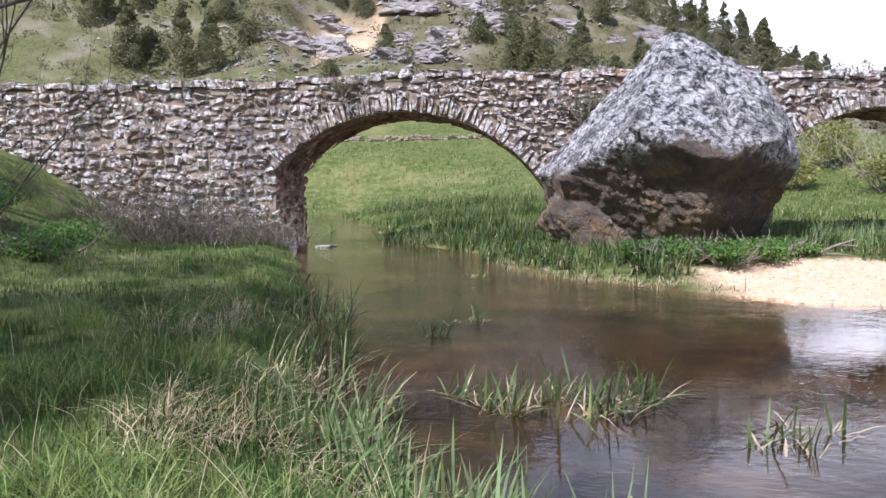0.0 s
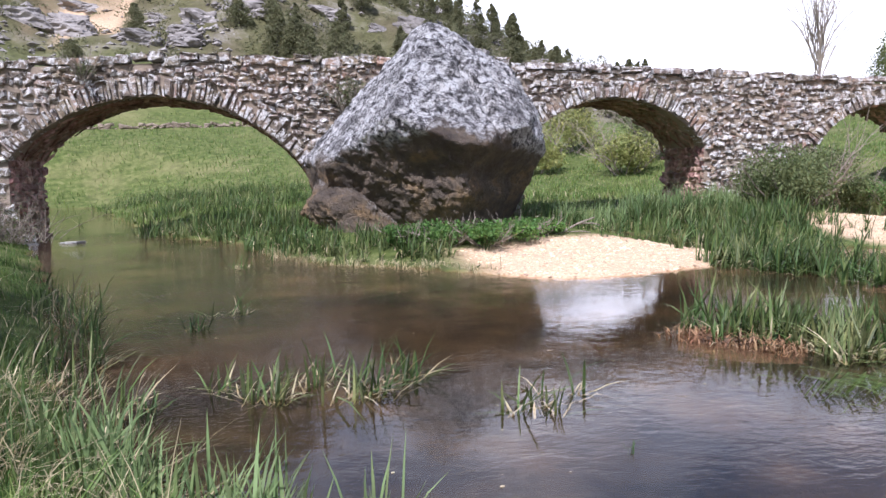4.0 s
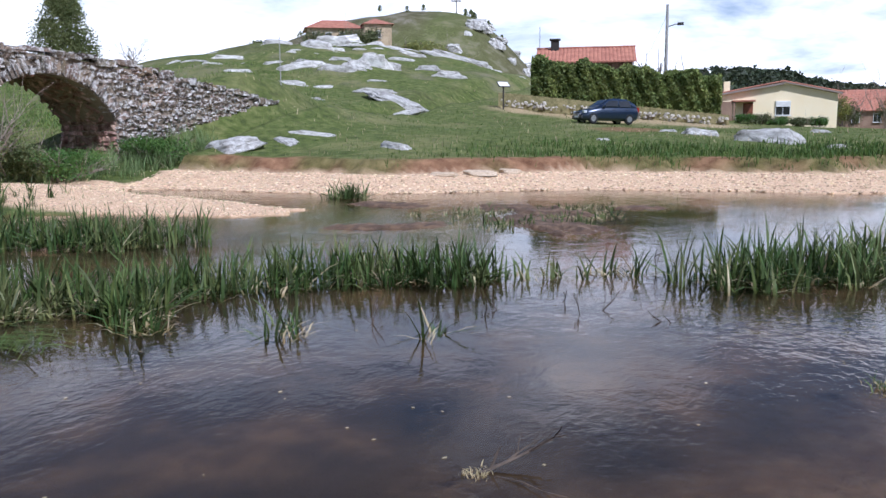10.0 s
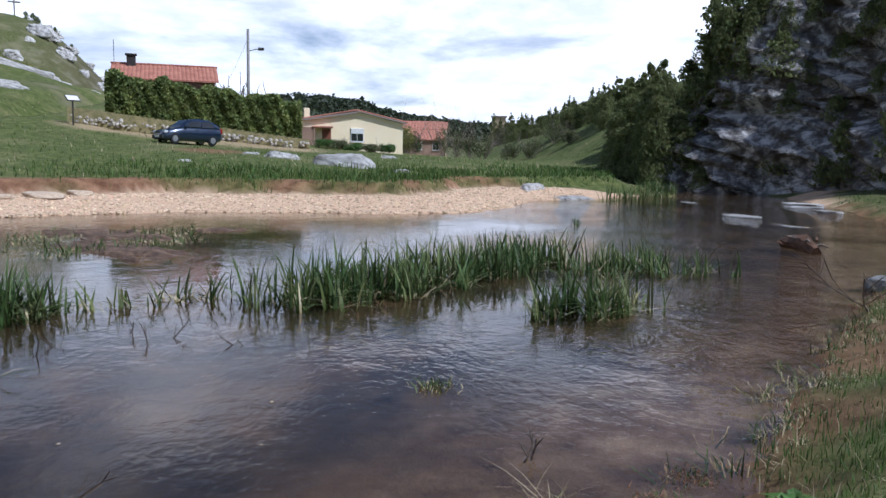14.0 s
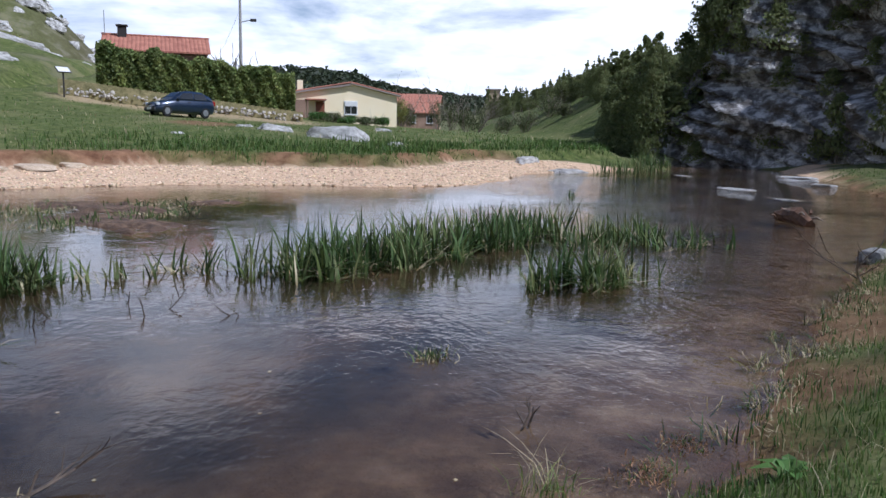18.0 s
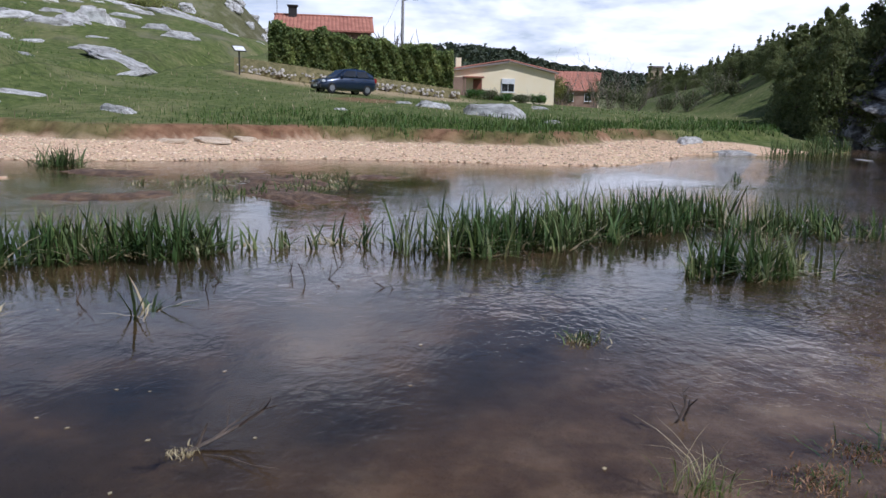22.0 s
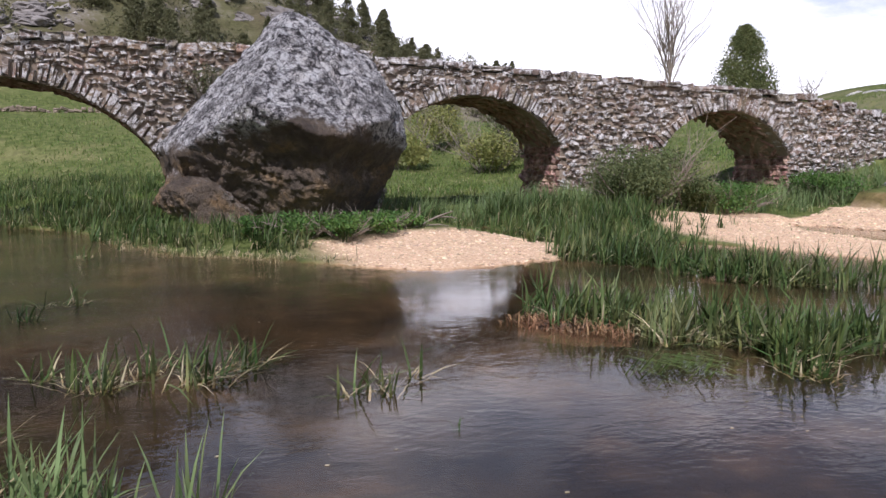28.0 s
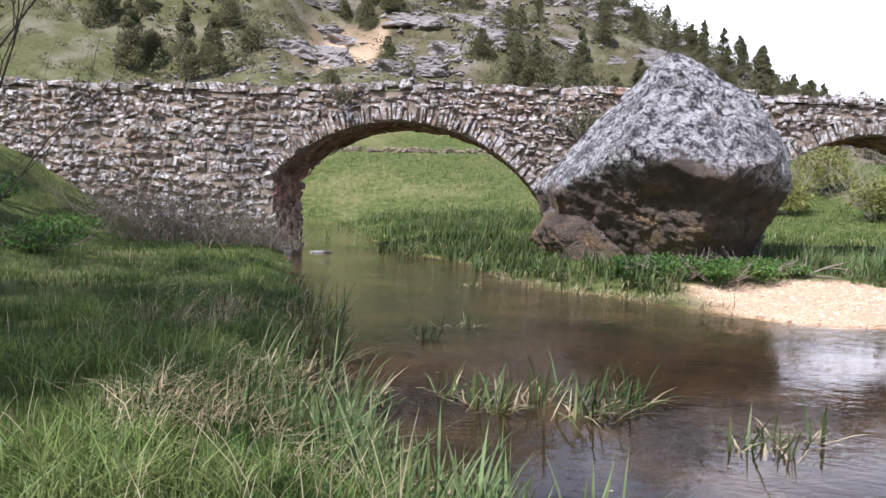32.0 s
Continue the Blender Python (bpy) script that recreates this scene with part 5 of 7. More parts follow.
fs, fa = rng.uniform(0.006, 0.016, len(x)), rng.uniform(0, 6.28, len(x))
fv = np.stack([np.stack([x + np.cos(fa + q) * fs * (1.4 if k % 2 else 0.8), y + np.sin(fa + q) * fs, np.full(len(x), 0.004)], -1) for k, q in enumerate((0, 1.57, 3.14, 4.71))], 1)
tagged(part("floating_petals", (fv.reshape(-1, 3), np.arange(len(x) * 4).reshape(-1, 4)), DRY), "pale petals and bits of straw floating on the river", "petals", kind="stuff")
reed_bed([(4.6, -3.25), (5.5, -3.95), (6.5, -4.9), (7.7, -6.0), (9.6, -7.6)], 0.17, 1500, 0.05, 0.17, "brown withered sedge along the muddy near bank", 0.55, 0.007, 0.014, 0.6, name="bank_sedge")
reed_bed([(-0.45, 4.75), (-0.15, 4.35), (0.2, 4.1)], 0.16, 60, 0.25, 0.5, "broken pale reed stubble at the near water edge", 0.95, 0.016, 0.028, 0.5, name="reed_stubble")


# ---- trees and shrubs ----
def conifer(h, rad, n, seed, size, round_top=0.5):
    """A dense evergreen: trunk, and a ragged crown of sprigs on lobes."""
    g = np.random.default_rng(seed)
    lobes = 36 if n < 20000 else 130
    lf = np.sort(g.uniform(0.06, 1.0, lobes))
    la = g.uniform(0, 6.28, lobes)
    env = rad * ((1 - lf) ** 0.75 * (1 - round_top) + np.sqrt(np.clip(1 - lf**2.2, 0, 1)) * round_top)
    lx, ly, lz = np.cos(la) * env * 0.55, np.sin(la) * env * 0.55, lf * h * 0.93
    ls = (0.10 + 0.52 * env / rad) * rad * g.uniform(0.6, 1.1, lobes)
    k = g.integers(0, lobes, n)
    d = g.normal(0, 1, (n, 3))
    d /= np.linalg.norm(d, axis=1)[:, None]
    p = np.stack([lx[k], ly[k], lz[k]], -1) + d * (ls[k] * g.uniform(0.55, 1.08, n))[:, None] * [1, 1, 0.85]
    p[:, 2] = np.clip(p[:, 2], h * 0.03, h)
    return leaf_cards(p, size, 0.6, 1.3)


def tree_kind(name, h, rad, n, seed, size, material, label, category, rt, group, trunk_r=0.12):
    t = thing(name, Matrix(), label, category, group)
    bm = bmesh.new()
    tube(bm, [(0, 0, -0.4), (0.03, 0, h * 0.3), (0, 0.04, h * 0.8)], [trunk_r, trunk_r * 0.8, trunk_r * 0.25], 7)
    part("trunk", bm, BARK, t)
    part("crown", conifer(h, rad, n, seed, size, rt), material, t)
    return t


PINE = leafy("dark pine foliage", [(0.3, (0.135, 0.165, 0.065)), (0.7, (0.27, 0.29, 0.12))], 0.25, 0.02, 0.55)
HEATH = leafy("grey green juniper foliage", [(0.3, (0.13, 0.135, 0.065)), (0.7, (0.24, 0.235, 0.12))], 0.2, 0.02, 0.5)
H_LABEL, F_LABEL = "grey-green juniper standing on the stony hillside", "dark evergreen juniper on the wooded slope beyond the river"
hill_kinds = [tree_kind("hillside_juniper", h, r, 4200, k, 0.2, HEATH, H_LABEL, "tree", rt, "hillside junipers") for k, (h, r, rt) in enumerate([(6.5, 1.7, 0.3), (5.2, 2.0, 0.6), (8.0, 1.8, 0.15), (3.4, 1.9, 0.9)])]
wood_kinds = [tree_kind("slope_juniper", h, r, 5200, 20 + k, 0.13, PINE, F_LABEL, "tree", rt, "wooded slope") for k, (h, r, rt) in enumerate([(6.0, 1.3, 0.15), (4.6, 1.3, 0.4), (7.2, 1.45, 0.05), (2.8, 1.5, 0.9)])]


def scatter(kinds, count, region, want, seed, near=1.6, size=1.0):
    r, made, first = random.Random(seed), [], set()
    tries = 0
    while len(made) < count and tries < count * 12:
        tries += 1
        x, y = r.uniform(region[0], region[1]), r.uniform(region[2], region[3])
        if r.random() > want(x, y) or any((x - a) ** 2 + (y - b) ** 2 < near**2 for a, b in made):
            continue
        made.append((x, y))
        kind = r.choice(kinds)
        s = r.uniform(0.65, 1.2) * size
        m = pose(x, y, land_at(x, y) - 0.1, r.uniform(-3, 3), r.uniform(-3, 3), r.uniform(0, 360)) @ Matrix.Diagonal((s * r.uniform(0.85, 1.2), s, s * r.uniform(0.85, 1.15), 1))
        if kind.name in first:
            o = copy_thing(kind, Matrix())
        else:
            first.add(kind.name)
            o = kind
        o.matrix_basis = m


scatter(hill_kinds, 195, (-62, 80, 86, 178), lambda x, y: (0.12 + 0.88 * (float(wave(np.array(x), np.array(y), 13, 6)) > 0.1)) * (1.0 if x > -30 else 0.6) * (0.35 if y < 95 else 1.0) * (0.25 if x > 35 and y > 148 else 1.0) * (0.05 if abs(x + 15) < 6 and abs(y - 105) < 9 else 1), 5, 1.7)
scatter(hill_kinds, 40, (8, 60, 162, 190), lambda x, y: 1.0, 15, 1.4, 0.5)


def wood_top(x, y):
    """How high the wood reaches at a place: its edge climbs towards the cliff."""
    a = math.degrees(math.atan2(x, y))
    return 1.8 + math.hypot(x, y) * math.tan(radians(float(np.interp(a, [101, 102.9, 105, 107.2, 109.3, 110.8, 113, 115], [2.3, 3.2, 3.2, 4.6, 5.0, 6.2, 6.9, 7.3]))))


scatter(wood_kinds, 90, (70, 190, -100, -26), lambda x, y: (land_at(x, y) + 6.5 < wood_top(x, y)) * float(smooth01(8, 14, -17.5 - 0.06 * (x - 35) - y)) * float(smooth01(62, 22, -17.5 - 0.06 * (x - 35) - y)), 6, 2.2)
r = random.Random(91)
for k in range(250):
    a = r.uniform(101.5, 114.6)
    d = r.uniform(*((46, 72) if a > 110 else (66, 118) if a > 105.5 else (95, 165)))
    x, y = d * math.sin(radians(a)), d * math.cos(radians(a))
    top = 1.8 + (wood_top(x, y) - 1.8) * r.uniform(0.5, 1.02)
    zb = land_at(x, y)
    if zb < 0.1 or top - zb < 1.6 or -17.5 - 0.06 * (x - 35) - y < (7 if a < 110.3 else 0.5):
        continue
    kind = wood_kinds[r.choice((0, 0, 1, 2, 2)) if top - zb > 3 else 3]
    size = (top - zb) / {0: 6.0, 1: 4.6, 2: 7.2, 3: 2.8}[wood_kinds.index(kind)]
    o = copy_thing(kind, Matrix())
    w = min(size, 1.1) * r.uniform(0.85, 1.3)
    o.matrix_basis = pose(x, y, zb - 0.1, 0, 0, r.uniform(0, 360)) @ Matrix.Diagonal((w, w, size, 1))
# shrubs clinging to the cliff
bush = tree_kind("cliff_shrub", 2.0, 0.95, 1100, 61, 0.15, PINE, "dark shrub clinging to a ledge of the cliff", "shrub", 0.6, "cliff shrubs", 0.05)
r = random.Random(17)
spots = [v.co.copy() for v in cliff.data.vertices]
for k in range(90):
    i, j = r.randrange(40, 190), r.choice((r.randrange(8, 70), r.randrange(50, 106), r.randrange(60, 106)))
    o = bush if k == 0 else copy_thing(bush, Matrix())
    w = r.uniform(0.5, 1.2)
    o.matrix_basis = Matrix.Translation(spots[j * 220 + i] - Vector((0, 0, 0.2))) @ Matrix.Rotation(r.uniform(0, 6.28), 4, "Z") @ Matrix.Diagonal((w * r.uniform(0.9, 1.6), w, w * r.uniform(0.8, 1.5), 1))

big = tree_kind("pine_tree", 7.4, 3.2, 24000, 77, 0.14, PINE, "tall dark evergreen tree standing beyond the bridge", "tree", 0.25, "", 0.2)
big.matrix_basis = pose(51.2, 50.4, land_at(51.2, 50.4) - 0.2)


def bare_tree(name, x, y, h, r, seed, label, spread, depth=4, lean=(0, 0), kids=4, material=BARK, twigs=0):
    rr = random.Random(seed)
    t = thing(name, pose(x, y, land_at(x, y) - 0.15), label, "tree")
    bm = bmesh.new()
    top = Vector((lean[0] * h, lean[1] * h, h * 0.55))
    tube(bm, [(0, 0, 0), top * 0.35 + Vector((rr.uniform(-0.1, 0.1), 0, 0)), top * 0.7, top], [r, r * 0.85, r * 0.65, r * 0.5], 8)
    part("trunk", bm, material, t)
    tips = []
    for k in range(kids + 3):
        bm = bmesh.new()
        a, f = k * 2.4 + rr.random(), 0.35 + 0.65 * k / (kids + 2)
        d = Vector((math.cos(a) * spread + lean[0], math.sin(a) * spread + lean[1], 1.0 - 0.3 * spread))
        limb(bm, top * f, d, h * rr.uniform(0.28, 0.45), r * 0.42, depth - 1, rr, 0.55, 0, tips, 3)
        part("branch", bm, material, t)
    if twigs:
        p = np.array([tuple(q) for q in tips])
        p = np.repeat(p, twigs, 0) + rng.normal(0, 0.07 if twigs < 9 else 0.2, (len(p) * twigs, 3))
        part("young_leaves", leaf_cards(p, 0.055 if twigs < 9 else 0.085, 0.3), SHRUB, t)
    return t


bare_tree("poplar_tree", 42.6, 49.4, 10.6, 0.15, 3, "slender bare poplar with upright twigs beyond the bridge", 0.24, 4, (0, 0), 16, TWIG)
bare_tree("thorn_bush", 53.3, 45.5, 9.0 - land_at(53.3, 45.5), 0.09, 12, "bare pale thorn bush on the slope beyond the bridge", 0.8, 4, (0, 0), 6, TWIG, 2)
bare_tree("bank_tree", -4.15, 6.3, 4.6, 0.035, 8, "thin bare riverside tree with sparse twigs", 0.5, 4, (0.02, 0.10), 6, BARK, 0)

# trees out of view left of the river, added for the shade they cast
for k, (x, y, h) in enumerate([(-9.2, 7.2, 9.0), (-11.5, 12.0, 10.0), (-8.0, 4.2, 8.5), (-13.0, 16.5, 9.5)]):
    bare_tree("bank_tree", x, y, h, 0.14, 30 + k, "leafing riverside tree out of view, added to shade the near bank", 0.8, 4, (0.03, 0.02), 6, BARK, 36)
shade = bare_tree("bank_tree", -6.0, 4.9, 7.4, 0.12, 14, "leafing riverside tree out of view, added to shade the near bank", 0.8, 4, (0.02, 0.02), 6, BARK, 40)


def shrub(name, x, y, w, h, n, seed, size, material, label, stems=14, zbase=None):
    rr = random.Random(seed)
    g = np.random.default_rng(seed)
    t = thing(name, pose(x, y, land_at(x, y) if zbase is None else zbase), label, "shrub", "riverside shrubs")
    bm = bmesh.new()
    tips = []
    for k in range(stems):
        a = rr.uniform(0, 6.28)
        limb(bm, (math.cos(a) * w * 0.12, math.sin(a) * w * 0.12, 0), (math.cos(a) * w / h * 0.6, math.sin(a) * w / h * 0.6, 1), h * rr.uniform(0.5, 0.95), 0.018 + 0.006 * h, 2, rr, 0.7, 0, tips, 3)
    part("stem", bm, TWIG, t)["kind"] = "stuff"
    lobes = np.array([(math.cos(a) * w * 0.33 * q, math.sin(a) * w * 0.33 * q, h * z) for a, q, z in zip(g.uniform(0, 6.28, 18), g.uniform(0.2, 1.1, 18), g.uniform(0.25, 0.75, 18))])
    k = g.integers(0, 18, n)
    d = g.normal(0, 1, (n, 3))
    d /= np.linalg.norm(d, axis=1)[:, None]
    p = lobes[k] + d * g.uniform(0.4, 1.1, n)[:, None] * [w * 0.22, w * 0.22, h * 0.24]
    p[:, 2] = np.abs(p[:, 2])
    part("foliage", leaf_cards(p, size, 0.2), material, t)
    return t


SAGE = leafy("grey green willow leaf", [(0.3, (0.12, 0.155, 0.06)), (0.7, (0.22, 0.25, 0.105))], 0.3, 0.02, 0.4)
YELLOW = leafy("yellow green willow foliage", [(0.3, (0.20, 0.23, 0.07)), (0.7, (0.38, 0.37, 0.12))], 0.3, 0.02, 0.45)
OLIVE = leafy("dull olive foliage", [(0.3, (0.09, 0.11, 0.045)), (0.7, (0.18, 0.19, 0.085))], 0.4, 0.02, 0.3)
NETTLE = leafy("bright nettle leaf", [(0.3, (0.06, 0.13, 0.03)), (0.7, (0.13, 0.23, 0.05))], 0.35, 0.02, 0.3)
shrub("willow_shrub", 16.8, 20.2, 4.2, 2.0, 13000, 31, 0.085, SAGE, "soft grey-green willow shrub in front of the bridge pier", 12)
shrub("willow_shrub", 20.6, 20.4, 3.6, 1.1, 5200, 32, 0.08, NETTLE, "dark green bush beside the third arch")
shrub("willow_shrub", 25.2, 20.4, 3.4, 1.0, 5200, 33, 0.08, NETTLE, "green bush at the foot of the bridge")
shrub("willow_shrub", 18.9, 20.6, 2.6, 1.3, 4200, 34, 0.08, SAGE, "dull green bush in front of the bridge")
for k, (x, y, w, h) in enumerate([(22.5, 41, 5, 3.0), (26, 43, 5, 3.2), (19, 46, 4, 2.6), (29.5, 40, 4, 2.4), (24, 52, 5, 3.4)]):
    shrub("willow_shrub", x, y, w, h, 2200, 40 + k, 0.2, YELLOW if k % 2 == 0 else OLIVE, "yellow-green spring willow bush in the meadow beyond the bridge")
for k, (x, y, w, h, z) in enumerate([(4.9, 15.9, 1.6, 0.55, None), (5.6, 15.6, 1.8, 0.6, None), (6.4, 16.0, 1.5, 0.5, None), (4.2, 16.4, 1.2, 0.5, None), (7.2, 16.6, 1.2, 0.4, None)]):
    shrub("nettle_patch", x, y, w, h, 1500, 60 + k, 0.07, NETTLE, "bright green leafy weeds at the foot of the boulder", 10)
shrub("wall_shrub", 4.15, 23.55, 1.5, 1.2, 1700, 71, 0.05, OLIVE, "grey twiggy shrub growing out of the bridge wall", 20, 3.5)
shrub("wall_shrub", -3.2, 24.4, 0.8, 0.6, 500, 72, 0.05, OLIVE, "small weeds growing out of the bridge parapet", 10, 4.55)
shrub("bank_bush", -7.9, 15.5, 2.4, 0.8, 3000, 73, 0.07, NETTLE, "dark green bush on the shaded bank")
shrub("bank_bush", -10.6, 17.5, 2.6, 0.9, 3000, 74, 0.08, NETTLE, "dark green bush on the shaded bank")
shrub("bank_bush", -9.0, 12.0, 2.2, 0.7, 2600, 75, 0.07, NETTLE, "dark green bush on the shaded bank")


def bramble(x, y, w, h, n, seed):
    rr = random.Random(seed)
    t = thing("bramble_thicket", pose(x, y, land_at(x, y)), "tangle of brown bare bramble stems against the bridge", "shrub", "bramble thickets")
    bm = bmesh.new()
    for k in range(n):
        px, py = rr.gauss(0, w * 0.3), rr.gauss(0, w * 0.12)
        d = Vector((rr.uniform(-0.8, 0.8), rr.uniform(-0.5, 0.5), 1))
        p, pts, ln = Vector((px, py, 0)), [], h * rr.uniform(0.4, 1.1)
        for q in range(5):
            pts.append(p.copy())
            d = (d + Vector((rr.uniform(-0.35, 0.35), rr.uniform(-0.35, 0.35), -0.16))).normalized()
            p = p + d * ln / 4
        tube(bm, pts, [0.012, 0.010, 0.008, 0.006, 0.003], 3, False)
    part("stem", bm, TWIG, t)["kind"] = "stuff"
    g = np.random.default_rng(seed)
    p = np.stack([g.normal(0, w * 0.28, n * 12), g.normal(0, w * 0.14, n * 12), np.abs(g.normal(0, h * 0.4, n * 12))], -1)
    part("leaves", leaf_cards(p, 0.05, 0.2), OLIVE, t)


for k, (x, y, w, h, n) in enumerate([(-5.6, 22.0, 2.2, 1.5, 130), (-6.8, 21.2, 2.6, 2.1, 150), (-8.4, 21.8, 2.6, 2.4, 120), (-5.0, 23.2, 1.4, 1.2, 90), (-9.8, 22.5, 2.4, 1.9, 70)]):
    bramble(x, y, w, h, n, 500 + k)

# ---- low dry stone wall across the meadow ----
RF = random.Random(81)
fw = thing("field_wall", pose(0, 0, 0), "low tumbled dry stone wall across the meadow beyond the bridge", "wall")
loose = []
for u in np.arange(-22, 26, 0.5):
    zb = land_at(u, 69.2 + 0.1 * u)
    for q in (-0.15, 0.05, 0.22):
        if RF.random() < 0.8:
            vs, fs = pillow(0, RF.uniform(0.3, 0.7), q, q + RF.uniform(0.14, 0.26), 0.05, RF, 0.5)
            loose.append(([(u + a, 69.2 + 0.1 * u + b, zb + c) for a, b, c in vs], fs))
part("stones", joined(loose), MORTAR, fw)["kind"] = "stuff"

# ---- driftwood ----
WETWOOD = surface("wet dark twig", [(0.3, (0.03, 0.022, 0.016)), (0.7, (0.12, 0.085, 0.06))], 8.0, 60.0, 0.7, 0.3, 0.005)


def branch_thing(name, x, y, z, length, r, seed, label, tilt=12, turn=0, depth=2):
    """A dead branch: its stem and, one by one, its side twigs."""
    rr = random.Random(seed)
    t = thing(name, pose(x, y, z, 0, 0, turn), label, "branch", "driftwood")

    def grow_twig(p, d, ln, rad, left, what):
        pts, q = [p], d.normalized()
        for k in range(3):
            q = (q + Vector((rr.uniform(-1, 1), rr.uniform(-1, 1), rr.uniform(-0.8, 0.8))) * 0.25).normalized()
            pts.append(pts[-1] + q * ln / 3)
        bm = bmesh.new()
        tube(bm, pts, [rad, rad * 0.85, rad * 0.7, rad * 0.4], 5)
        part(what, bm, WETWOOD if r < 0.012 else TWIG, t)
        if left:
            for k in range(2):
                grow_twig(pts[1 + k], q + Vector((rr.uniform(-1, 1), rr.uniform(-1, 1), rr.uniform(-0.3, 0.8))) * 0.7, ln * rr.uniform(0.4, 0.65), rad * 0.6, left - 1, "twig")

    grow_twig(Vector((0, 0, 0)), Vector((1, 0, math.tan(radians(tilt)))), length, r, depth, "stem")
    return t


branch_thing("dead_branch", 4.25, 0.64, 0.0, 0.44, 0.0115, 41, "grey dead forked branch sticking out of the river", 20, -40, 2)
branch_thing("dead_branch", 4.27, 0.62, -0.02, 0.17, 0.0105, 2, "grey dead twig sticking out of the river", 70, -75, 0)
branch_thing("dead_branch", 4.24, 0.55, -0.002, 0.46, 0.006, 12, "thin dark twig trailing on the river", 1, -112, 0)
branch_thing("dead_branch", 4.95, -1.9, -0.05, 0.2, 0.010, 3, "short dead stick standing in the river", 62, -70)
branch_thing("dead_branch", 4.98, -1.95, -0.05, 0.16, 0.008, 4, "short dead stick standing in the river", 80, 40)
branch_thing("dead_branch", 8.9, -6.9, 0.06, 1.1, 0.014, 5, "bleached branch lying in the shallows", 14, 130)
branch_thing("dead_branch", 9.0, -7.0, 0.06, 1.0, 0.010, 6, "bleached branch lying in the shallows", 25, 100)
branch_thing("dead_branch", 7.3, 16.5, 0.26, 1.3, 0.035, 7, "bleached driftwood stick on the gravel bar", 17, 15, 1)
branch_thing("dead_branch", 6.9, 16.2, 0.26, 1.1, 0.025, 8, "bleached driftwood stick on the gravel bar", 6, -12, 1)
branch_thing("dead_branch", 8.4, 16.4, 0.26, 1.0, 0.025, 9, "bleached driftwood stick on the gravel bar", 6, 150, 1)
for k, (x, y, t, ln, a) in enumerate([(7.9, 0.8, 60, 0.4, 30), (7.9, 1.5, 25, 0.4, 70), (8.0, -0.1, 55, 0.35, 120), (7.7, 1.75, 60, 0.3, 200), (8.1, 0.75, 50, 0.5, 320), (10.6, 0.4, 75, 0.5, 90), (7.0, 2.6, 70, 0.4, 20), (-1.9, 12.4, 75, 0.6, 0), (8.6, 1.2, 40, 0.35, 250)]):
    branch_thing("reed_stalk", x, y, -0.12, ln, 0.008, 20 + k, "dark broken reed stalk standing in the river", t, a, 1)


def drift_pile(x, y, seed):
    rr = random.Random(seed)
    t = thing("driftwood_pile", pose(x, y, -0.03), "brown tangled driftwood log stranded in the river", "driftwood", "driftwood")
    bm = bmesh.new()
    tube(bm, [(-0.65, 0.05, 0.08), (-0.2, 0, 0.2), (0.25, -0.05, 0.18), (0.6, 0.0, 0.12)], [0.10, 0.16, 0.14, 0.08], 9)
    for v in bm.verts:
        v.co += Vector((rr.uniform(-0.03, 0.03), rr.uniform(-0.03, 0.03), rr.uniform(-0.03, 0.03)))
    part("log", bm, RUST_WOOD, t)
    for k in range(16):
        bm = bmesh.new()
        a = rr.uniform(0, 6.28)
        p = Vector((rr.uniform(-0.6, 0.5), rr.uniform(-0.1, 0.1), rr.uniform(0.05, 0.28)))
        q = p + Vector((math.cos(a) * 0.35, math.sin(a) * 0.18, rr.uniform(-0.06, 0.10)))
        tube(bm, [p, (p + q) / 2 + Vector((0, 0, 0.04)), q], [0.03, 0.024, 0.01], 5)
        part("stick", bm, TWIG if k % 3 == 0 else RUST_WOOD, t)
    bm = bmesh.new()
    tube(bm, [(0.4, 0.0, 0.12), (0.9, -0.35, 0.16), (1.35, -0.75, 0.22)], [0.03, 0.02, 0.008], 5)
    part("stick", bm, TWIG, t)


RUST_WOOD = surface("rusty brown rotten wood", [(0.3, (0.06, 0.03, 0.018)), (0.7, (0.24, 0.13, 0.075))], 6.0, 40.0, 0.95, 0.7, 0.02)
drift_pile(15.35, -10.0, 4)


def mud_bank(x, y, w, d, h, seed, label):
    bm = bmesh.new()
    bmesh.ops.create_grid(bm, x_segments=60, y_segments=44, size=0.5)
    for v in bm.verts:
        n = noise.fractal(Vector((v.co.x * w * 1.6, v.co.y * d * 2.4, seed * 7)), 0.9, 2.1, 5)
        e = 1 - (2 * v.co.x) ** 2 - (2 * v.co.y) ** 2 + 0.55 * n
        v.co = Vector((v.co.x * w, v.co.y * d, max(-0.7, h * (min(1.0, 1.3 * e) + 0.5 * n - 0.45)) if e > 0.05 else -0.7))
    ob = part("mud_bank", bm, RUST_MUD, None, smooth=True)
    ob.matrix_basis = pose(x, y, 0.0, 0, 0, seed * 20)
    return tagged(ob, label, "mud", "mud banks", "structure")


RUST_MUD = surface("wet brown mud with dead leaves", [(0.3, (0.05, 0.03, 0.018)), (0.5, (0.12, 0.072, 0.042)), (0.7, (0.26, 0.165, 0.095))], 4.0, 30.0, 0.7, 0.9, 0.04)
mud_bank(5.4, 6.9, 1.3, 0.6, 0.08, -2.6, "reddish mud and dead leaves round the reed roots")
mud_bank(15.4, 3.0, 3.8, 1.7, 0.085, 2.0, "flat wet mud bank breaking the river's surface")
mud_bank(17.8, 3.8, 3.8, 1.5, 0.08, 3.0, "flat wet mud bank breaking the river's surface")
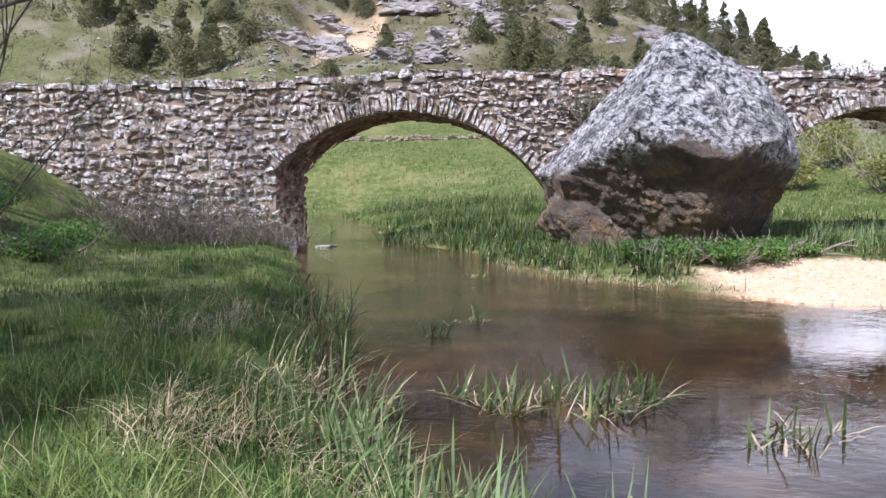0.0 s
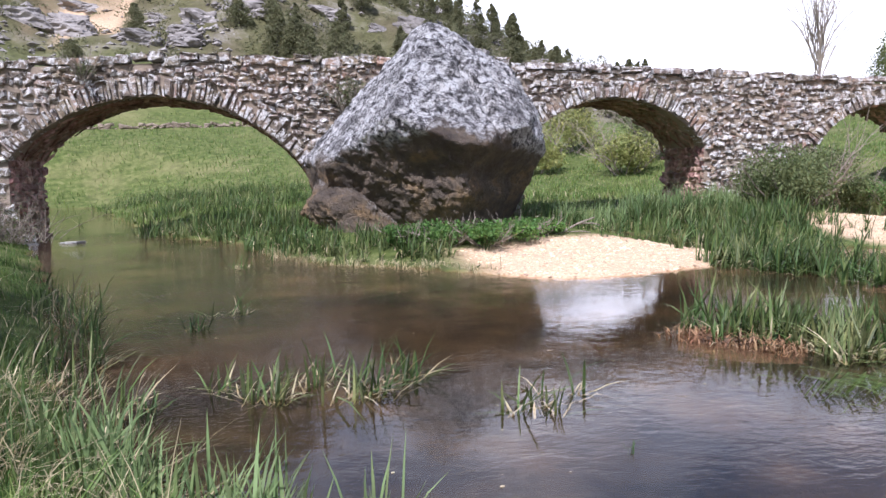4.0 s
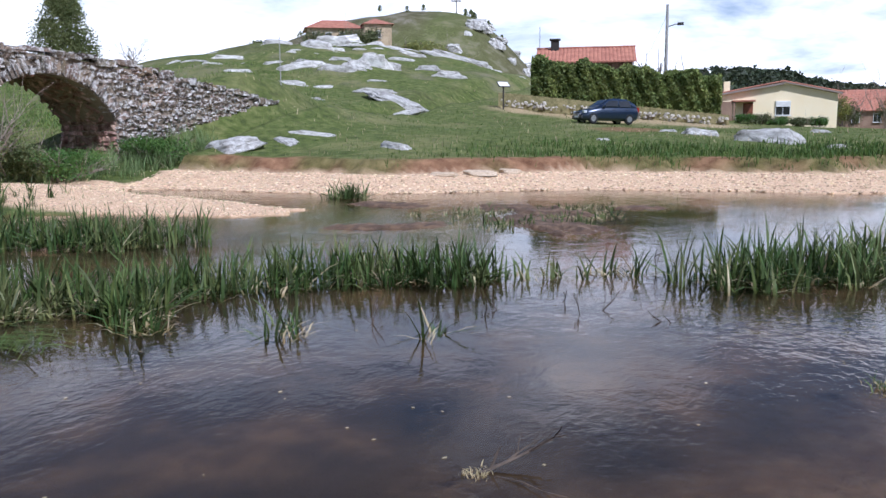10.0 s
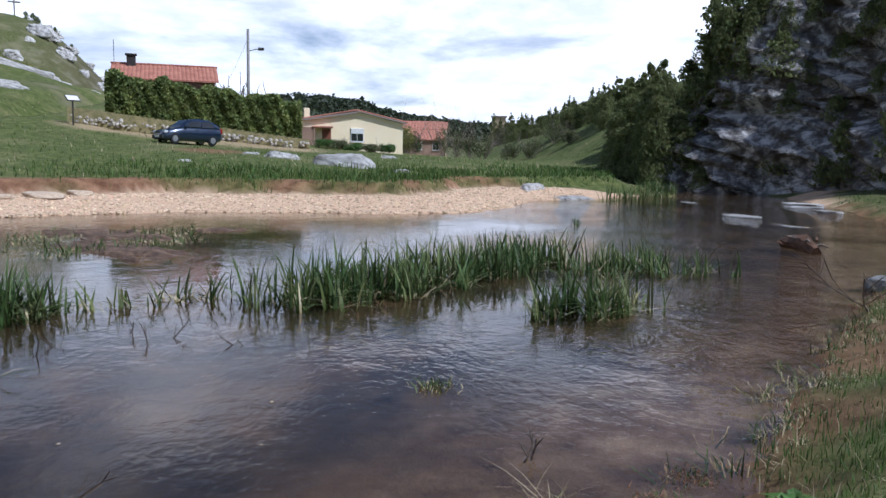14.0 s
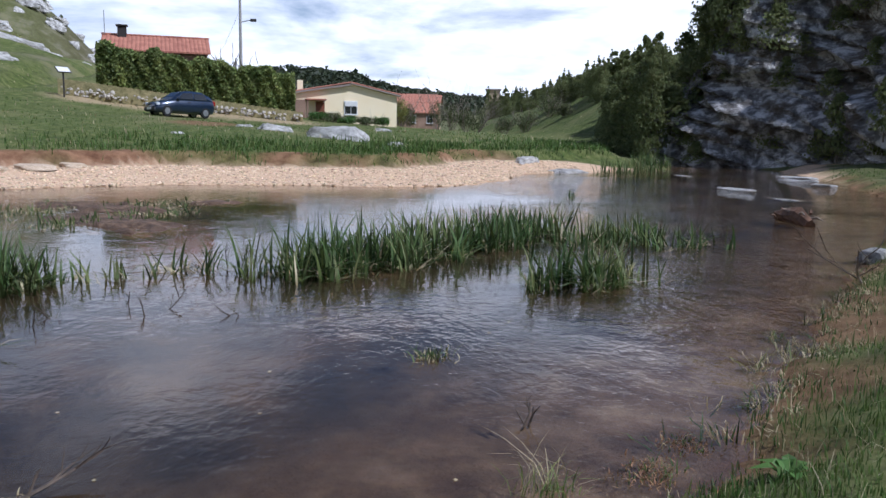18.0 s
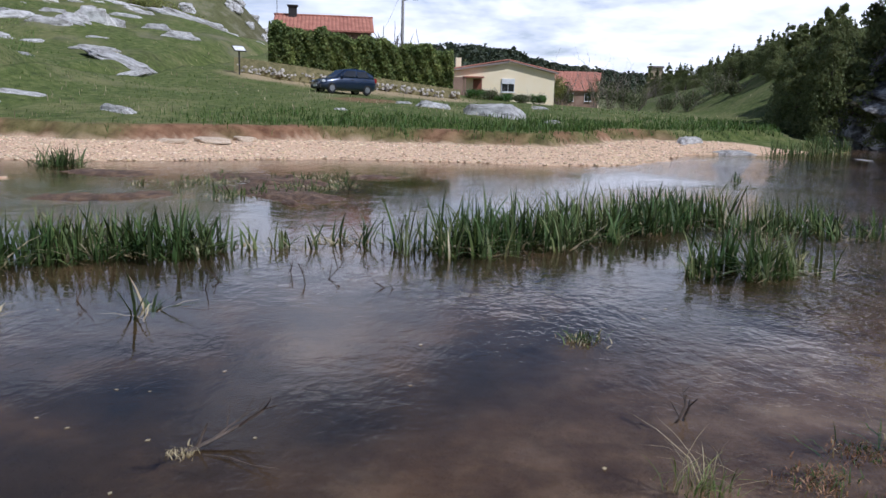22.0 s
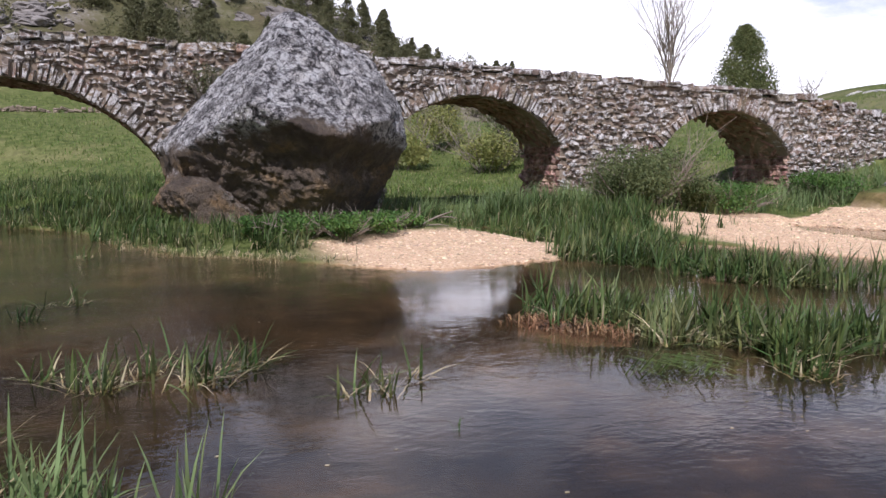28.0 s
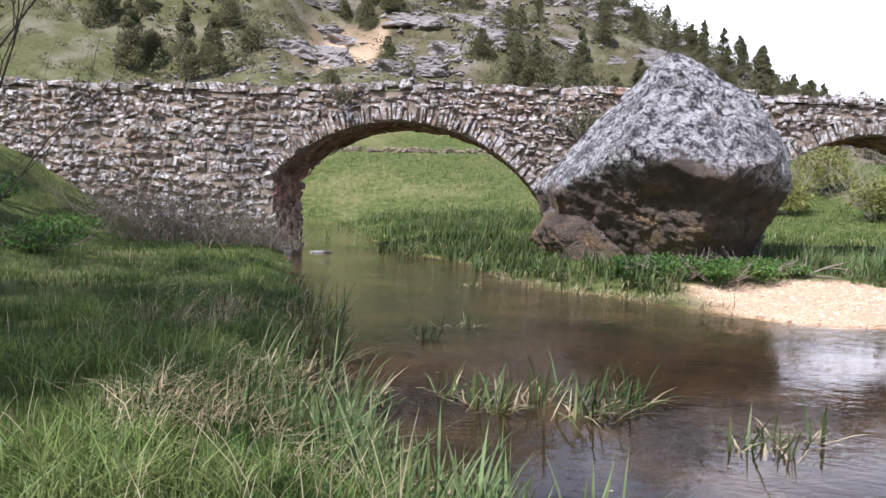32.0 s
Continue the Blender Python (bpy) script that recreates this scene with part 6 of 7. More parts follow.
mud_bank(18.2, 7.6, 2.6, 1.0, 0.08, 4.0, "flat wet mud bank breaking the river's surface")
mud_bank(19.0, 1.6, 1.4, 0.5, 0.07, 5.0, "flat wet mud bank breaking the river's surface")
mud_bank(14.2, 5.6, 2.8, 1.0, 0.07, 6.0, "flat wet mud bank breaking the river's surface")
mud_bank(10.3, 9.3, 1.6, 0.7, 0.10, 7.0, "mud and dead leaves round the reed roots")

# ---- grey ledges on the stony hillside ----
HILLROCK = surface("grey hillside limestone", [(0.30, (0.12, 0.105, 0.09)), (0.50, (0.22, 0.198, 0.178)), (0.70, (0.36, 0.33, 0.305))], 0.5, 4.0, 0.95, 0.9, 0.10, 0.2)
ledges, pale_ledges = [], []
for k in range(5):
    r = random.Random(700 + k)
    pl = [((math.cos(b), math.sin(b), r.uniform(-0.2, 0.6)), r.uniform(0.8, 1.15)) for b in np.linspace(0, 6.28, 8)[:-1]] + [((r.uniform(-0.3, 0.3), -0.3, 1), 0.75), ((0, 0, -1), 1)]
    bm = faceted(pl, 4, 22.0, 0.2, k * 9.1)
    me = bpy.data.meshes.new("hillside_ledge")
    bm.to_mesh(me)
    bm.free()
    me.materials.append(HILLROCK)
    ledges.append(me)
    me = me.copy()
    me.materials[0] = OUTCROP
    pale_ledges.append(me)
r = random.Random(44)
for k in range(230):
    x, y = r.uniform(-22, 75), r.uniform(92, 178)
    ob = new("hillside_ledge", ledges[k % 5])
    l = r.uniform(0.6, 2.4) if k < 200 else r.uniform(1.2, 3.4)
    ob.matrix_basis = pose(x, y, land_at(x, y) + 0.1, 0, 0, r.uniform(-40, 40)) @ Matrix.Diagonal((l, l * 0.6, l * r.uniform(0.3, 0.6), 1))
    tagged(ob, "grey limestone ledge sticking out of the stony hillside", "rock", "hillside ledges")

for k in range(26):
    hp, hq = r.uniform(0, 42), r.uniform(-42, -4)
    x, y = 235 + 0.344 * hp + 0.939 * hq, 86 - 0.939 * hp + 0.344 * hq
    ob = new("hillside_ledge", pale_ledges[k % 5])
    l = r.uniform(0.8, 2.4)
    ob.matrix_basis = pose(x, y, land_at(x, y) + 0.1, 0, 0, r.uniform(-110, -30)) @ Matrix.Diagonal((l, l * 0.6, l * r.uniform(0.4, 0.9), 1))
    tagged(ob, "pale limestone ledge on the bare summit slope", "rock", "summit ledges")

g = np.random.default_rng(31)
x, y = g.uniform(-60, 85, 5200), g.uniform(82, 182, 5200)
ok = wave(x, y, 9, 3) + g.normal(0, 0.4, 5200) > -0.1
x, y = x[ok], y[ok]
p = np.repeat(np.stack([x, y, land(x, y) + 0.25], -1), 26, 0)
p = p + g.normal(0, 1, p.shape) * [0.42, 0.42, 0.24]
tagged(part("hillside_scrub", leaf_cards(p, 0.24, 0.4, 1.2), HEATH), "low grey-green scrub scattered over the stony hillside", "scrub", kind="stuff")
# thickets of juniper on the hillside and along its ridge, too many to count
for name, n, box4, rad, up, limit in (("hillside_thicket", 900, (-50, 70, 92, 172), 1.0, 1.5, 0.05), ("ridge_wood", 620, (6, 118, 160, 192), 1.1, 1.9, -0.8)):
    x, y = g.uniform(box4[0], box4[1], n), g.uniform(box4[2], box4[3], n)
    ok = (wave(x, y, 13, 6) + 0.4 * wave(x, y, 4, 2) > limit) & (np.hypot(x + 14.3, (y - 106) / 1.7) > 8)
    x, y = x[ok], y[ok]
    k = np.repeat(np.arange(len(x)), 110)
    d = g.normal(0, 1, (len(k), 3))
    d /= np.linalg.norm(d, axis=1)[:, None]
    sz = g.uniform(0.6, 1.5, len(x))[k]
    f = 1 - 0.45 * d[:, 2]
    p = np.stack([x[k] + d[:, 0] * rad * sz * f, y[k] + d[:, 1] * rad * sz * f, land(x, y)[k] + (up + d[:, 2] * up * 1.1) * sz], -1) + g.normal(0, 0.12, (len(k), 3))
    tagged(part(name, leaf_cards(p, 0.30, 0.6, 1.2), HEATH), "dull olive juniper thicket on the stony hillside", "scrub", kind="stuff")
x, y = g.uniform(-45, 80, 9000), g.uniform(84, 180, 9000)
ok = wave(x, y, 11, 8) + g.normal(0, 0.35, 9000) > 0.0
x, y = x[ok], y[ok]
sc = g.uniform(0.15, 0.5, len(x)) * g.uniform(0.6, 1.9, len(x))
oct_v = np.array([(1, 0.2, 0), (-0.1, 1, 0.1), (-1, -0.2, 0), (0.2, -1, 0.1), (0.2, 0.1, 0.7), (0, 0, -0.5)])
tv = np.stack([x, y, land(x, y)], -1)[:, None] + oct_v[None] * sc[:, None, None] * g.uniform(0.6, 1.4, (len(x), 6, 1))
ti = np.arange(len(x))[:, None, None] * 6 + np.array([(0, 1, 4), (1, 2, 4), (2, 3, 4), (3, 0, 4), (1, 0, 5), (2, 1, 5), (3, 2, 5), (0, 3, 5)])[None]
tagged(part("hillside_stones", (tv.reshape(-1, 3), ti.reshape(-1, 3)), HILLROCK), "grey limestone rubble scattered over the hillside", "stones", kind="stuff")
# a broad-leaved dock at the muddy edge of the near bank
DOCK = leafy("broad dock leaf", [(0.3, (0.07, 0.15, 0.03)), (0.7, (0.15, 0.25, 0.06))], 0.2, 0.01, 0.3, False)
dock = thing("dock_plant", pose(3.75, -2.85, land_at(3.75, -2.85)) @ Matrix.Scale(0.75, 4), "broad-leaved green dock plant on the muddy bank", "plant")
for k in range(9):
    a, ln = k * 0.72, 0.16 + 0.05 * (k % 3)
    vs = [(0, -0.01, 0), (0, 0.01, 0), (ln * 0.45, 0.045, 0.09), (ln * 0.45, -0.045, 0.09), (ln * 0.5, 0, 0.075), (ln, 0, 0.06)]
    lf = part("leaf", (vs, [(0, 1, 4), (1, 2, 4), (0, 4, 3), (2, 5, 4), (4, 5, 3)]), DOCK, dock)
    lf.matrix_basis = pose(0, 0, 0, 0, 0, math.degrees(a))


# ---- buildings ----
CREAM = surface("cream rendered wall", [(0.3, (0.93, 0.76, 0.47)), (0.7, (0.95, 0.81, 0.55))], 0.8, 20.0, 0.9, 0.2, 0.01)
OCHRE = surface("ochre stone wall", [(0.3, (0.38, 0.28, 0.17)), (0.7, (0.58, 0.46, 0.31))], 1.2, 14.0, 0.95, 0.5, 0.03)
BROWNWALL = surface("brown brick wall", [(0.3, (0.22, 0.13, 0.09)), (0.7, (0.36, 0.24, 0.17))], 1.2, 20.0, 0.95, 0.5, 0.02)
TILE = surface("terracotta roof tile", [(0.3, (0.28, 0.105, 0.07)), (0.7, (0.46, 0.20, 0.13))], 1.5, 16.0, 0.9, 0.5, 0.02, 0.12, True)
TRIM = plain("grey roof verge", (0.30, 0.25, 0.22), 0.8)
WHITE = plain("white painted frame", (0.78, 0.77, 0.74), 0.5)
DOORWOOD = plain("reddish brown door", (0.22, 0.07, 0.035), 0.6)
SOOT = plain("dark chimney", (0.035, 0.032, 0.03), 0.9)
POLE_GREY = plain("weathered concrete pole", (0.36, 0.35, 0.33), 0.9)
IRON = plain("dark iron", (0.06, 0.055, 0.05), 0.6, 0.6)


def glass_dark(name):
    m, nt, p = nodes_of(name)
    p.inputs["Base Color"].default_value = (0.02, 0.022, 0.025, 1)
    p.inputs["Roughness"].default_value, p.inputs["Specular IOR Level"].default_value = 0.06, 0.8
    return m


PANE = glass_dark("window glass")


def tiled_slope(x0, x1, y0, z0, y1, z1, pitch=0.28):
    """A roof slope of half-round tile rows running down it; a slab 8 cm thick."""
    n = max(2, int(round((x1 - x0) / pitch)) * 4)
    vs, fs = [], []
    for i in range(n + 1):
        x = x0 + (x1 - x0) * i / n
        b = 0.05 * abs(math.sin(i * math.pi / 4))
        vs += [(x, y0, z0 + b), (x, y1, z1 + b), (x, y0, z0 - 0.08), (x, y1, z1 - 0.08)]
    for i in range(n):
        a, c = 4 * i, 4 * i + 4
        fs += [(a, c, c + 1, a + 1), (a + 2, a + 3, c + 3, c + 2), (a, a + 2, c + 2, c), (a + 1, c + 1, c + 3, a + 3)]
    fs += [(0, 1, 3, 2), (4 * n, 4 * n + 2, 4 * n + 3, 4 * n + 1)]
    return vs, fs


def window_part(parent, x, y, z, w, h, shutter=False, turn=0.0):
    fr = part("window", boxed(-w / 2 - 0.06, w / 2 + 0.06, -0.04, 0.05, -0.06, h + 0.06, bevel=0.01), WHITE, parent)
    fr.matrix_basis = pose(x, y, z, 0, 0, turn)
    pn = part("pane", boxed(-w / 2, -0.02, -0.052, -0.04, 0, h), PANE, fr)
    part("pane", boxed(0.02, w / 2, -0.052, -0.04, 0, h), PANE, fr)
    part("sill", boxed(-w / 2 - 0.12, w / 2 + 0.12, -0.16, -0.04, -0.12, -0.05, bevel=0.01), WHITE, fr)
    if shutter:
        part("shutter_box", boxed(-w / 2 - 0.02, w / 2 + 0.02, -0.09, -0.053, h * 0.62, h + 0.04, bevel=0.01), WHITE, fr, "white roller shutter half down")


# cottage with a gable towards the river; local x to the viewer's right, y away
cottage = thing("cottage", pose(66.4, -2.5, 2.65, 0, 0, -83), "cream rendered cottage with a low gable and red tiles", "house")
W, E_, P_, L_ = 4.1, 1.72, 2.52, 9.0
bm = bmesh.new()
prof = [(-W, -1.2), (W, -1.2), (W, E_ - 0.1), (0.3, P_), (-W, E_ + 0.05)]
a = [bm.verts.new((x, 0, z)) for x, z in prof]
b = [bm.verts.new((x, L_, z)) for x, z in prof]
bm.faces.new(a)
bm.faces.new(b[::-1])
for i in range(5):
    bm.faces.new((a[i], b[i], b[(i + 1) % 5], a[(i + 1) % 5]))
bmesh.ops.recalc_face_normals(bm, faces=bm.faces[:])
part("wall", bm, CREAM, cottage)
slope = part("roof", tiled_slope(-0.3, L_ + 0.3, -4.75, -0.98, 0, 0.0), TILE, cottage, "red tiled roof slope")
slope.matrix_basis = pose(0.3, 0, P_ + 0.12, 0, 0, 90) @ Matrix.Diagonal((1, -0.93, 0.82, 1))
slope = part("roof", tiled_slope(-0.3, L_ + 0.3, -4.4, -1.0, 0, 0.0), TILE, cottage, "red tiled roof slope")
slope.matrix_basis = pose(0.3, 0, P_ + 0.12, 0, 0, 90) @ Matrix.Diagonal((1, 0.95, 0.88, 1))
for sx, ex, ez in ((1, 4.35, E_ - 0.10), (-1, -4.5, E_ + 0.02)):
    bm = bmesh.new()
    d = Vector((ex - 0.3, 0, ez - P_))
    vs = box(bm, 0, d.length, -0.30, 0.02, 0, 0.13)
    bmesh.ops.transform(bm, matrix=Matrix.Translation((0.3, 0, P_ - 0.02)) @ Matrix.Rotation(-math.atan2(d.z, d.x), 4, "Y"), verts=vs)
    part("verge", bm, TRIM, cottage)
window_part(cottage, 0.35, -0.03, 0.15, 0.95, 0.95, True)
part("chimney", boxed(-3.75, -3.3, 1.4, 1.85, 1.5, 2.75, bevel=0.02), CREAM, cottage)
part("porch_roof", boxed(-3.3, -1.7, -1.0, 0.0, 1.12, 1.24, bevel=0.02), TILE, cottage, "small red tiled porch roof")
part("porch_post", boxed(-3.25, -3.1, -0.95, -0.8, -1.0, 1.12, bevel=0.01), BROWNWALL, cottage)
part("porch_wall", boxed(-4.1, -3.3, -0.9, -0.004, -1.1, 1.15, bevel=0.01), BROWNWALL, cottage)
part("door", boxed(-2.45, -1.75, -0.07, -0.01, -0.9, 1.05, bevel=0.01), DOORWOOD, cottage)

# house behind the hedge: long ridge across the view
house = thing("hedge_house", pose(60.6, 10.7, 4.2, 0, 0, -79.5), "stone house with a red tiled roof behind the hedge", "house")
part("wall", boxed(-3.4, 3.2, 0.0, 5.0, -1.5, 2.55), BROWNWALL, house)
part("roof", tiled_slope(-3.8, 3.5, -0.5, 2.5, 2.5, 3.75), TILE, house, "red tiled roof slope")
part("roof", tiled_slope(-3.8, 3.5, 5.5, 2.5, 2.5, 3.75), TILE, house, "red tiled roof slope")
part("ridge", boxed(-3.85, 3.55, 2.38, 2.62, 3.74, 3.86, bevel=0.03), TILE, house)
ch = part("chimney", boxed(-2.75, -2.15, 2.0, 2.6, 3.4, 4.35, bevel=0.02), SOOT, house, "dark chimney with a cap")
part("cap", boxed(-2.85, -2.05, 1.9, 2.7, 4.35, 4.45, bevel=0.01), SOOT, ch)
part("antenna", boxed(-3.62, -3.58, 2.2, 2.24, 3.5, 5.4), IRON, house)
window_part(house, 0.6, -0.03, 1.35, 1.5, 0.7)

# villa on the hill
villa = thing("villa", pose(98.3, 49.4, 13.3, 0, 0, -57) @ Matrix.Scale(0.85, 4), "long cream villa with hipped red roof on the hill", "house")


def hipped(parent, x0, x1, y0, y1, z0, z1, inset):
    bm = bmesh.new()
    o = [bm.verts.new(p) for p in ((x0, y0, z0), (x1, y0, z0), (x1, y1, z0), (x0, y1, z0))]
    u = [bm.verts.new(p) for p in ((x0 + inset, (y0 + y1) / 2, z1), (x1 - inset, (y0 + y1) / 2, z1))]
    for f in ((o[0], o[1], u[1], u[0]), (o[1], o[2], u[1]), (o[2], o[3], u[0], u[1]), (o[3], o[0], u[0])):
        bm.faces.new(f)
    bm.faces.new(o[::-1])
    part("roof", bm, TILE, parent, "hipped red tile roof")


part("wall", boxed(-6.2, 2.4, 0, 6, -3, 2.4), OCHRE, villa)
hipped(villa, -6.7, 2.8, -0.5, 6.5, 2.4, 4.0, 3.0)
part("wing", boxed(2.4, 6.6, -1.2, 6.2, -3, 3.0), OCHRE, villa, "ochre stone wing")
hipped(villa, 2.0, 7.0, -1.6, 6.6, 3.0, 4.3, 2.4)
for x in (-5.0, -3.0, -0.9, 1.0):
    window_part(villa, x, -0.03, 0.6, 0.9, 1.1)
window_part(villa, 4.5, -1.23, 1.0, 0.8, 1.0)
for k, (x, y, w, h) in enumerate([(90.5, 50.0, 4.2, 2.4), (93.5, 46.5, 3.6, 2.8), (95.2, 44.6, 3.4, 3.2), (86.5, 55.5, 3.0, 2.0), (100.5, 38.0, 5, 3.4), (105, 37, 4.5, 3.0), (97.5, 40.5, 3.2, 2.2)]):
    shrub("garden_shrub", x, y, w, h, 1500, 90 + k, 0.26, OLIVE if k < 4 else YELLOW, "dark garden shrub in front of the villa" if k < 4 else "fresh green bush on the hill beside the villa", 8)

# far roofs of the town
TOWN = [(128, -15.2, 5.4, 5, 3.4, 97, 0), (165, -20, 8, 6, 4.2, 80, 1), (170, -12, 9, 7, 4.5, 110, 0), (185, -19, 10, 7, 5.0, 70, 1), (205, -16, 9, 7, 6, 95, 0), (215, -24, 12, 8, 5.5, 100, 1), (235, -20, 9, 7, 6.0, 60, 0), (240, -29, 10, 8, 6.5, 90, 1), (262, -25, 12, 8, 7, 85, 0), (190, -8, 8, 7, 5, 90, 1), (225, -11, 9, 7, 6.5, 100, 0), (280, -34, 11, 8, 7, 95, 1)]
for k, (x, y, w, d, h, a, c) in enumerate(TOWN):
    hz = land_at(x, y)
    h = max(2.2, 0.3 + math.hypot(x, y) * math.tan(radians(1.76 if k == 0 else 1.95 + 0.07 * (k * 5 % 7))) - hz)
    t = thing("town_house", pose(x, y, hz, 0, 0, a), "distant village house with a red tiled roof", "house", "village houses")
    part("wall", boxed(-w / 2, w / 2, -d / 2, d / 2, -1, h), (OCHRE if c else CREAM) if k else BROWNWALL, t)
    part("roof", tiled_slope(-w / 2 - 0.3, w / 2 + 0.3, -d / 2 - 0.4, h - 0.1, 0, h + 1.5, 0.6), TILE, t)
    part("roof", tiled_slope(-w / 2 - 0.3, w / 2 + 0.3, d / 2 + 0.4, h - 0.1, 0, h + 1.5, 0.6), TILE, t)
    for q in (-w / 4, w / 4):
        window_part(t, q, -d / 2 - 0.03, h * 0.45, 0.9, 1.1)
        window_part(t, q, d / 2 + 0.03, h * 0.45, 0.9, 1.1, False, 180)
tower = thing("tower", pose(195.7, -41.3, land_at(195.7, -41.3), 0, 0, 80), "distant square stone building on the far ridge", "building")
TH = 11.2 - land_at(195.7, -41.3)
part("wall", boxed(-1.6, 1.6, -1.6, 1.6, -1, TH), OCHRE, tower)
part("roof", boxed(-1.9, 1.9, -1.9, 1.9, TH, TH + 0.35), TRIM, tower)

# bushes and young trees round the cottage and on the slope
for k, (a, d, w, h, mat) in enumerate([(95.9, 73, 1.6, 2.7, YELLOW), (96.4, 74, 1.3, 2.2, OLIVE), (98.2, 108, 2.4, 4.6, OLIVE), (99.2, 112, 2.6, 4.4, SHRUB), (100.2, 105, 2.4, 3.8, SHRUB), (101.0, 100, 2.6, 3.4, OLIVE), (103.0, 92, 2.6, 2.2, OLIVE),
                                     (104.4, 88, 3.2, 2.4, OLIVE), (106.1, 92, 3.4, 2.6, OLIVE), (107.2, 84, 2.0, 1.5, OLIVE), (90.2, 62, 1.8, 0.7, NETTLE), (91.2, 62, 2.0, 0.8, OLIVE), (92.3, 62, 2.0, 0.7, NETTLE), (93.5, 62, 1.8, 0.7, OLIVE), (94.6, 63, 1.6, 0.8, NETTLE)]):
    x, y = d * math.sin(radians(a)), d * math.cos(radians(a))
    shrub("garden_shrub", x, y, w, h, 1200, 140 + k, 0.16 if d > 80 else 0.13, mat, "round green bush near the village cottage", 8)

# ---- hedge, its dry stone wall, bare pollards ----
HEDGE = leafy("clipped hedge leaf", [(0.3, (0.10, 0.145, 0.045)), (0.55, (0.23, 0.275, 0.085)), (0.72, (0.36, 0.39, 0.125))], 0.45, 0.02, 0.4)
hedge = thing("hedge", pose(56.6, 7.4, 0, 0, 0, -81.7), "tall clipped dark green hedge along the garden", "hedge")


def hedge_base(u):
    return 4.15 - 0.115 * (u + 6.1)


g = np.random.default_rng(5)
n = 34000
u, side, hh = g.uniform(-6.3, 6.2, n), g.random(n), g.random(n)
dep = np.where(side < 0.72, g.normal(0, 0.12, n), g.uniform(0, 1.3, n))
top = 2.35 + 0.16 * np.sin(u * 1.9) + 0.12 * np.sin(u * 4.3 + 1)
hz = np.where(side < 0.72, hh * top, top + g.normal(0, 0.10, n)) + hedge_base(u)
dep = dep + 0.14 * np.sin(u * 2.7) + 0.1 * np.sin(u * 7 + hz * 3)
part("foliage", leaf_cards(np.stack([u, dep, hz], -1), 0.20, 0.1, 1.2), HEDGE, hedge)
bm = bmesh.new()
for i in range(25):
    c = -6.1 + i * 0.505
    box(bm, c - 0.26, c + 0.26, 0.25, 1.2, hedge_base(c) - 0.6, hedge_base(c) + 2.1)
part("core", bm, BARK, hedge, "dark inner twigs")
DRYBANK = surface("dry grassy earth", [(0.3, (0.16, 0.15, 0.06)), (0.7, (0.36, 0.30, 0.15))], 3.0, 30.0, 0.95, 0.7, 0.05)
WALLSTONE = surface("tan dry wall stone", [(0.3, (0.26, 0.23, 0.18)), (0.7, (0.58, 0.53, 0.46))], 5.0, 30.0, 0.95, 0.5, 0.02, 0.3)
RW = random.Random(21)
gw = thing("garden_wall", pose(55.9, 7.2, 0, 0, 0, -81.7), "low tumbled dry stone wall below the hedge", "wall")
wall_stones = []
for k in range(240):
    c = RW.uniform(-8.4, 6.5)
    s = RW.uniform(0.05, 0.13)
    bm = faceted([((math.cos(q), math.sin(q), 0.2), RW.uniform(0.8, 1.1)) for q in (0, 1.2, 2.6, 3.9, 5.1)] + [((0, 0, 1), 0.7), ((0, 0, -1), 0.7)], 1, 10, 0.05, k)
    zb = land_at(*(gw.matrix_basis @ Vector((c, 0, 0))).to_2d())
    ob = part("stone", bm, WALLSTONE, gw)
    ob.matrix_basis = pose(c, RW.gauss(0, 0.28), max(zb, hedge_base(c) - 0.9) + RW.uniform(0.0, 0.5), 0, 0, RW.uniform(0, 360)) @ Matrix.Scale(s, 4)
bm = bmesh.new()
for i in range(38):
    c = -8.4 + i * 0.4
    box(bm, c - 0.2, c + 0.2, 0.1, 1.6, hedge_base(c) - 2.0, hedge_base(c) - 0.02)
part("bank", bm, DRYBANK, gw, "earth bank behind the stones")
for k, (x, y) in enumerate([(64.5, 6.4), (65.0, 5.0), (64.8, 3.8), (65.5, 7.4)]):
    bare_tree("pollard_tree", x, y, 4.3, 0.16, 60 + k, "dark pollarded bare tree behind the hedge", 0.6, 2, (0, 0), 4)

# ---- poles, sign, cross ----
def utility_pole(x, y, h, r, label, arm=False):
    t = thing("utility_pole", pose(x, y, land_at(x, y) - 0.2), label, "pole")
    bm = bmesh.new()
    tube(bm, [(0, 0, 0), (0, 0, h * 0.5), (0, 0, h)], [r, r * 0.85, r * 0.65], 10)
    part("shaft", bm, POLE_GREY, t)
    if arm:
        bm = bmesh.new()
        tube(bm, [(0, 0, h * 0.80), (0, -0.7, h * 0.82), (0, -0.95, h * 0.82)], [0.04, 0.035, 0.03], 6)
        a = part("lamp_arm", bm, IRON, t)
        part("lamp_head", boxed(-0.09, 0.09, -1.35, -0.85, h * 0.81, h * 0.835, bevel=0.01), IRON, a)
        bm = bmesh.new()
        tube(bm, [(0, 0.05, h * 0.9), (0.5, 1.3, h * 0.62), (1.2, 2.6, h * 0.40)], [0.012, 0.012, 0.012], 4)
        part("cable", bm, IRON, t)
    return t


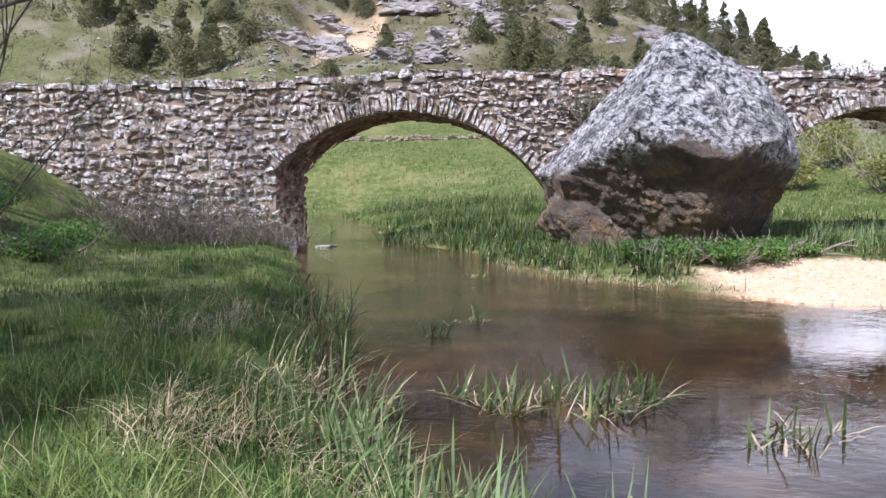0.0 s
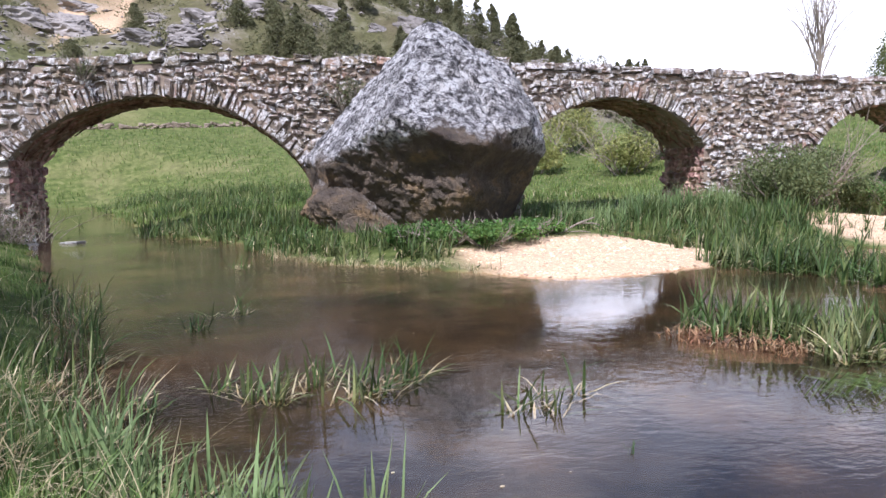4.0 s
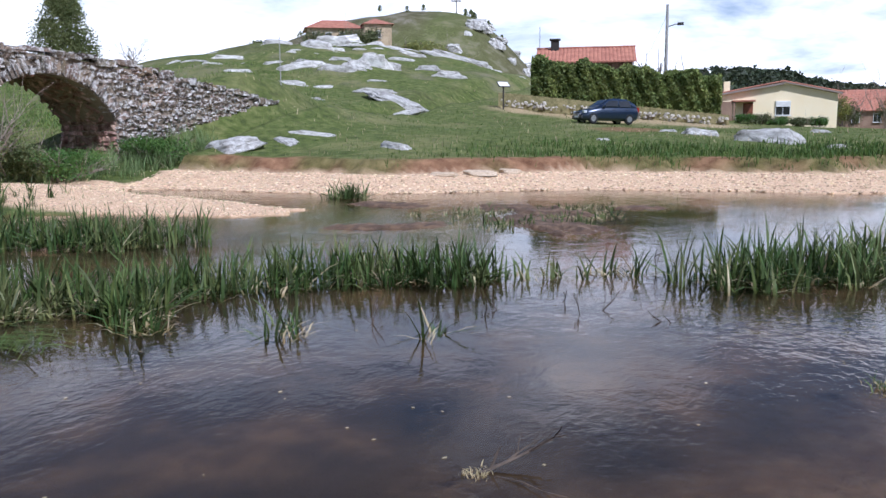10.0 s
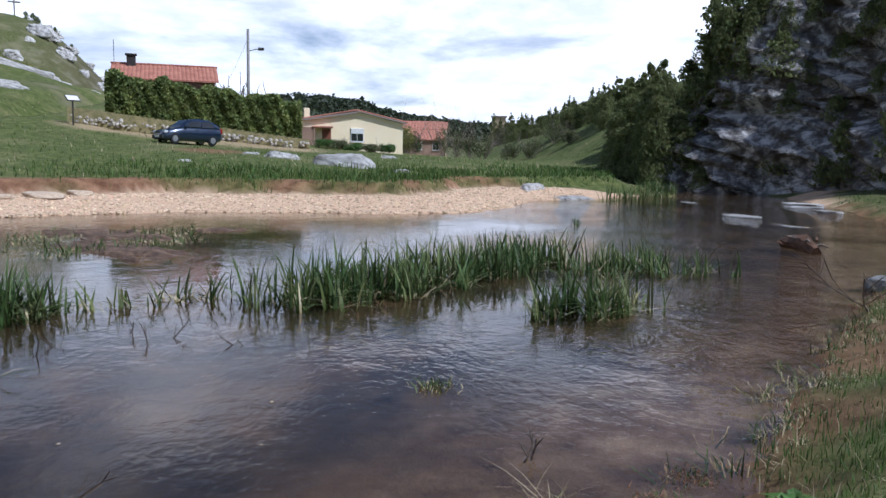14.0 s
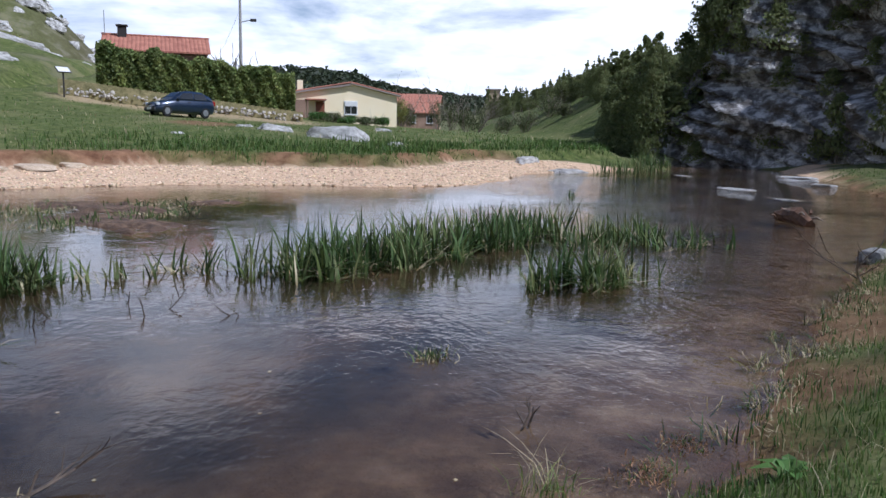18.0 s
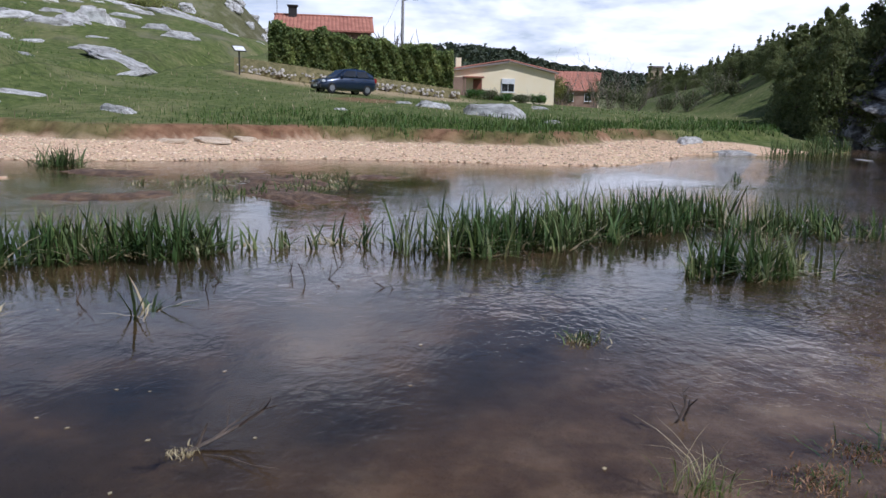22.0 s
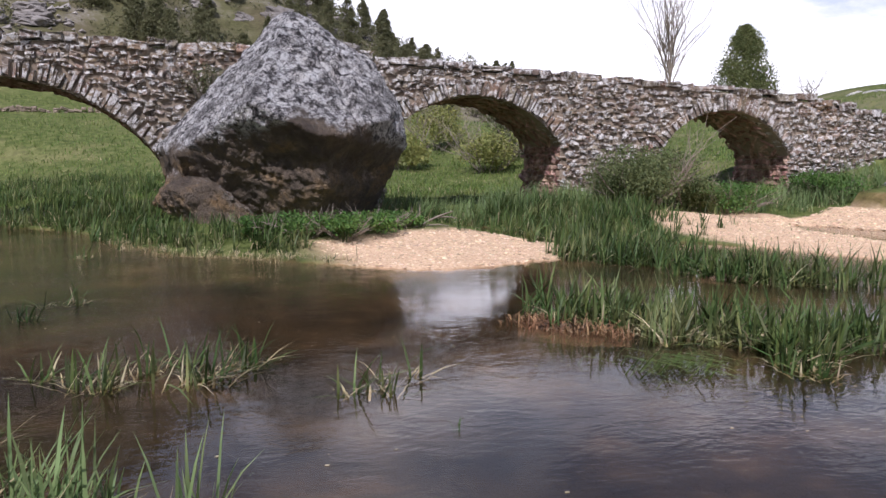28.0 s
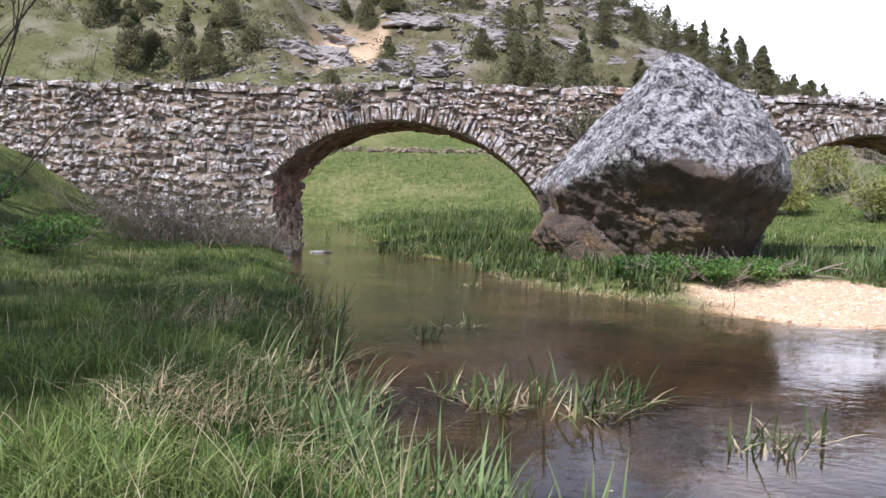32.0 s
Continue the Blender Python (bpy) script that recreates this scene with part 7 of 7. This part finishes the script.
utility_pole(73.4, 6.35, 12.3 + 0.2 - land_at(73.4, 6.35), 0.17, "tall grey utility pole with a lamp arm", True)
utility_pole(72.6, 6.7, 7.4 + 0.2 - land_at(72.6, 6.7), 0.10, "short dark pole beside the utility pole")
utility_pole(36.2, 21.5, 2.6, 0.028, "thin dark iron post standing on the grassy slope")
sx, sy = 53.2, 14.9
sg = thing("info_sign", pose(sx, sy, land_at(sx, sy), 0, 0, -75), "small tilted information board on a dark post", "sign")
SH = 4.90 - land_at(sx, sy)
part("post", boxed(-0.05, 0.05, -0.05, 0.05, -0.3, SH - 0.15, bevel=0.008), IRON, sg)
bd = part("board", boxed(-0.42, 0.42, -0.03, 0.03, -0.28, 0.28, bevel=0.01), IRON, sg)
bd.matrix_basis = pose(0, 0, SH - 0.05, -52, 0, 30)
part("panel", boxed(-0.38, 0.38, -0.036, -0.031, -0.24, 0.24), WHITE, bd, "pale printed panel")
cx, cy = 235.0, 83.0
cross = thing("summit_cross", pose(cx, cy, land_at(cx, cy), 0, 0, -70), "dark wooden cross on the bare summit", "cross")
part("upright", boxed(-0.16, 0.16, -0.16, 0.16, -0.3, 5.0, bevel=0.02), BARK, cross)
part("crossbar", boxed(-1.5, 1.5, -0.12, 0.12, 3.4, 3.75, bevel=0.02), BARK, cross)
for k, (x, y, s) in enumerate([(236, 80.5, 0.5), (237, 79, 0.6), (236, 77.5, 0.5), (238, 75, 0.45), (228, 96, 0.4), (224, 103, 0.4), (232, 72, 0.5), (239, 70, 0.4), (226, 90, 0.4)]):
    o = copy_thing(bush, Matrix())
    o.matrix_basis = pose(x, y, land_at(x, y) - 0.1, 0, 0, k * 40) @ Matrix.Scale(s * 2.2, 4)
    o["label"] = "small dark bush on the distant hill"

FARPINE = leafy("far dark pine foliage", [(0.3, (0.03, 0.042, 0.022)), (0.7, (0.06, 0.075, 0.036))], 0.3, 0.02, 0.2)
# woods on the far ridge, too far to count
g = np.random.default_rng(9)
a, r = np.radians(g.uniform(60, 112, 9000)), g.uniform(430, 760, 9000)
x, y = r * np.sin(a), r * np.cos(a)
z = land(x, y)
ok = (wave(x, y, 90, 5) > -0.45) & (z > 6)
p = np.repeat(np.stack([x, y, z], -1)[ok], 5, 0)
p = p + g.normal(0, 1, p.shape) * [2.2, 2.2, 1.2] + [0, 0, 2.2]
tagged(part("far_wood", leaf_cards(p, 3.4, 0.3, 1.3), FARPINE), "dark pine wood on the distant ridge", "wood", kind="stuff")


# ---- car ----
PAINT = plain("dark blue car paint", (0.014, 0.027, 0.056), 0.28, 0.25, 1.0)
RUBBER = plain("tyre rubber", (0.02, 0.02, 0.02), 0.9)
ALLOY = plain("silver wheel", (0.55, 0.56, 0.58), 0.35, 0.9)
PLASTIC = plain("dark plastic", (0.03, 0.03, 0.032), 0.6)
LENS = plain("clear lamp lens", (0.62, 0.64, 0.66), 0.12)
REDLENS = plain("red lamp lens", (0.30, 0.02, 0.015), 0.2)


def loft(sections):
    """Sections across the car: x, half width low, half width high, bottom, top."""
    vs, fs, m = [], [], 10
    for x, w0, w1, z0, z1 in sections:
        ring = [(-w0 * 0.86, z0), (-w0, z0 + (z1 - z0) * 0.22), (-(w0 + w1) / 2 * 1.01, z0 + (z1 - z0) * 0.6), (-w1, z0 + (z1 - z0) * 0.9), (-w1 * 0.82, z1)]
        ring += [(-a, b) for a, b in ring[::-1]]
        vs += [(x, a, b) for a, b in ring]
    for i in range(len(sections) - 1):
        for k in range(m):
            fs.append((i * m + k, i * m + m + k, i * m + m + (k + 1) % m, i * m + (k + 1) % m))
    fs.append(tuple(range(m))[::1])
    fs.append(tuple(len(vs) - 1 - k for k in range(m)))
    return vs, fs


def car(m):
    t = thing("car", m, "dark blue five-door hatchback parked on the grass", "car")
    body = part("body", loft([(2.0, 0.60, 0.55, 0.30, 0.60), (1.9, 0.74, 0.68, 0.22, 0.70), (1.55, 0.82, 0.76, 0.20, 0.80), (1.0, 0.83, 0.80, 0.20, 0.90), (0.7, 0.83, 0.81, 0.20, 0.95), (-1.3, 0.83, 0.81, 0.20, 1.0), (-1.75, 0.80, 0.76, 0.24, 1.0), (-1.95, 0.72, 0.68, 0.34, 0.94)]), PAINT, t, smooth=True)
    part("cabin", loft([(0.95, 0.76, 0.66, 0.86, 0.97), (0.25, 0.78, 0.62, 0.86, 1.38), (-0.25, 0.78, 0.62, 0.86, 1.45), (-1.15, 0.78, 0.61, 0.86, 1.42), (-1.7, 0.75, 0.62, 0.86, 1.18), (-1.9, 0.70, 0.62, 0.86, 0.98)]), PAINT, t, smooth=True)
    for sgn in (1, -1):
        for x0, x1, x2, x3 in ((0.62, 0.18, -0.42, -0.42), (-0.52, -0.52, -1.2, -1.35)):
            q = [(x0, 0.80, 0.98), (x3, 0.80, 1.0), (x2, 0.70, 1.33), (x1, 0.70, 1.31)]
            vs = [(a, sgn * b, c) for a, b, c in q] + [(a, sgn * (b - 0.04), c) for a, b, c in q]
            part("side_window", (vs, [(0, 1, 2, 3), (7, 6, 5, 4), (0, 4, 5, 1), (1, 5, 6, 2), (2, 6, 7, 3), (3, 7, 4, 0)]), PANE, t)
        for x in (1.28, -1.25):
            bm = bmesh.new()
            bmesh.ops.create_cone(bm, cap_ends=True, segments=24, radius1=0.30, radius2=0.30, depth=0.20, matrix=Matrix.Rotation(radians(90), 4, "X"))
            bmesh.ops.bevel(bm, geom=[e for e in bm.edges if len(e.link_faces) == 2 and e.calc_face_angle(0) > 1], offset=0.03, segments=2, affect="EDGES")
            w = part("wheel", bm, RUBBER, t)
            w.matrix_basis = pose(x, sgn * 0.74, 0.30)
            bm = bmesh.new()
            bmesh.ops.create_cone(bm, cap_ends=True, segments=18, radius1=0.20, radius2=0.17, depth=0.22, matrix=Matrix.Rotation(radians(-90 * sgn), 4, "X"))
            part("rim", bm, ALLOY, w)
        part("mirror", boxed(0.50, 0.68, sgn * 0.86 - 0.07, sgn * 0.86 + 0.07, 0.95, 1.07, bevel=0.02), PAINT, t)
        part("headlight", boxed(1.70, 1.93, sgn * 0.60 - 0.14, sgn * 0.60 + 0.14, 0.58, 0.72, bevel=0.03), LENS, t)
        part("tail_light", boxed(-1.97, -1.80, sgn * 0.64 - 0.09, sgn * 0.64 + 0.09, 0.72, 0.98, bevel=0.02), REDLENS, t)
        for x in (-0.15, -1.05):
            part("door_handle", boxed(x - 0.08, x + 0.08, sgn * 0.825 - 0.015, sgn * 0.825 + 0.015, 0.80, 0.83, bevel=0.005), PLASTIC, t)
    ws = [(0.86, -0.60, 1.0), (0.86, 0.60, 1.0), (0.33, 0.54, 1.36), (0.33, -0.54, 1.36)]
    part("windscreen", (ws + [(a - 0.05, b, c - 0.04) for a, b, c in ws], [(0, 1, 2, 3), (7, 6, 5, 4), (0, 4, 5, 1), (1, 5, 6, 2), (2, 6, 7, 3), (3, 7, 4, 0)]), PANE, t)
    part("front_bumper", boxed(1.85, 2.04, -0.66, 0.66, 0.26, 0.46, bevel=0.05), PLASTIC, t)
    part("grille", boxed(1.93, 2.01, -0.28, 0.28, 0.54, 0.66, bevel=0.02), PLASTIC, t)
    part("number_plate", boxed(2.04, 2.055, -0.26, 0.26, 0.34, 0.45, bevel=0.004), WHITE, t)
    return t


car(pose(48.6, 7.35, land_at(48.6, 7.35) - 0.02, 0, 0, 126) @ pose(0, 0, 0, 0, -2, 0) @ Matrix.Diagonal((0.90, 1.0, 1.02, 1)))
